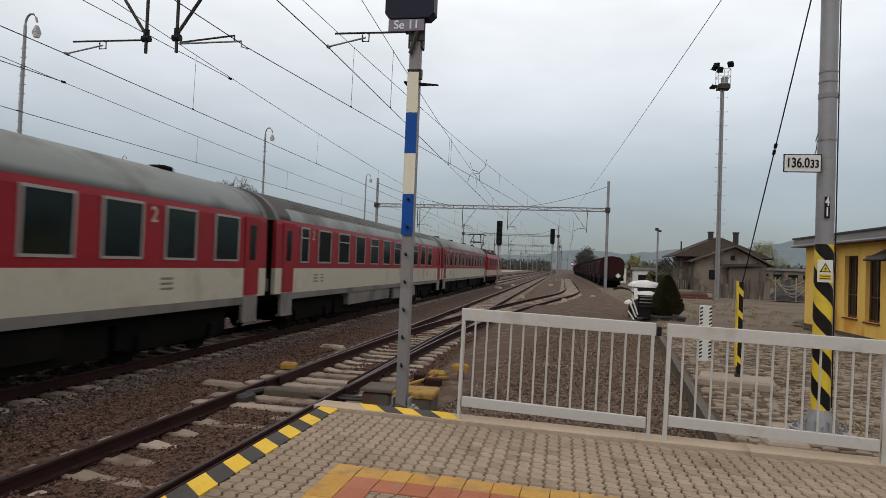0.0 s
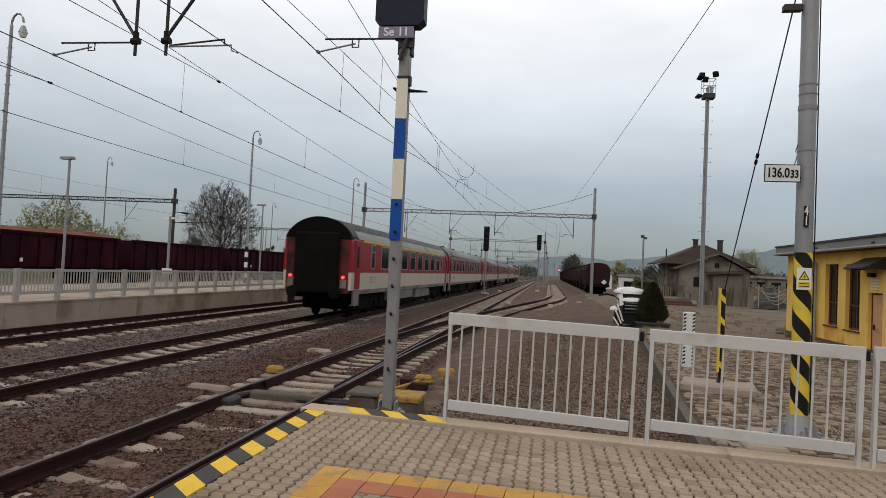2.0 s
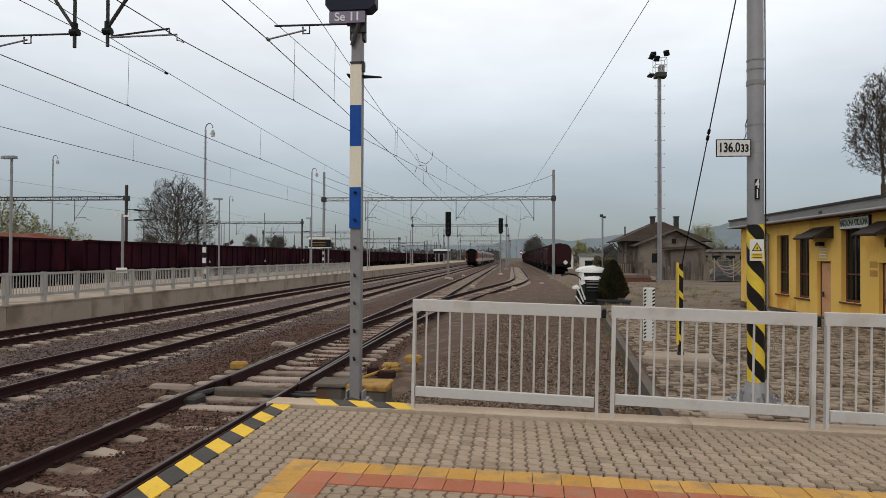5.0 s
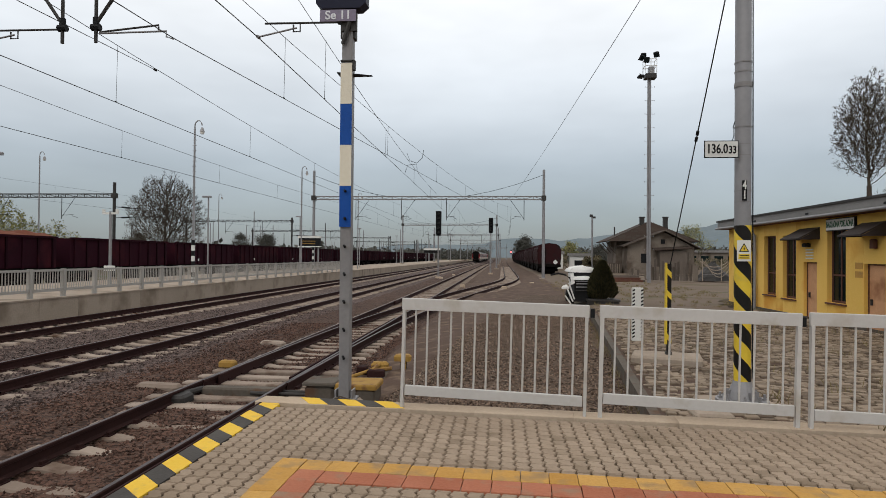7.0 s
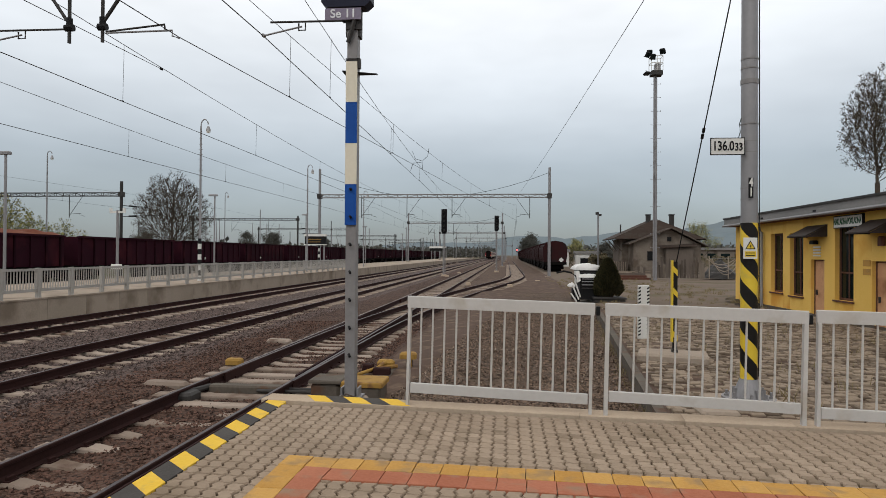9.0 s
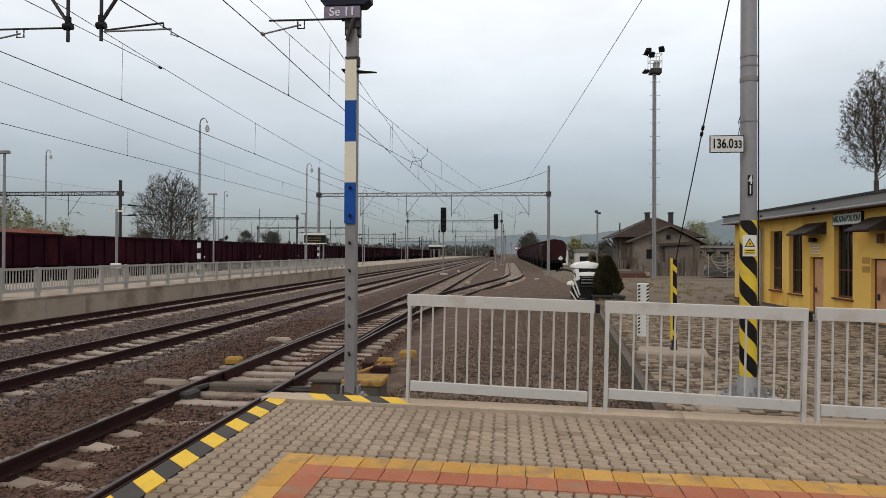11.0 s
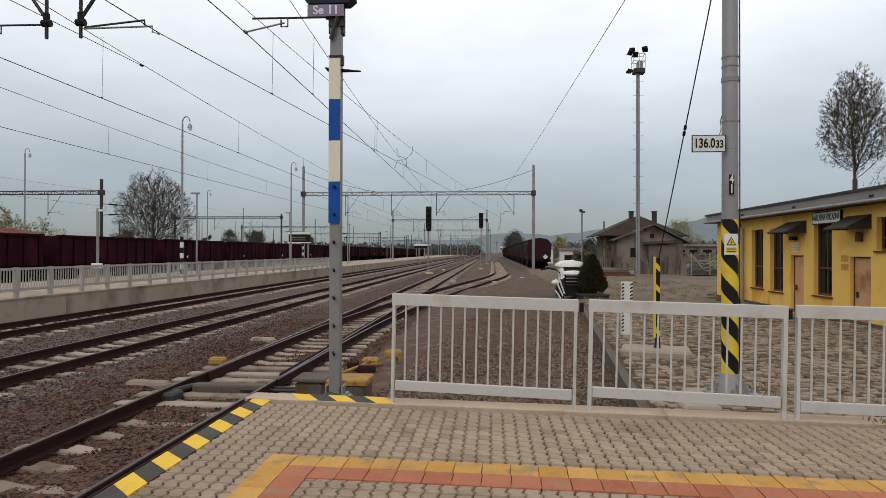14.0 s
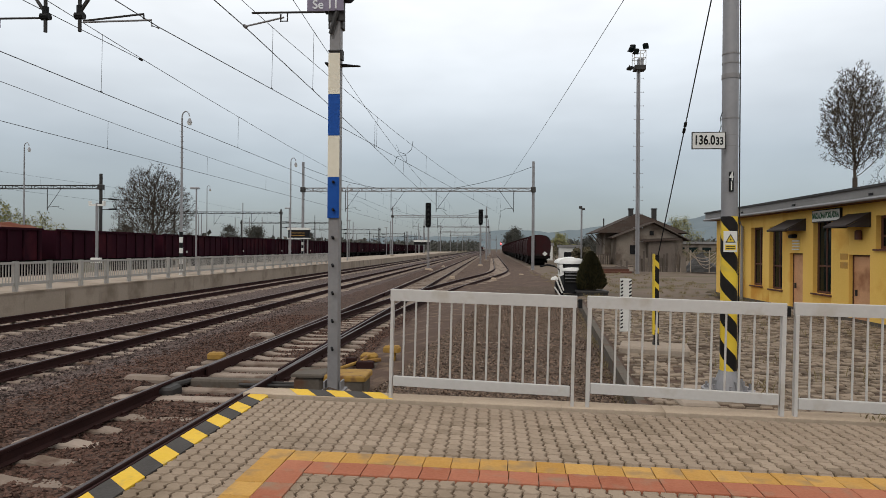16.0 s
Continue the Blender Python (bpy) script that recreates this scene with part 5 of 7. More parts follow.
for z in (17.3, 17.85):
    for a, b in (((-0.45, -0.42), (0.45, -0.42)), ((0.45, -0.42), (0.45, 0.42)), ((0.45, 0.42), (-0.45, 0.42)), ((-0.45, 0.42), (-0.45, -0.42))):
        cage.tube([(*a, z), (*b, z)], 0.026, 6)
for a in ((-0.45, -0.42), (0.45, -0.42), (0.45, 0.42), (-0.45, 0.42), (0, -0.42)):
    cage.tube([(*a, 16.7), (*a, 17.85)], 0.026, 6)
part("guard_rail", cage, M_WHITE, fm, "white guard rail")
part("control_box", Shape().box(-0.12, 0.3, -0.25, 0.25, 16.72, 17.3, 0.03), M_GALV, fm, "pale control box")
for x, y, z, rx, rz in ((-0.72, -0.4, 17.95, 35, 35), (-0.52, -0.1, 18.2, 30, -10), (-0.35, -0.5, 17.75, 25, 10), (0.42, -0.4, 18.2, 40, -30), (-0.78, -0.4, 16.45, 80, 15)):
    fx = part("floodlight", Shape().box(-0.22, 0.22, -0.1, 0.1, -0.22, 0.22, 0.05), M_BLACK, fm, "dark floodlight", at=pose(x, y, z, rx, 0, rz))
    part("lamp_glass", Shape().box(-0.17, 0.17, -0.115, -0.101, -0.17, 0.17, 0.004), M_GLASS, fx)
    part("bracket", Shape().tube([(0, 0.1, 0), (0.1 if x < 0 else -0.05, 0.4, -0.3)], 0.03, 6), M_DARKSTEEL, fx)
fm2 = thing("floodlight_mast", "distant small floodlight mast", "floodlight mast", pose(14, 100, -0.6))
part("mast_tube", Shape().tube([(0, 0, 0), (0, 0, 8.6)], 0.14, 10), M_GALV, fm2)
part("floodlight", Shape().box(-0.4, 0.1, -0.2, 0.2, 8.5, 8.9, 0.05).box(0.1, 0.5, -0.2, 0.2, 8.3, 8.6, 0.05), M_DARKSTEEL, fm2)

# ---- yellow station building ----
WX, WT, WZ0, WZ1 = 9.67, 0.42, -0.5, 2.84
bl = thing("yellow_building", "low ochre-yellow rendered building with flat grey roof", "building")
holes = [(27.1, 27.1, 0, 0), (23.42, 24.42, 0.32, 2.44), (21.88, 22.86, 0.28, 2.42), (20.48, 21.34, WZ0, 1.52), (18.84, 19.86, 0.34, 2.52), (16.98, 17.94, WZ0, 1.50), (15.55, 16.75, 1.66, 2.5), (11.5, 12.7, 1.35, 2.46)]
ys_ = 28.05
for y0, y1, z0, z1 in holes[1:]:
    part("wall_pier", Shape().box(WX, WX + WT, y1, ys_, WZ0, WZ1), M_YWALL, bl)
    part("wall_head", Shape().box(WX, WX + WT, y0, y1, z1, WZ1), M_YWALL, bl)
    if z0 > WZ0:
        part("wall_apron", Shape().box(WX, WX + WT, y0, y1, WZ0, z0), M_YWALL, bl)
    ys_ = y0
part("wall_pier", Shape().box(WX, WX + WT, 8.0, ys_, WZ0, WZ1), M_YWALL, bl)
part("end_wall", Shape().box(WX + WT, 17.5, 27.65, 28.05, WZ0, WZ1), M_YWALL, bl)
part("end_wall", Shape().box(WX + WT, 17.5, 8.0, 8.4, WZ0, WZ1), M_YWALL, bl)
part("rear_wall", Shape().box(17.5, 17.9, 8.0, 28.05, WZ0, WZ1), M_YWALL, bl)
part("inner_floor", Shape().box(WX + WT, 17.5, 8.4, 27.65, -0.4, -0.3), M_CONC, bl)
part("plinth", Shape().box(WX - 0.035, WX - 0.002, 8.0, 28.07, WZ0, -0.2), M_CASTGREY, bl)
part("roof_soffit", Shape().box(9.3, 18.3, 7.6, 28.3, 2.845, 2.9), M_BRWOOD, bl)
roof_part = part("roof_sheet", Shape().add([(9.29, 7.5, 2.9), (18.4, 7.5, 3.36), (18.4, 28.35, 3.36), (9.29, 28.35, 2.9), (9.29, 7.5, 3.2), (18.4, 7.5, 3.66), (18.4, 28.35, 3.66), (9.29, 28.35, 3.2)], [(3, 2, 1, 0), (4, 5, 6, 7), (0, 1, 5, 4), (1, 2, 6, 5), (2, 3, 7, 6), (3, 0, 4, 7)]), M_BROOF, bl, "grey sheet-metal fascia and roof")
part("drip_edge", Shape().box(9.24, 9.288, 7.5, 28.36, 3.16, 3.225), M_DARKSTEEL, roof_part)
part("gutter", Shape().tube([(9.24, 7.5, 2.885), (9.24, 28.36, 2.885)], 0.045, 8), M_GALV, bl)
for y in (24.2, 20.2, 16.2):
    part("roof_vent", Shape().box(9.275, 9.288, y, y + 0.18, 2.97, 3.03), M_BLACK, roof_part)
part("downpipe", Shape().tube([(9.26, 25.05, 2.85), (9.5, 25.05, 2.66), (9.58, 25.05, 2.5), (9.58, 25.05, -0.45)], 0.055, 10), M_GALV, bl)
for y0, y1, z0, z1 in (holes[1], holes[2], holes[4], holes[6], holes[7]):
    wf = part("window", Shape().box(WX + 0.13, WX + 0.21, y0, y0 + 0.07, z0, z1).box(WX + 0.13, WX + 0.21, y1 - 0.07, y1, z0, z1).box(WX + 0.13, WX + 0.21, y0 + 0.07, y1 - 0.07, z1 - 0.07, z1).box(WX + 0.13, WX + 0.21, y0 + 0.07, y1 - 0.07, z0, z0 + 0.07).box(WX + 0.14, WX + 0.2, (y0 + y1) / 2 - 0.025, (y0 + y1) / 2 + 0.025, z0 + 0.07, z1 - 0.07).box(WX + 0.135, WX + 0.205, y0 + 0.07, y1 - 0.07, z0 + (z1 - z0) * 0.36, z0 + (z1 - z0) * 0.36 + 0.05), M_BRWOOD, bl, "brown wooden window frame")
    part("pane", Shape().box(WX + 0.16, WX + 0.17, y0 + 0.07, y1 - 0.07, z0 + 0.07, z1 - 0.07), M_GLASS, wf)
    part("window_sill", Shape().box(WX - 0.05, WX + 0.13, y0 - 0.05, y1 + 0.05, z0 - 0.05, z0 - 0.003), M_BRWOOD, wf)
    part("curtain", Shape().box(WX + 0.23, WX + 0.24, y0 + 0.1, y0 + 0.42, z0 + 0.08, z0 + (z1 - z0) * 0.35), M_WHITE, wf)
for y0, y1, z0, z1 in (holes[3], holes[5]):
    dr = part("door", Shape().box(WX + 0.12, WX + 0.15, y0 + 0.04, y1 - 0.04, WZ0, z1 - 0.04), M_DOORW, bl, "pale brown plywood door")
    part("door_frame", Shape().box(WX + 0.1, WX + 0.17, y0, y0 + 0.04, WZ0, z1).box(WX + 0.1, WX + 0.17, y1 - 0.04, y1, WZ0, z1).box(WX + 0.1, WX + 0.17, y0 + 0.04, y1 - 0.04, z1 - 0.04, z1), M_BRWOOD, dr)
    part("handle", Shape().box(WX + 0.07, WX + 0.12, y1 - 0.2, y1 - 0.16, 0.4, 0.56), M_DARKSTEEL, dr)
    part("doorstep", Shape().box(WX - 0.35, WX + 0.1, y0 - 0.1, y1 + 0.1, WZ0, -0.28), M_CONC, bl)
for y0, y1 in ((20.3, 21.6), (16.95, 18.05)):
    aw = part("awning", Shape().add([(WX, y0, 2.55), (WX, y1, 2.55), (9.04, y1, 2.22), (9.04, y0, 2.22), (WX, y0, 2.6), (WX, y1, 2.6), (9.04, y1, 2.26), (9.04, y0, 2.26)], [(3, 2, 1, 0), (4, 5, 6, 7), (0, 1, 5, 4), (1, 2, 6, 5), (2, 3, 7, 6), (3, 0, 4, 7)]), M_AWNING, bl, "dark sloping door awning")
    for y in (y0, y1 - 0.02):
        part("awning_side", Shape().add([(WX, y, 2.22), (9.04, y, 2.21), (WX, y, 2.55), (WX, y + 0.02, 2.22), (9.04, y + 0.02, 2.21), (WX, y + 0.02, 2.55)], [(0, 1, 2), (5, 4, 3), (0, 3, 4, 1), (1, 4, 5, 2), (2, 5, 3, 0)]), M_AWNING, aw)
sgn = part("name_sign", Shape().box(WX - 0.07, WX - 0.005, 18.26, 19.8, 2.44, 2.80), M_BLACK, bl, "white sign board with dark green lettering")
part("sign_face", Shape().box(WX - 0.078, WX - 0.07, 18.29, 19.77, 2.465, 2.775), M_WHITE, sgn)
letters("NAKLADNA", 0.25, M_GREENTXT, sgn, pose(WX - 0.08, 19.40, 2.62, 90, 0, -90), narrow=0.53, bold=0.006)
letters("POKLADNA", 0.25, M_GREENTXT, sgn, pose(WX - 0.08, 18.66, 2.62, 90, 0, -90), narrow=0.53, bold=0.006)
for i in range(4):
    part("vent_slat", Shape().box(WX - 0.03, WX - 0.002, 20.7, 21.15, 1.62 + i * 0.09, 1.66 + i * 0.09), M_WHITE, bl)
part("wall_lamp", Shape().box(WX - 0.16, WX, 20.85, 21.15, 2.0, 2.12, 0.03), M_BLACK, bl)
part("wall_lamp", Shape().box(WX - 0.12, WX, 17.3, 17.5, 1.9, 2.15, 0.03), M_BRWOOD, bl)
for z in (1.12, 1.36):
    part("notice", Shape().box(WX - 0.012, WX - 0.002, 18.0, 18.35, z, z + 0.17), M_YTILE, bl)

# ---- old goods shed ----
hs = thing("old_goods_shed", "old grey rendered shed with brown tiled roofs", "building")
part("main_wall", Shape().box(16.2, 26.3, 92, 99.3, -0.6, 4.0), M_OLDWALL, hs)


def slab_roof(p, pts, t, m, name="roof_slope"):
    v = [Vector(q) for q in pts]
    n = (v[1] - v[0]).cross(v[2] - v[0]).normalized()
    if n.z < 0:
        n = -n
    k = len(v)
    return part(name, Shape().add(v + [q + n * t for q in v], [tuple(range(k - 1, -1, -1)), tuple(range(k, 2 * k))] + [(i, (i + 1) % k, (i + 1) % k + k, i + k) for i in range(k)]), m, p, "old brown roof tiles")


slab_roof(hs, [(14.7, 90.5, 3.85), (21.2, 93.5, 6.75), (21.2, 100.2, 6.75), (14.7, 100.2, 3.85)], 0.14, M_TILES)
slab_roof(hs, [(27.3, 90.5, 3.85), (21.2, 93.5, 6.75), (21.2, 100.2, 6.75), (27.3, 100.2, 3.85)], 0.14, M_TILES)
slab_roof(hs, [(14.7, 90.5, 3.85), (27.3, 90.5, 3.85), (21.2, 93.5, 6.75)], 0.14, M_TILES)
gw = [(17.05, -0.6), (25.85, -0.6), (25.85, 3.1), (21.87, 5.15), (17.05, 3.4)]
part("gable_wall", Shape().sweep(gw, [(Vector((0, y, 0)), Vector((1, 0, 0)), Vector((0, 0, 1))) for y in (92, 88)]), M_OLDWALL, hs, "grey stained gable wall")
slab_roof(hs, [(16.3, 87.3, 3.12), (21.87, 87.3, 5.26), (21.87, 92, 5.26), (16.3, 92, 3.12)], 0.13, M_TILES)
slab_roof(hs, [(26.65, 87.3, 2.82), (21.87, 87.3, 5.26), (21.87, 92, 5.26), (26.65, 92, 2.82)], 0.13, M_TILES)
part("barge_board", Shape().tube([(16.3, 87.28, 3.14), (21.87, 87.28, 5.32), (26.65, 87.28, 2.86)], 0.09, 6), M_OLDWOOD, hs)
for x, y in ((20.3, 94), (23.6, 94)):
    part("chimney", Shape().box(x - 0.3, x + 0.3, y, y + 0.6, 5.2, 7.45).box(x - 0.38, x + 0.38, y - 0.06, y + 0.66, 7.45, 7.6), M_DARKSTEEL, hs)
part("flue", Shape().tube([(16.7, 96, 4.2), (16.7, 96, 6.2)], 0.1, 8), M_DARKSTEEL, hs)
for q in ((21.45, 22.0, 3.55, 4.15), (18.85, 19.95, 0.95, 2.2)):
    part("dark_opening", Shape().box(q[0], q[1], 87.93, 87.99, q[2], q[3]), M_BLACK, hs, "dark window opening")
part("lean_to_roof", Shape().add([(20.3, 86.2, 2.6), (25.0, 86.2, 2.9), (25.0, 88, 3.2), (20.3, 88, 2.9), (20.3, 86.2, 2.68), (25.0, 86.2, 2.98), (25.0, 88, 3.28), (20.3, 88, 2.98)], [(3, 2, 1, 0), (4, 5, 6, 7), (0, 1, 5, 4), (1, 2, 6, 5), (2, 3, 7, 6), (3, 0, 4, 7)]), M_TILES, hs)
part("lean_to", Shape().box(21.0, 24.5, 86.6, 87.98, -0.6, 2.6), M_OLDWOOD, hs)
part("loading_dock", Shape().box(14.8, 16.6, 90, 99.3, -0.6, 0.7), M_CONC, hs)
part("shed_door", Shape().box(16.1, 16.2, 94, 98, 0.7, 3.2), M_OLDWOOD, hs)
for y in (92.2, 95.6, 99):
    part("eave_brace", Shape().tube([(16.2, y, 2.2), (14.9, y, 3.8)], 0.08, 6), M_OLDWOOD, hs)
for k in range(6):
    part("platform_slat", Shape().box(14.9 + k * 0.3, 15.1 + k * 0.3, 89.9, 89.98, -0.6, 0.9), M_OLDWOOD, hs)

# board fence and heaps before the shed
random.seed(9)
bf = thing("board_fence", "grey weathered board fence in front of the shed", "fence")
x = 11.2
while x < 17.4:
    w = random.uniform(0.16, 0.3)
    h = random.uniform(1.2, 1.9) if x > 13.6 else random.uniform(0.7, 1.5)
    if random.random() > (0.35 if x < 13.6 else 0.06):
        part("board", Shape().box(0, w - 0.02, -0.02, 0.02, 0, h), (M_OLDWOOD, M_OLDWALL)[random.random() > 0.5], bf, at=pose(x, 58.5 + random.uniform(-0.1, 0.1), -0.4, random.uniform(-3, 3), random.uniform(-3, 3), 0))
    x += w
part("rail", Shape().box(11.2, 17.4, 58.53, 58.6, 0.0, 0.1), M_OLDWOOD, bf)
for i, (hx, hy, hr, hh, mt, lb, ct2) in enumerate(((19.3, 60, 1.6, 1.7, M_DARKSTEEL, "dark mound of scrap beside the fence", "scrap mound"), (22.5, 66, 2.6, 1.2, M_SCRUB, "low dry scrub by the yard", "bush"), (10.9, 30.3, 0.9, 0.3, M_GROUND, "low dry earth mound on the yard", "earth mound"))):
    v, f = [], []
    for j in range(7):
        for k in range(14):
            a, q = k * 2 * math.pi / 14, j / 6
            rr = hr * (1 - q * 0.92) * (1 + 0.25 * noise.noise((math.cos(a) * 2, math.sin(a) * 2, i + q * 3)))
            v.append((hx + rr * math.cos(a), hy + rr * math.sin(a), -0.4 + hh * q ** 0.8 * (1 + 0.2 * noise.noise((a, q * 4, i)))))
    for j in range(6):
        for k in range(14):
            f.append((j * 14 + k, j * 14 + (k + 1) % 14, (j + 1) * 14 + (k + 1) % 14, (j + 1) * 14 + k))
    f.append(tuple(6 * 14 + k for k in range(14)))
    single(ct2.replace(" ", "_"), Shape().add(v, f), mt, lb, ct2)
tm = thing("timber_stack", "low stack of dark old timbers on the yard", "timber stack", pose(10.9, 57.2, -0.53))
for k_, (a_, b_, z_, r_) in enumerate(((-1.7, 1.5, 0.0, 4), (-1.5, 1.7, 0.0, 1), (-1.6, 1.3, 0.2, 3), (-1.2, 1.2, 0.4, -2))):
    part("timber", Shape().box(a_, b_, -0.11, 0.11, 0, 0.2, 0.02), M_OLDWOOD if k_ % 2 else M_BRWOOD, tm, at=pose(0, -0.3 + 0.28 * k_ * (z_ == 0) + 0.12 * k_ * (z_ > 0), z_, 0, 0, r_))
hose = thing("hose_coil", "pale hoses hanging in loops on the fence", "hose")
for k in range(4):
    part("loop", Shape().tube([(17.6 + k * 0.15 + 2.4 * q, 58.2, 1.35 - (0.5 + 0.3 * k) * 4 * q * (1 - q)) for q in [i / 8 for i in range(9)]], 0.035, 6), M_CONC, hose)
wf2 = thing("wire_fence", "thin wire mesh fence posts by the yard", "fence")
for k in range(6):
    part("post", Shape().tube([(17.6 + k * 1.6, 57.5, -0.4), (17.6 + k * 1.6, 57.5, 1.6)], 0.04, 6), M_CONC, wf2)
for z in (0.2, 0.8, 1.4):
    part("strand", Shape().tube([(17.6, 57.5, z), (25.6, 57.5, z)], 0.012, 4), M_GALV, wf2)
nb = thing("low_building", "distant low pale building behind the yard", "building")
part("wall", Shape().box(38, 64, 150, 160, -0.6, 3.0), M_OLDWALL, nb)
part("roof", Shape().box(37.5, 64.5, 149.5, 160.5, 3.0, 3.5), M_BROOF, nb)
for k in range(8):
    part("window", Shape().box(39.5 + k * 3, 41.5 + k * 3, 149.93, 149.98, 0.8, 2.2), M_GLASS, nb)
for x, y, w, h in ((10.2, 118, 2.2, 3.4), (13.3, 108, 3.6, 3.0)):
    kb = thing("small_kiosk", "small pale trackside cabin", "cabin", pose(x, y, -0.7), group="trackside cabins")
    part("wall", Shape().box(-w / 2, w / 2, 0, 2.2, 0, h * 0.85), M_WHITE, kb)
    part("roof", Shape().box(-w / 2 - 0.2, w / 2 + 0.2, -0.2, 2.4, h * 0.85, h), M_BROOF, kb)
    part("window", Shape().box(-w * 0.3, w * 0.2, -0.03, -0.002, h * 0.3, h * 0.6), M_BLACK, kb)

# ---- covered machine and conifer in a planter ----
cv = thing("covered_machine", "parked machine under a bulging white tarpaulin", "machine", pose(3.76, 29.6, -0.56))
def draped(z0, rise, wide, y0, y1, seed):
    """A bulging cover with soft folds, closed at both ends."""
    v, f = [], []
    for j in range(13):
        for k in range(20):
            q, a = j / 12, k / 19 * math.pi
            hh = rise * (0.8 + 0.2 * math.sin(q * 11 + seed)) + 0.05 * noise.noise((q * 5, k * 0.4, seed))
            v.append((-wide * math.cos(a) * (1 + 0.06 * noise.noise((k * 0.6, j * 0.7, seed + 2))), y0 + (y1 - y0) * q, z0 + hh * math.sin(a) ** 0.6))
    for j in range(12):
        f += [(j * 20 + k, j * 20 + k + 1, (j + 1) * 20 + k + 1, (j + 1) * 20 + k) for k in range(19)]
    f += [tuple(range(19, -1, -1)), tuple(12 * 20 + k for k in range(20))]
    return Shape().add(v, f)


part("tarpaulin", draped(1.47, 0.3, 0.6, 0.1, 2.6, 1), M_TARP, cv, "bulging white tarpaulin", smooth=True)
part("cab_slit", Shape().box(-0.46, 0.56, 0.12, 2.4, 1.36, 1.475), M_BLACK, cv, "dark gap under the cover")
part("front_cover", draped(1.13, 0.22, 0.5, -0.08, 0.5, 4), M_TARP, cv, "white folded front cover", smooth=True)
part("side_sheet", Shape().add([(-0.62, 0.0, 1.42), (-0.46, 0.0, 1.44), (-0.4, -0.05, 0.98), (-0.56, -0.05, 0.9), (-0.62, 0.9, 1.42), (-0.46, 0.9, 1.44), (-0.4, 0.9, 0.98), (-0.56, 0.9, 0.9)], [(3, 2, 1, 0), (4, 5, 6, 7), (0, 1, 5, 4), (1, 2, 6, 5), (2, 3, 7, 6), (3, 0, 4, 7)]), M_TARP, cv, "white sheet hanging at the side")
part("body", Shape().box(-0.4, 0.6, 0.05, 2.5, 0.12, 1.38, 0.05), M_BLACK, cv, "black machine body")
for z in (0.62, 0.78, 0.93, 1.05):
    part("slat", Shape().box(-0.34, 0.5, -0.02, 0.045, z, z + 0.045, 0.008), M_GALV if z > 0.7 else M_DARKSTEEL, cv)
for x0, y0, z0, x1, z1 in ((-0.68, -0.1, 1.0, -0.42, 0.24), (-0.78, -0.16, 0.78, -0.5, 0.14), (-0.86, -0.22, 0.42, -0.6, 0.04)):
    part("slanting_bar", Shape().tube([(x0, y0, z0), (x1, y0 - 0.05, z1)], 0.036, 6), M_WHITE, cv, "white slanting bar")
part("crumpled_sheet", draped(0.72, 0.16, 0.16, -0.15, 0.25, 7), M_TARP, cv, "crumpled white sheet", smooth=True).matrix_basis = pose(-0.82, 0, 0)
part("hose", Shape().tube([(-0.5, 0.1, 0.95), (-0.6, 0.05, 1.2), (-0.85, 0.0, 1.36), (-1.15, 0.0, 1.42), (-1.5, 0.0, 1.34)], 0.045, 6), M_BLACK, cv)
for y in (0.4, 2.0):
    part("wheel", Shape().tube([(-0.6, y, 0.28), (-0.4, y, 0.28)], 0.28, 14).tube([(0.4, y, 0.28), (0.6, y, 0.28)], 0.28, 14), M_BLACK, cv)

# ---- trees and shrubs ----


def grow(shape, rng, p, d, length, r, depth, tips, spread, up=0.15, minr=0.008, shrink=0.66):
    """One limb and all that springs from it."""
    n = 3 if depth > 1 else 2
    path = [Vector(p)]
    dd = Vector(d)
    for i in range(n):
        dd = (dd + Vector((rng.uniform(-1, 1), rng.uniform(-1, 1), rng.uniform(-0.5, 1))) * 0.16 + Vector((0, 0, up * 0.3))).normalized()
        path.append(path[-1] + dd * length / n)
    shape.tube(path, r, 5 if depth > 2 else 3, r1=max(minr * 0.6, r * 0.6), caps=False)
    if depth == 0:
        tips.append(path[-1])
        tips.append(path[1])
        return
    for k in range(rng.choice((3, 4, 4)) if depth > 1 else rng.choice((4, 5))):
        q = rng.uniform(0.35, 1.0)
        i = min(n - 1, int(q * n))
        base = path[i].lerp(path[i + 1], q * n - i)
        side = Vector((rng.uniform(-1, 1), rng.uniform(-1, 1), rng.uniform(-0.25, 0.8))).normalized()
        nd = (dd * (1 - spread) + side * spread + Vector((0, 0, up))).normalized()
        grow(shape, rng, base, nd, length * rng.uniform(0.8, 1.2) * shrink, max(minr, r * rng.uniform(0.4, 0.6)), depth - 1, tips, spread, up, minr, shrink)


def leaf_cloud(points, rng, count, size, jitter):
    s = Shape()
    for _ in range(count):
        p = rng.choice(points) + Vector((rng.gauss(0, jitter), rng.gauss(0, jitter), rng.gauss(0, jitter)))
        a = Vector((rng.uniform(-1, 1), rng.uniform(-1, 1), rng.uniform(-1, 1))).normalized()
        b = a.orthogonal().normalized()
        z = size * rng.uniform(0.6, 1.4)
        s.add([p - a * z, p + b * z * 0.45, p + a * z, p - b * z * 0.45], [(0, 1, 2, 3)])
    return s


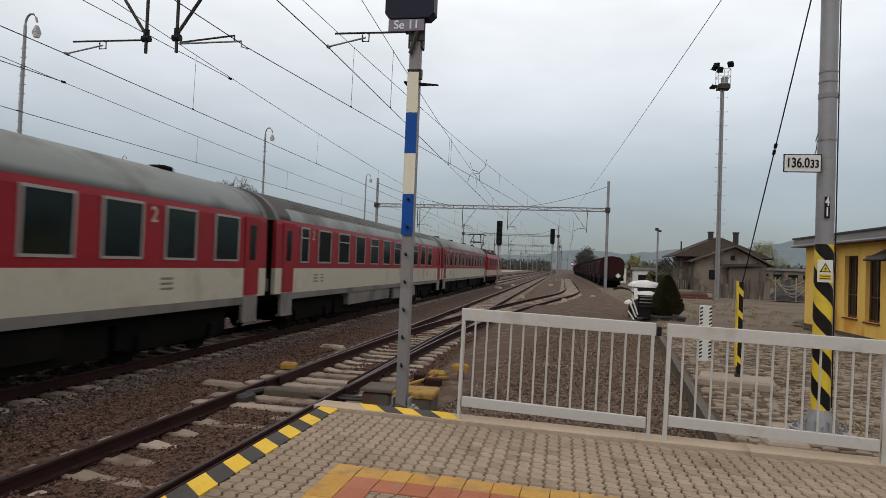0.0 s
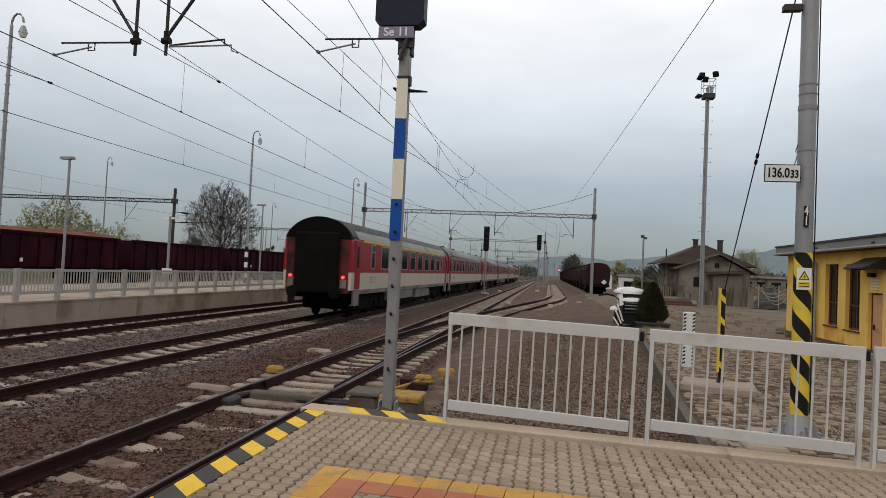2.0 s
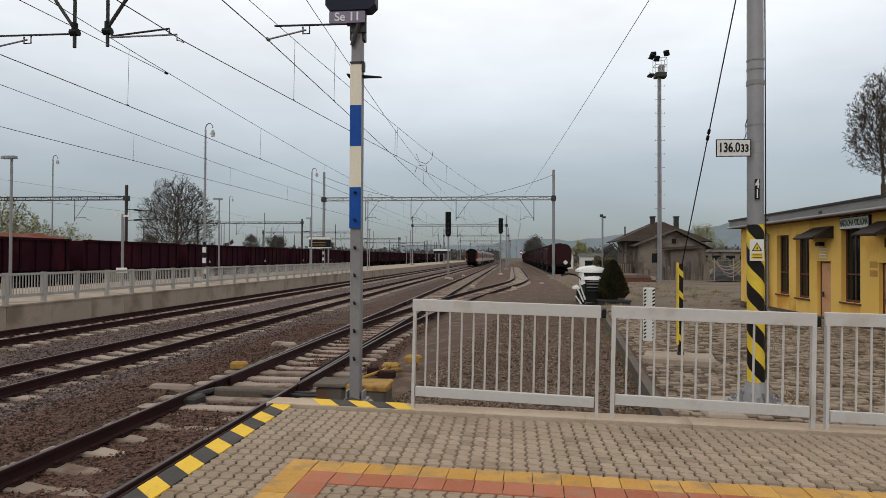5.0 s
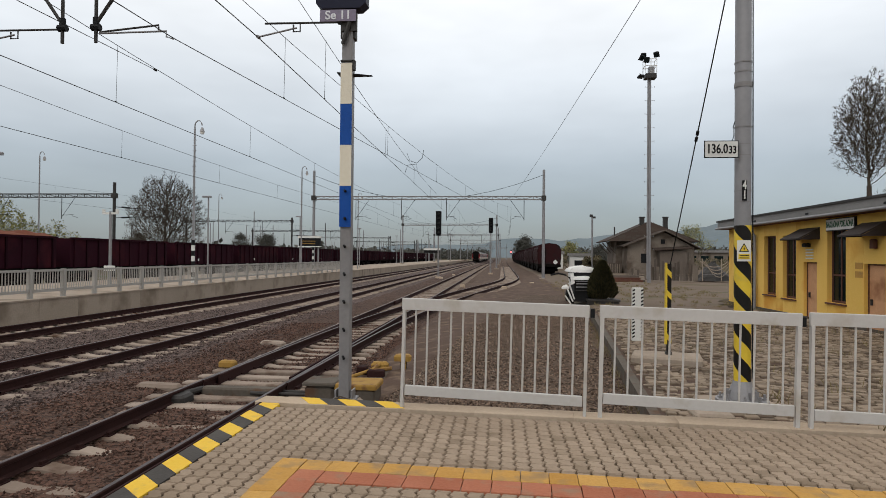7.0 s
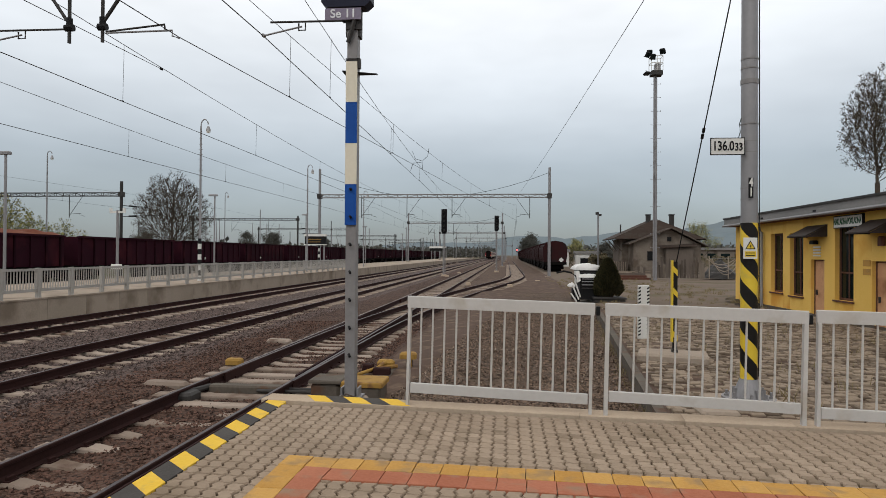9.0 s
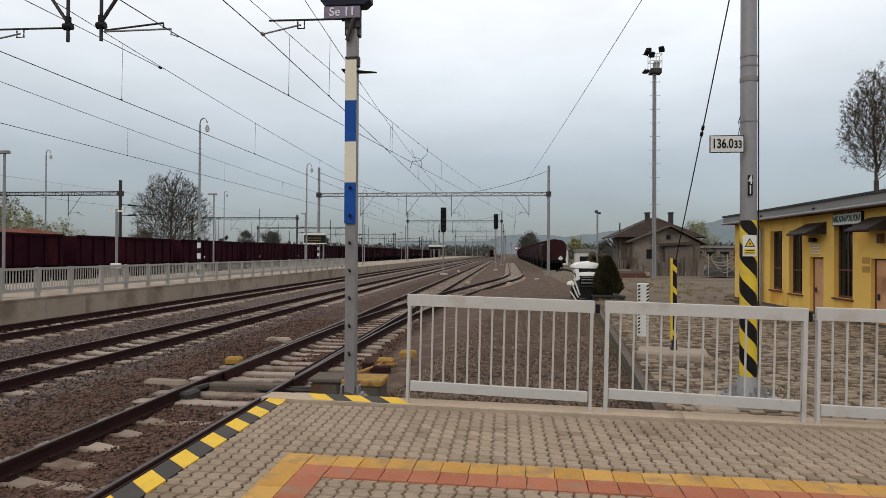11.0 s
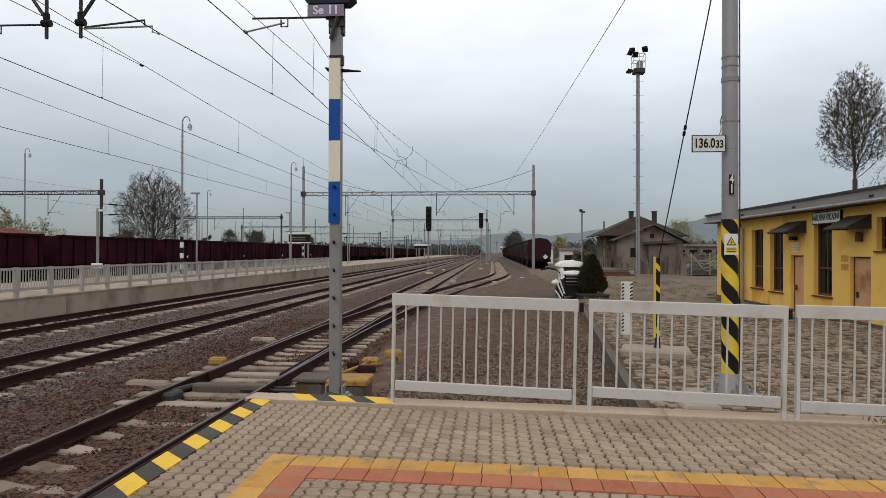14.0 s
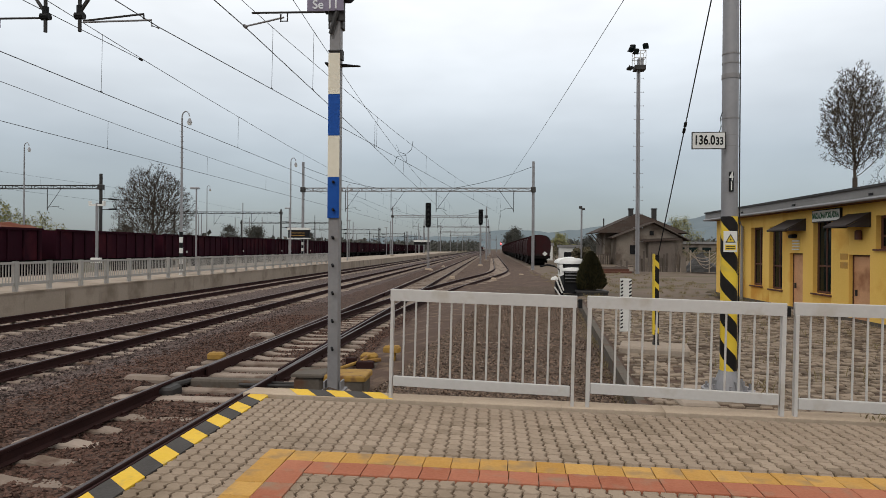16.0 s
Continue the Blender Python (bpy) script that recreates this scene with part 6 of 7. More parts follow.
def tree(name, at, seed, height, trunk, limbs, spread, r, label, leaves=0, leaf_size=0.08, leaf_mat=None, depth=4, up=0.15, lean=(0, 0), minr=0.012, limb=0.34, ball=None, shrink=0.66):
    rng = random.Random(seed)
    t = thing(name, label, "tree", at)
    top = Vector((lean[0], lean[1], height * 0.72))
    part("trunk", Shape().tube([Vector((0, 0, 0)), Vector((lean[0] * 0.3, lean[1] * 0.3, trunk)), top], r, 10, r1=r * 0.3), M_BARK, t, smooth=True)
    crown, tips = Shape(), []
    for k in range(limbs):
        q = (k + 0.5) / limbs
        z = trunk + (height * 0.72 - trunk) * q
        a = k * 2.4 + rng.uniform(-0.3, 0.3)
        out = spread * (0.75 + 0.25 * q)
        d = Vector((math.cos(a) * (1.15 - q * 0.8), math.sin(a) * (1.15 - q * 0.8), 0.45 + q)).normalized()
        reach = height * limb * (1.1 - 0.45 * q)
        if ball:
            # limbs reach for an egg-shaped outline: its centre height, half height and half width
            zc, hh = ball[0], ball[1]
            hw = ball[2] if len(ball) > 2 else hh
            el = -0.9 + 2.3 * q
            aim = Vector((hw * math.cos(a) * math.cos(el), hw * math.sin(a) * math.cos(el), zc + hh * math.sin(el)))
            way = aim - Vector((0, 0, z))
            d, reach = way.normalized(), way.length * 0.6
        grow(crown, rng, (lean[0] * q, lean[1] * q, z), d, reach, r * (0.5 - 0.25 * q) * (0.55 if ball else 1.0), depth, tips, out, up, minr, shrink)
    part("crown", crown, M_TWIG, t, "bare twiggy crown")
    if leaves:
        part("foliage", leaf_cloud(tips, rng, leaves, leaf_size, leaf_size * 2.5), leaf_mat, t, "sparse young leaves")
    return t


def egg_tree(name, at, seed, label, trunk, egg, targets, r_trunk, minr, pull=0.55, fork=-0.2, twigs=4, buds=0, bud_size=0.05, bud_mat=None):
    """A tree whose branches grow from the trunk to points spread through an egg-shaped crown.
    egg: centre height, half height, half width."""
    rng = np.random.default_rng(seed)
    zc, hh, hw = egg
    pts = rng.normal(size=(targets, 3))
    pts /= np.linalg.norm(pts, axis=1)[:, None]
    pts *= (rng.random(targets) ** 0.38)[:, None]
    pts *= (1 + 0.1 * np.sin(pts[:, 0] * 9 + pts[:, 2] * 7))[:, None]
    wide = 1 - 0.22 * pts[:, 2]
    pts = np.stack([pts[:, 0] * hw * wide, pts[:, 1] * hw * wide, zc + pts[:, 2] * hh], axis=1)
    pts = pts[pts[:, 2] > trunk * 0.8]
    start = np.array((0, 0, trunk))
    pts = pts[np.argsort(np.linalg.norm(pts - start, axis=1))]
    most = 3 * len(pts) + 40
    pos, way, up_ = np.zeros((most, 3)), np.zeros(most), np.full(most, -1)
    n = 1
    pos[0] = start
    steps_up = max(3, int((zc + hh * fork - trunk) / 0.5))
    for k in range(steps_up):
        pos[n] = pos[n - 1] + (rng.normal(0, 0.06), rng.normal(0, 0.06), (zc + hh * fork - trunk) / steps_up)
        way[n], up_[n] = way[n - 1] + np.linalg.norm(pos[n] - pos[n - 1]), n - 1
        n += 1
    for q in pts:
        gap = np.linalg.norm(pos[:n] - q, axis=1)
        steep = np.maximum(0, pos[:n, 2] - q[2]) * 0.8
        j = int(np.argmin(gap + pull * way[:n] + steep))
        a, last = pos[j].copy(), j
        for f_ in (0.4, 0.72, 1.0):
            pos[n] = a + (q - a) * f_ + rng.normal(0, 0.025, 3) * gap[j] * (f_ < 1) + np.array((0, 0, -0.06 * gap[j] * (f_ == 0.4)))
            way[n], up_[n] = way[last] + np.linalg.norm(pos[n] - pos[last]), last
            last = n
            n += 1
    load = np.zeros(n)
    kids = [[] for _ in range(n)]
    for i in range(n - 1, 0, -1):
        load[i] = load[i] or minr ** 3
        load[up_[i]] += load[i]
        kids[up_[i]].append(i)
    rad = np.minimum(load ** (1 / 3), r_trunk)
    t = thing(name, label, "tree", at)
    part("trunk", Shape().tube([(0, 0, 0), (0.03, 0, trunk * 0.5), (0, 0, trunk)], r_trunk * 1.15, 10, r1=r_trunk), M_BARK, t, smooth=True)
    crown = Shape()
    todo = [(0, None)]
    while todo:
        i, frm = todo.pop()
        chain = [frm] if frm is not None else []
        chain.append(i)
        while kids[i]:
            kids[i].sort(key=lambda c: -rad[c])
            todo += [(c, i) for c in kids[i][1:]]
            i = kids[i][0]
            chain.append(i)
        if len(chain) > 1:
            crown.tube([Vector(pos[c]) for c in chain], rad[chain[1]], 5 if rad[chain[1]] > 0.05 else 3, r1=max(minr * 0.7, rad[chain[-1]] * 0.7), caps=False)
    mid = np.array((0, 0, zc - hh * 0.6))
    for i in range(steps_up + 3, n, 3):
        out = pos[i] - mid
        out = out / np.linalg.norm(out)
        for _ in range(twigs):
            d = out + rng.normal(0, 0.55, 3)
            d = d / np.linalg.norm(d) * hw * rng.uniform(0.04, 0.11)
            crown.tube([Vector(pos[i]), Vector(pos[i] + d * 0.55 + (0, 0, 0.03)), Vector(pos[i] + d)], minr * 0.75, 3, r1=minr * 0.5, caps=False)
    part("crown", crown, M_TWIG, t, "fine twiggy crown")
    if buds:
        tips = [Vector(pos[i]) for i in range(n) if not kids[i] or i % 3 == 0]
        part("foliage", leaf_cloud(tips, random.Random(seed), buds, bud_size, bud_size * 2.2), bud_mat, t, "sparse opening leaves")
    return t


egg_tree("bare_tree", pose(-47, 85, -1.05), 3, "large bare deciduous tree with a rounded crown", 2.6, (7.9, 5.9, 5.2), 3600, 0.3, 0.017, fork=0.25, pull=0.45, twigs=4)
egg_tree("budding_tree", pose(-52, 60, -1.05), 5, "bushy tree with young yellow-green leaves", 0.8, (3.9, 4.3, 5.0), 700, 0.2, 0.014, twigs=3, buds=9000, bud_size=0.11, bud_mat=M_LEAFY)
egg_tree("budding_tree", pose(-46.5, 62, -1.05), 15, "smaller bushy tree with young leaves", 0.6, (2.8, 2.9, 3.2), 300, 0.12, 0.013, twigs=3, buds=2600, bud_size=0.1, bud_mat=M_LEAFY)
egg_tree("budding_tree", pose(24.6, 45, -0.4), 8, "tall slender tree with sparse opening buds", 7.0, (11.1, 3.5, 2.15), 2100, 0.15, 0.0105, fork=0.3, twigs=6, buds=9000, bud_size=0.055, bud_mat=M_BUD)
egg_tree("bare_tree", pose(34, 55, -0.4), 21, "pale bare bush-like tree behind the building", 1.5, (5.6, 4.0, 3.8), 500, 0.14, 0.013, twigs=3)
for k, (x, y, h) in enumerate(((-60, 100, 5.5), (-42, 110, 6.0), (-64, 150, 7), (-50, 170, 6), (9, 260, 9), (31, 120, 5.5), (37.5, 130, 8.3), (14, 130, 5), (19, 126, 4.5))):
    tree("distant_tree", pose(x, y, -1.05), 40 + k, h, h * 0.15, 7, 0.65, 0.15, "distant budding tree beyond the tracks", leaves=5000, leaf_size=0.1 if y < 180 else 0.3, leaf_mat=M_LEAFY if k in (6, 7) else M_WOODS, depth=2, minr=0.03, limb=0.4)


def shrub_cloud(name, boxes_, count, size, material, label, category, seed):
    rng = random.Random(seed)
    s = Shape()
    for _ in range(count):
        x0, x1, y0, y1, z0, z1 = rng.choice(boxes_)
        x, y = rng.uniform(x0, x1), rng.uniform(y0, y1)
        top = z1 * (0.6 + 0.4 * noise.noise((x * 0.35, y * 0.35, 2)))
        p = Vector((x, y, z0 + (top - z0) * rng.random() ** 0.7))
        a = Vector((rng.uniform(-1, 1), rng.uniform(-1, 1), rng.uniform(-1, 1))).normalized()
        b = a.orthogonal().normalized()
        z = size * rng.uniform(0.5, 1.5)
        s.add([p - a * z, p + b * z * 0.6, p + a * z, p - b * z * 0.6], [(0, 1, 2, 3)])
    return single(name, s, material, label, category, kind="stuff")


shrub_cloud("scrub", [(13.2, 16, 100, 106, -0.7, 2.4), (30, 60, 118, 130, -0.9, 2.4), (9.5, 13.5, 125, 180, -0.9, 4.0)], 9000, 0.22, M_SCRUB, "olive brown scrub along the yard", "scrub", 3)
shrub_cloud("far_woods", [(-160, -70, 330, 420, -1, 9), (-90, -10, 520, 600, -1, 11), (10, 120, 330, 420, -1, 10), (60, 200, 240, 330, -1, 9), (-200, -80, 200, 260, -1, 7)], 24000, 0.9, M_WOODS, "distant leafless woods along the horizon", "woods", 4)
cf = thing("conifer_shrub", "dense dark egg-shaped conifer in a low planter", "shrub", pose(4.57, 29.5, -0.56))
rng_c = random.Random(2)
cone_s = Shape()
for _ in range(9000):
    q = rng_c.random() ** 0.75
    a = rng_c.uniform(0, 6.283)
    rr = 0.66 * (1 - q ** 1.5) ** 0.8 * (0.78 + 0.22 * rng_c.random()) * (1 + 0.06 * math.sin(a * 5 + q * 9)) * min(1.0, 0.82 + q * 1.2)
    p = Vector((rr * math.cos(a), rr * math.sin(a), 0.28 + q * 1.63))
    d = (Vector((math.cos(a) * 0.5, math.sin(a) * 0.5, 1)) + Vector((rng_c.uniform(-0.5, 0.5), rng_c.uniform(-0.5, 0.5), rng_c.uniform(-0.3, 0.3)))).normalized()
    b = d.orthogonal().normalized()
    cone_s.add([p, p + d * 0.09 + b * 0.028, p + d * 0.2, p + d * 0.09 - b * 0.028], [(0, 1, 2, 3)])
part("foliage", cone_s, M_CONIFER, cf, "dark green needles")
part("trunk", Shape().tube([(0, 0, 0), (0, 0, 1.5)], 0.3, 10, r1=0.06), M_BARK, cf)
part("planter", Shape().box(-0.66, 0.7, -0.55, 0.55, 0.0, 0.2, 0.03).box(-0.7, 0.74, -0.6, 0.6, 0.2, 0.28, 0.03), M_DARKSTEEL, cf)

# dry grass and weeds along the kerb, the railing and the yard


def tufts(name, spots, seed, label, height=0.16):
    rng = random.Random(seed)
    s = Shape()
    for x, y, z, n in spots:
        for _ in range(n):
            p = Vector((x + rng.gauss(0, 0.09), y + rng.gauss(0, 0.09), z))
            d = Vector((rng.uniform(-0.7, 0.7), rng.uniform(-0.7, 0.7), 1)).normalized() * height * rng.uniform(0.4, 1.3)
            w = Vector((rng.uniform(-1, 1), rng.uniform(-1, 1), 0)).normalized() * 0.006
            s.add([p - w, p + w, p + d * 0.6 + w * 0.7 + Vector((0, 0, 0.01)), p + d], [(0, 1, 2, 3)])
    return single(name, s, M_STRAW, label, "grass", kind="stuff")


rng_g = random.Random(6)
spots = [(kerb_x(y_) - 0.06 + rng_g.uniform(-0.05, 0.1), y_, gravel_z(kerb_x(y_), y_), 14) for y_ in [7.4 + 0.22 * i for i in range(60)] if rng_g.random() < 0.55]
spots += [(rng_g.uniform(3.2, 9.2), rng_g.uniform(7.5, 23), -0.29, 7) for _ in range(130)]
spots += [(rng_g.uniform(3.4, 13), rng_g.uniform(25, 56), -0.5, 26) for _ in range(260)]
spots += [(9.6 + rng_g.uniform(-0.12, 0.02), rng_g.uniform(12, 28), -0.34, 12) for _ in range(60)]
tufts("dry_grass", spots, 8, "thin tufts of dry grass among stones and along walls")
dw = [(3.58, 6.15, 0.035, 16), (3.68, 6.13, 0.035, 14)]
tufts("dry_weed", dw, 9, "small withered weed at the foot of the railing", 0.07)

# ---- horizon ----


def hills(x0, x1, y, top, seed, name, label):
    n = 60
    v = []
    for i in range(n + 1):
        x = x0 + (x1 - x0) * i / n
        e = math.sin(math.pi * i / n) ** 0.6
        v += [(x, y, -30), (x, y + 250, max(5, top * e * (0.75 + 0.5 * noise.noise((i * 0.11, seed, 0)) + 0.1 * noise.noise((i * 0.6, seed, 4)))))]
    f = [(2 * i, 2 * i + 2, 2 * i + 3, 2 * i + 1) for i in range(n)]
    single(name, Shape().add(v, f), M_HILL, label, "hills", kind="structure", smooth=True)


# the haze on these ridges is M_HILL's colour; the air itself is clear
hills(-600, 1400, 2000, 95, 3, "backdrop_hills", "wooded hills on the horizon with blue-grey haze painted in")
hills(300, 2600, 2300, 215, 7, "backdrop_hills_east", "farther hills on the horizon with haze painted in")
hills(-2600, -300, 2300, 45, 9, "backdrop_hills_west", "low hills on the horizon with haze painted in")

# ---- the passing train ----


def coach_section(z0, z1, out=0.0):
    """Half outline of the body's skin between two heights above the rail."""
    def half(z):
        if z <= 3.1:
            return 1.41 - 0.02 * max(0, (z - 2.2)) - (0.04 * max(0.0, 1.3 - z))
        t = min(1.0, (z - 3.1) / 0.97)
        return 1.392 * math.sqrt(max(0.0, 1 - t**1.75 * 1.0)) * (1 - 0.03 * t)
    n = 2 if z1 <= 3.11 else 10
    pts = []
    for i in range(n + 1):
        t = i / n
        z = z0 + (z1 - z0) * (t if z1 <= 3.3 else 1 - (1 - t) ** 2)
        pts.append((half(z) + out, z))
    return pts


def skin(y0, y1, z0, z1, out=0.0):
    h = coach_section(z0, z1, out)
    outline = h + [(-x, z) for x, z in reversed(h)]
    return Shape().along_y(outline, y0, y1)


COACH = 24.5


def coach(kind, front_door=True):
    """One passenger coach; origin at the rear buffers, on the rail, y forward."""
    spec = {
        "plain": ("red and cream passenger coach with smooth grey roof", [1.56] + [2.83 + 1.81 * k for k in range(11)], 1.1),
        "ribbed": ("red and cream passenger coach with dark ribbed roof", [1.9] + [3.27 + 1.86 * k for k in range(10)], 1.14),
        "first": ("red and cream first-class coach with yellow band", [3.0] + [4.68 + 2.07 * k for k in range(8)] + [20.95], 1.36),
        "baggage": ("red and cream coach with wide baggage door", [2.45, 4.26, 11.0, 12.95, 14.75, 16.45, 18.12, 19.86, 21.66], 1.08),
    }[kind]
    label, wins, ww = spec
    c = thing("passenger_coach", label, "train coach", group="coaches of the train")
    a, b = 0.28, COACH - 0.28
    roof_m = M_ROOFD if kind in ("ribbed", "first") else M_ROOF
    body = part("lower_body", skin(a, b, 1.18, 1.89), M_CREAM, c, "cream lower side panels")
    part("upper_body", skin(a, b, 1.89, 3.24), M_RED, c, "red window band")
    part("skirt", skin(a + 0.9, b - 0.9, 1.0, 1.18), M_SKIRT, c, "grey sill")
    roof = part("roof", skin(a + 0.02, b - 0.02, 3.24, 4.06), roof_m, c, "grey vaulted roof", smooth=True)
    if roof_m is M_ROOFD:
        for s in (-1, 1):
            h = [(s * x, z) for x, z in coach_section(3.245, 3.6, 0.006)]
            part("roof_side", Shape().along_y(h + [(x - s * 0.02, z) for x, z in reversed(h)], a + 1.0, b - 1.0), M_ROOF, roof, "plain grey roof edge")
        for k in range(6):
            z = 3.62 + k * 0.07
            for s in (-1, 1):
                x = s * (coach_section(z, z + 0.001)[0][0] + 0.004)
                part("roof_rib", Shape().box(x - 0.014, x + 0.014, a + 1.6, b - 1.6, z - 0.012, z + 0.012), M_ROOF, roof)
    else:
        for y in (3.2, 8.8, 15.6, 21.2):
            part("roof_vent", Shape().box(0.1, 0.5, y - 0.22, y + 0.22, 3.9, 4.1, 0.04), M_UNDER, roof)
    if kind == "first":
        for s in (-1, 1):
            part("class_band", Shape().box(s * 1.405 - 0.008, s * 1.405 + 0.008, a + 1.5, b - 1.5, 3.15, 3.25), M_YSTRIPE, c, "yellow first-class band")
    # windows
    for i, y in enumerate(wins):
        w = 0.62 if (kind == "ribbed" and i == 0) or (kind == "first" and i in (0, len(wins) - 1)) or (kind == "plain" and i == 0) else ww
        for s in (-1, 1):
            x = s * 1.395
            fr = Shape()
            fw = 0.05
            z0, z1 = 2.05, 3.12
            for q in ((y, y + w, z0, z0 + fw), (y, y + w, z1 - fw, z1), (y, y + fw, z0 + fw, z1 - fw), (y + w - fw, y + w, z0 + fw, z1 - fw)):
                fr.box(x - 0.035, x + 0.035, q[0], q[1], q[2], q[3])
            if i % 2 == 0 and kind != "baggage":
                fr.box(x - 0.03, x + 0.03, y + fw, y + w - fw, 2.78, 2.82)
            wf = part("window", fr, M_ALU, c, "aluminium-framed window")
            part("pane", Shape().box(x - 0.022, x + 0.022, y + fw, y + w - fw, z0 + fw, z1 - fw), M_GLASS, wf)
    # end doors
    for y in (a + 0.42, b - 1.16)[: 2 if front_door else 1]:
        for s in (-1, 1):
            x = s * 1.392
            d = part("end_door", Shape().box(x - 0.034, x + 0.034, y, y + 0.74, 1.22, 3.16), M_RED, c, "red entrance door")
            part("door_window", Shape().box(x - 0.04, x + 0.04, y + 0.22, y + 0.52, 2.1, 2.95), M_GLASS, d)
            part("footstep", Shape().box(x - 0.12, x + 0.04, y, y + 0.74, 0.55, 0.6).box(x - 0.05, x + 0.02, y, y + 0.74, 0.55, 1.2), M_SKIRT, c)
    if kind == "baggage":
        for s in (-1, 1):
            d = part("baggage_door", Shape().box(s * 1.40 - 0.035, s * 1.40 + 0.035, 6.5, 8.4, 1.89, 3.16), M_RED, c, "wide red sliding door")
            part("door_base", Shape().box(s * 1.40 - 0.035, s * 1.40 + 0.035, 6.5, 8.4, 1.25, 1.887), M_CREAM, d, "cream lower half")
            part("door_edge", Shape().box(s * 1.40 - 0.04, s * 1.40 + 0.04, 8.4, 8.5, 1.22, 3.18), M_BLACK, d)
            for y in (6.8, 7.6):
                part("door_window", Shape().box(s * 1.40 - 0.042, s * 1.40 + 0.042, y, y + 0.5, 2.2, 2.95), M_GLASS, d)
    numeral = {"plain": 20.57, "ribbed": 2.9, "baggage": 5.9}.get(kind)
    if numeral:
        letters("2", 0.42, M_CREAM, c, pose(1.404, numeral, 2.9, 90, 0, 90), name="class_numeral", bold=0.004)
    if kind == "baggage":
        letters("2", 0.42, M_CREAM, c, pose(1.404, 19.53, 2.9, 90, 0, 90), name="class_numeral", bold=0.004)
    # ends with rubber gangway, buffers
    for y, s in ((a, -1), (b, 1)):
        gw_ = 0.92 if kind == "first" and s < 0 else 0.78
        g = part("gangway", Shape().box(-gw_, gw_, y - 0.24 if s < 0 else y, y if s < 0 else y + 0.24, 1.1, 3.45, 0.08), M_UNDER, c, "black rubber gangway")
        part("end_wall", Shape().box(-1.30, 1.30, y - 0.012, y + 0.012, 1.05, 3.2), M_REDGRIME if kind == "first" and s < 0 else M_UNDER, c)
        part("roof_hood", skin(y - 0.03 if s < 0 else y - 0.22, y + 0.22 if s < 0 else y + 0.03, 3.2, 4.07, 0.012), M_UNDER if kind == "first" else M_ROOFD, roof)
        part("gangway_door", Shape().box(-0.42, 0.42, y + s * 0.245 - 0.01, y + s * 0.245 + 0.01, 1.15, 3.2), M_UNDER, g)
        for x in (-0.87, 0.87):
            part("buffer", Shape().tube([(x, y, 1.06), (x, y + s * 0.34, 1.06)], 0.09, 10).tube([(x, y + s * 0.34, 1.06), (x, y + s * 0.38, 1.06)], 0.23, 14), M_UNDER, c)
            if s < 0:
                lp = part("tail_panel", Shape().box(x * 1.26 - 0.13, x * 1.26 + 0.13, y - 0.03, y - 0.014, 1.25, 1.6), M_SKIRT, c)
                if kind == "first":
                    part("tail_lamp", Shape().tube([(x * 1.26, y - 0.014, 1.68), (x * 1.26, y - 0.09, 1.68)], 0.06, 12), M_TAILLAMP, lp, "lit red tail lamp")
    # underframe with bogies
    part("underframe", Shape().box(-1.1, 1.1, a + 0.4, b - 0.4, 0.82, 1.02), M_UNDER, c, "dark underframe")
    # added black box that stands for the deep shade between the bogies
    part("tank", Shape().box(-1.15, 1.15, 5.7, COACH - 5.7, 0.28, 0.84, 0.04), M_UNDER, c, "black box standing for the shade under the floor")
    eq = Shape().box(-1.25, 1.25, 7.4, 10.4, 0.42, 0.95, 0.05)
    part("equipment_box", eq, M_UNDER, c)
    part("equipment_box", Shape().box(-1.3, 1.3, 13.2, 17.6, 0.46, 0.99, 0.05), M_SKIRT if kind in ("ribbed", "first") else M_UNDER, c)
    if kind in ("ribbed", "first"):
        part("side_skirt", Shape().box(-1.36, 1.36, 6.6, 12.2, 0.55, 1.0, 0.03), M_SKIRT, c)
    for y in (3.6, COACH - 3.6):
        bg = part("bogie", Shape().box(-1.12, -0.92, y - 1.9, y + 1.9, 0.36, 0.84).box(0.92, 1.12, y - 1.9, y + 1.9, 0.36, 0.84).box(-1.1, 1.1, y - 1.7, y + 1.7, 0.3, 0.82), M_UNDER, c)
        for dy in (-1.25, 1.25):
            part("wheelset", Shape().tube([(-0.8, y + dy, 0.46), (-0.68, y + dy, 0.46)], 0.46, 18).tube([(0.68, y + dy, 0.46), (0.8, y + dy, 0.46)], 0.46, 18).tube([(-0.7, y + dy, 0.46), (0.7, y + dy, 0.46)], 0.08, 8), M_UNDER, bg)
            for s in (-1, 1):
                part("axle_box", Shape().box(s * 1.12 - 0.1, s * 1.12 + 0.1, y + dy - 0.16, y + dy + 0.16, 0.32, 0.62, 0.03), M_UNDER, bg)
    # small marks on the cream panel
    for y, w in ((3.0, 0.35), (3.6, 0.22), (19.8, 0.4)):
        for s in (-1, 1):
            for z in (1.46, 1.56, 1.66):
                part("lettering_bar", Shape().box(s * 1.412 - 0.003, s * 1.412 + 0.003, y, y + w, z, z + 0.045), M_SKIRT, body)
    return c


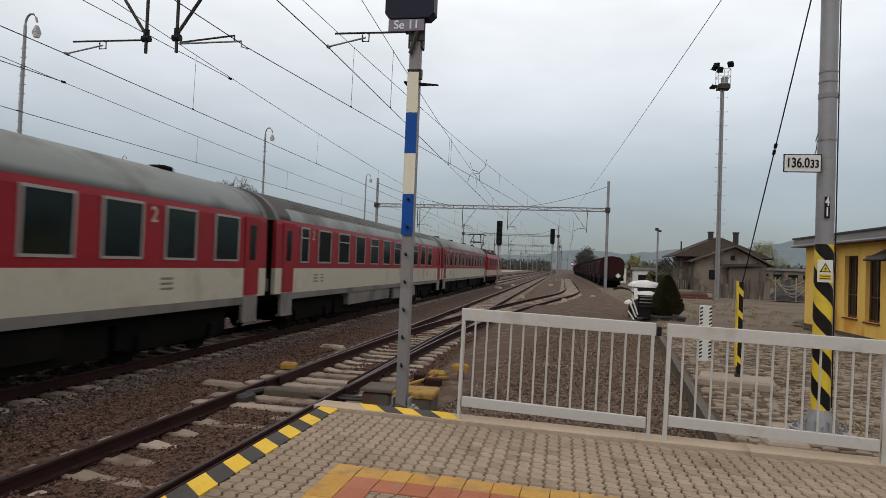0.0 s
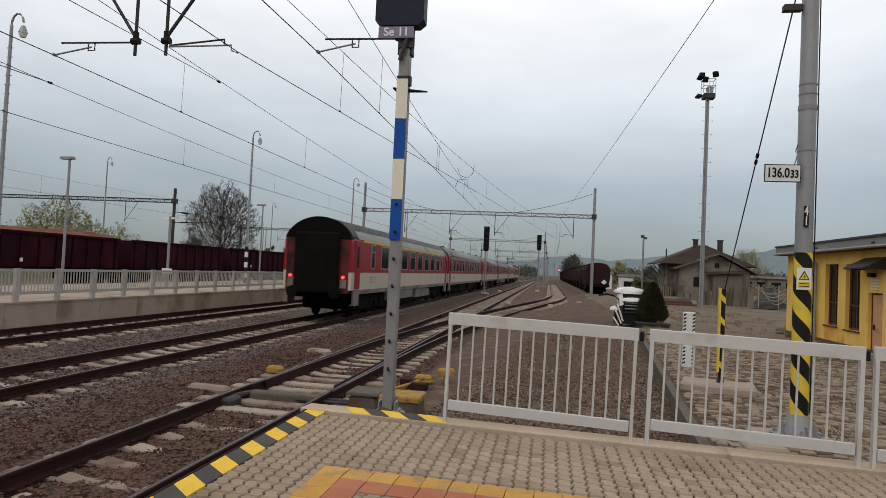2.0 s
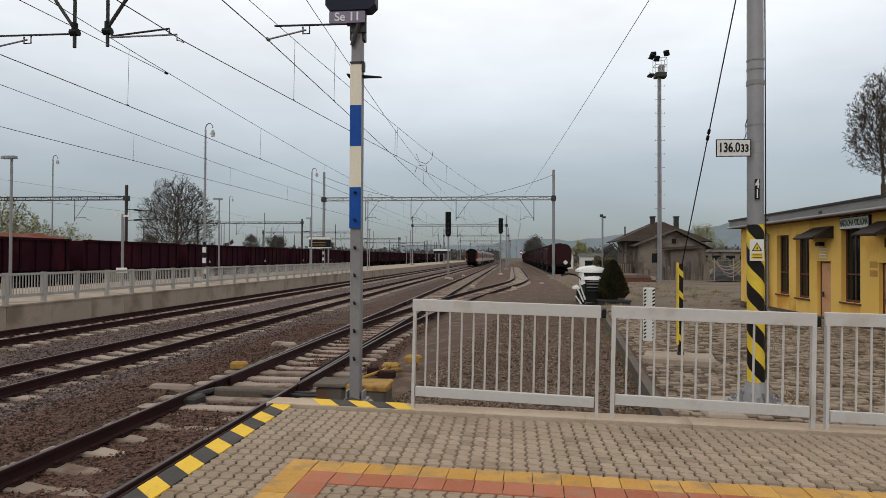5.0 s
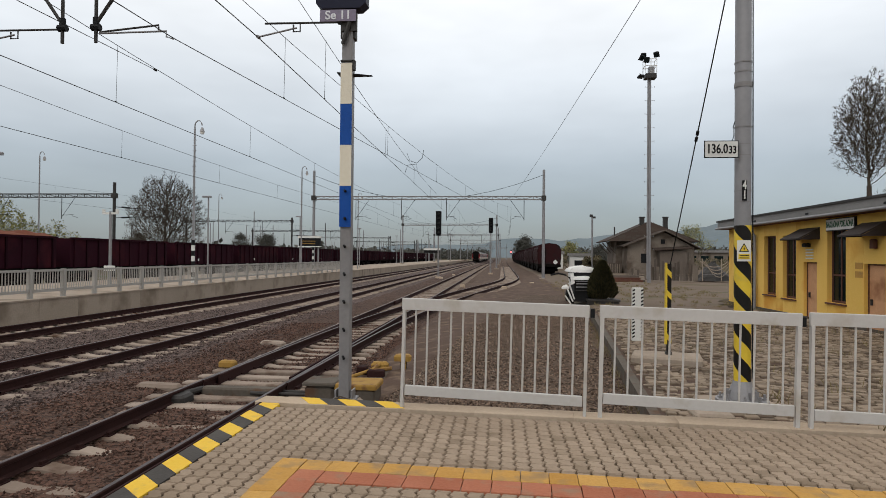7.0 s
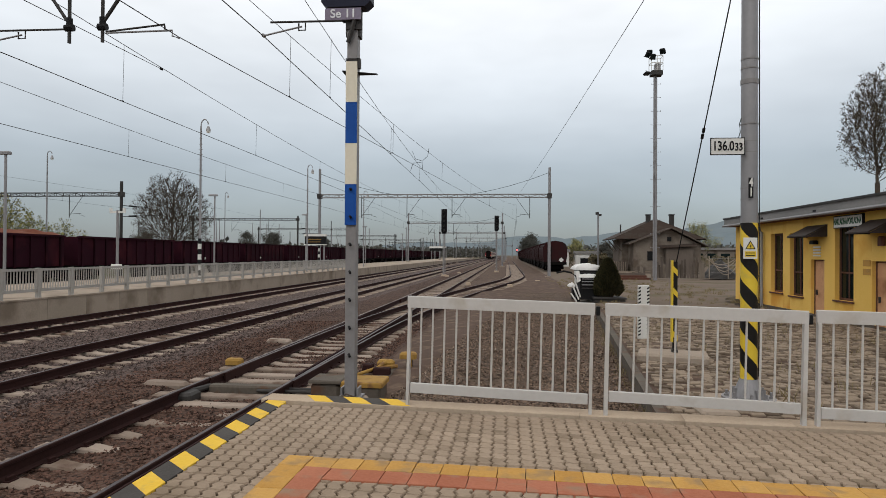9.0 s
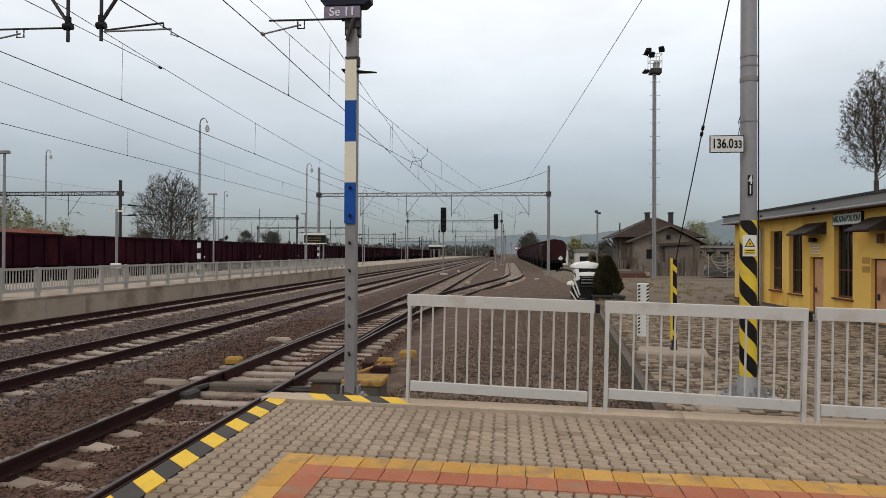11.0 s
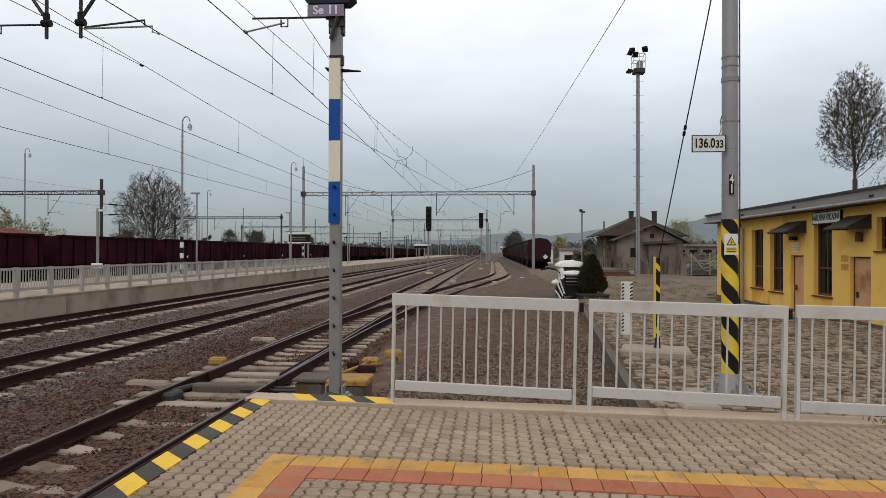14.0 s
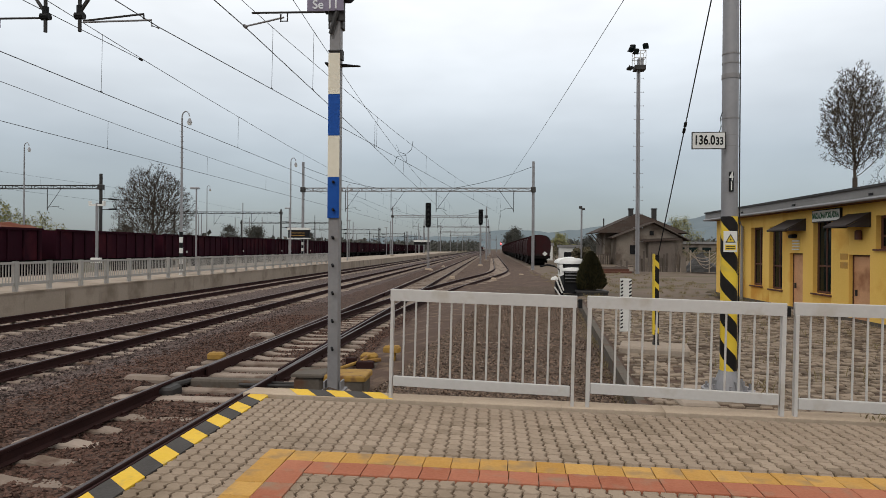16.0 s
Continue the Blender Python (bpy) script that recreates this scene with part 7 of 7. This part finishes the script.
def locomotive():
    c = thing("locomotive", "red electric locomotive with cream band and raised pantograph", "locomotive")
    L = 16.7
    prof = [(1.45, 1.0), (1.45, 3.0), (1.25, 3.45), (-1.25, 3.45), (-1.45, 3.0), (-1.45, 1.0)]
    body = part("body", Shape().along_y(prof, 0.6, L - 0.6), M_RED, c, "red body")
    part("band", Shape().box(-1.46, 1.46, 0.59, L - 0.59, 1.15, 1.75), M_CREAM, c, "cream band")
    for y in (3.2, 5.6, 8.0, 10.4, 12.8):
        for s in (-1, 1):
            part("side_grille", Shape().box(s * 1.45 - 0.02, s * 1.45 + 0.02, y, y + 1.5, 2.2, 2.9), M_DARKSTEEL, body)
    for y in (0.58, L - 0.58):
        part("cab_window", Shape().box(-1.1, 1.1, y - 0.03, y + 0.03, 2.25, 3.0), M_GLASS, body)
    part("roof_equipment", Shape().box(-0.9, 0.9, 2.5, 14.2, 3.45, 3.75, 0.1).box(-0.5, 0.5, 6, 10, 3.75, 4.0, 0.08), M_BLACK, c)
    pan = Shape()
    for e in (-0.5, 0.5):
        pan.tube([(e, 2.4, 3.85), (e * 1.1, 3.5, 4.65), (e * 0.7, 2.5, 5.45)], 0.045, 6)
        pan.tube([(e, 2.6, 3.85), (e * 1.1, 1.5, 4.65), (e * 0.7, 2.5, 5.45)], 0.045, 6)
    pan.tube([(-0.55, 3.5, 4.65), (0.55, 3.5, 4.65)], 0.04, 6).tube([(-0.55, 1.5, 4.65), (0.55, 1.5, 4.65)], 0.04, 6)
    pan.tube([(-0.95, 2.5, 5.36), (-0.7, 2.5, 5.48), (0.7, 2.5, 5.48), (0.95, 2.5, 5.36)], 0.05, 6)
    part("pantograph", pan, M_BLACK, c, "raised diamond pantograph")
    for y in (1.6, 3.4, 5.2, 11.4, 13.4):
        for x in (-0.6, 0.6):
            part("insulator", Shape().tube([(x, y, 3.7), (x, y, 3.98)], 0.11, 8), M_BRWOOD, c)
    pan2 = Shape().tube([(-0.5, 12.0, 3.8), (-0.5, 13.8, 4.0)], 0.04, 6).tube([(0.5, 12.0, 3.8), (0.5, 13.8, 4.0)], 0.04, 6).tube([(-0.8, 13.6, 4.05), (0.8, 13.6, 4.05)], 0.04, 6)
    part("lowered_pantograph", pan2, M_BLACK, c)
    part("underframe", Shape().box(-1.3, 1.3, 0.6, L - 0.6, 0.55, 1.0, 0.04), M_UNDER, c)
    for y in (3.4, L - 3.4):
        bg = part("bogie", Shape().box(-1.15, 1.15, y - 2.0, y + 2.0, 0.45, 0.8), M_UNDER, c)
        for dy in (-1.4, 1.4):
            part("wheelset", Shape().tube([(-0.8, y + dy, 0.6), (0.8, y + dy, 0.6)], 0.6, 18), M_UNDER, bg)
    return c


TRAIN = [coach("first"), coach("plain", False), coach("baggage"), coach("ribbed"), coach("plain"), locomotive()]
SPEED, REAR_AT_2S = 40.4, 23.7


def motions():
    """The train runs along the through track and away from the platform."""
    for i, c in enumerate(TRAIN):
        rows = []
        for t, lag in ((0, 0.55), (0.5, 0.42), (1, 0.1), (1.5, 0.05), (2, 0.0), (3, 0.0), (4, 0.0), (8, 0.0), (12, 0.0), (16, 0.0)):
            rows.append((t, pose(T2, REAR_AT_2S + SPEED * (t - 2.0) - lag + COACH * i, RAIL_Z)))
        walk(c, rows)

# ---- paving pieces of the platform ----
ROW = math.tan(radians(-2.75))


def row_y(x):
    return 4.89 + (x + 1.72) * ROW


def paver_mesh(name, hx, hy, mat_):
    """A zigzag-edged concrete block with chamfered top."""
    z = 0.015
    out = [(-hx, -hy), (-hx * 0.4, -hy + z * 0.25), (hx * 0.3, -hy - z * 0.25), (hx, -hy), (hx + z, -hy * 0.45), (hx - z, hy * 0.35), (hx, hy), (hx * 0.3, hy - z * 0.25), (-hx * 0.4, hy + z * 0.25), (-hx, hy), (-hx - z, hy * 0.35), (-hx + z, -hy * 0.45)]
    n = len(out)
    v = [(x, y, -0.06) for x, y in out] + [(x, y, -0.012) for x, y in out] + [(x - math.copysign(0.0055, x), y - math.copysign(0.0055, y), 0.0) for x, y in out]
    f = [(k * n + i, k * n + (i + 1) % n, (k + 1) * n + (i + 1) % n, (k + 1) * n + i) for k in range(2) for i in range(n)] + [tuple(2 * n + i for i in range(n))]
    return v, f


PV, PF = paver_mesh("paver", 0.0494, 0.0634, M_PAVER)
PAVER = Shape().add(PV, PF).mesh("paver", M_PAVER)
rest = Shape()
rng_p = random.Random(11)
made = 0
PITCH_X, PITCH_Y = 0.1125, 0.1405
for j in range(76):
    for i in range(100):
        x = -2.31 + i * PITCH_X
        y = 6.7405 - j * PITCH_Y + (x + 2.3) * math.tan(radians(-4.4 + 0.13 * min(max(j - 1, 0), 13)))
        if y + 0.07 > end_y(x) - 0.112 or x > 9:
            continue
        ry_ = row_y(x) - y
        in_row = 0.07 < ry_ < 0.39 and x > -1.66
        in_leg = -1.66 < x < -1.38 and y < row_y(x) - 0.08
        if in_row or in_leg:
            continue
        cut = (-0.08 < ry_ < 0.54 and x > -1.79) or (-1.79 < x < -1.24 and y < row_y(x) + 0.08)
        z = -0.009 if cut else rng_p.uniform(-0.003, 0.002)
        m = pose(x, y, z, 0 if cut else rng_p.uniform(-0.5, 0.5), 0 if cut else rng_p.uniform(-0.5, 0.5), SKEW * 0.65 + rng_p.uniform(-0.7, 0.7))
        if made < 300 and -1.2 < x < 2.6 and j > 5:
            part("paver", PAVER, None, platform, at=m)
            made += 1
        elif y > -3.6:
            rest.add([m @ Vector(p) for p in PV], PF)
part("paver_field", rest, M_PAVER, platform, kind="stuff")
tile_shape = [Shape().box(-0.101, 0.101, -0.1142, 0.1142, -0.06, 0.001, 0.003).mesh("tactile_tile", m_) for m_ in (M_YTILE, M_RTILE)]
for i in range(46):
    x = -1.62 + i * 0.207
    for k in range(2):
        if i == 0 and k == 1:
            continue
        part("tactile_tile", tile_shape[k], None, platform, at=pose(x, row_y(x) - 0.115 - 0.23 * k, rng_p.uniform(-0.003, 0.003), 0, 0, -2.75 + rng_p.uniform(-0.6, 0.6)), label=("ochre yellow tactile tile", "brick red tactile tile")[k])
for j in range(34):
    for k in range(2):
        if j == 0 and k == 1:
            continue
        y = row_y(-1.62) - 0.345 - 0.23 * (j - (1 if k == 1 else 0)) - (0.23 if k == 1 else 0)
        part("tactile_tile", tile_shape[k], None, platform, at=pose(-1.62 + 0.206 * k, y, rng_p.uniform(-0.003, 0.003), 0, 0, rng_p.uniform(-0.6, 0.6)), label=("ochre yellow tactile tile", "brick red tactile tile")[k])

# ---- cobbled yard ----
yard = thing("cobbled_yard", "uneven grey granite setts with sandy joints", "cobblestones")
part("bedding", Shape().add([(kerb_x(7.2) + 0.1, 7.2, -0.31), (9.6, 7.2, -0.31), (9.6, 24.5, -0.31), (kerb_x(24) + 0.1, 24.5, -0.31)], [(0, 1, 2, 3)]), M_EARTH, yard)
setts = Shape()
SV = Shape().box(-0.5, 0.5, -0.5, 0.5, -0.5, 0.5, 0.09)
sett_mesh = [Shape().add([(p[0] * a, p[1] * b, p[2] * 0.1) for p in SV.v], SV.f).mesh("sett", M_COBBLE) for a, b in ((0.16, 0.1), (0.125, 0.11), (0.18, 0.105))]
count = 0
y = 7.35
while y < 24.3:
    x = kerb_x(y) + 0.24 + rng_p.uniform(0, 0.1)
    while x < 9.5:
        w = rng_p.choice((0, 1, 2))
        a, b = ((0.16, 0.1), (0.125, 0.11), (0.18, 0.105))[w]
        z = -0.335 + 0.02 * noise.noise((x * 0.8, y * 0.8, 7)) + rng_p.uniform(-0.016, 0.014)
        if rng_p.random() > 0.06 + 0.25 * max(0, noise.noise((x * 0.5, y * 0.5, 1))):
            m = pose(x, y + rng_p.uniform(-0.015, 0.015), z, rng_p.uniform(-6, 6), rng_p.uniform(-5, 5), rng_p.uniform(-6, 6))
            if count < 300 and 2.6 < x < 6.5:
                part("sett", sett_mesh[w], None, yard, at=m)
                count += 1
            elif y < 18 or rng_p.random() < 0.8:
                k = rng_p.uniform(0.9, 1.05)
                setts.add([m @ Vector((p[0] * a * k, p[1] * b, p[2] * 0.1)) for p in SV.v], SV.f)
        x += a + rng_p.uniform(0.004, 0.03)
    y += 0.122
part("sett_field", setts, M_COBBLE, yard, kind="stuff")

motions()
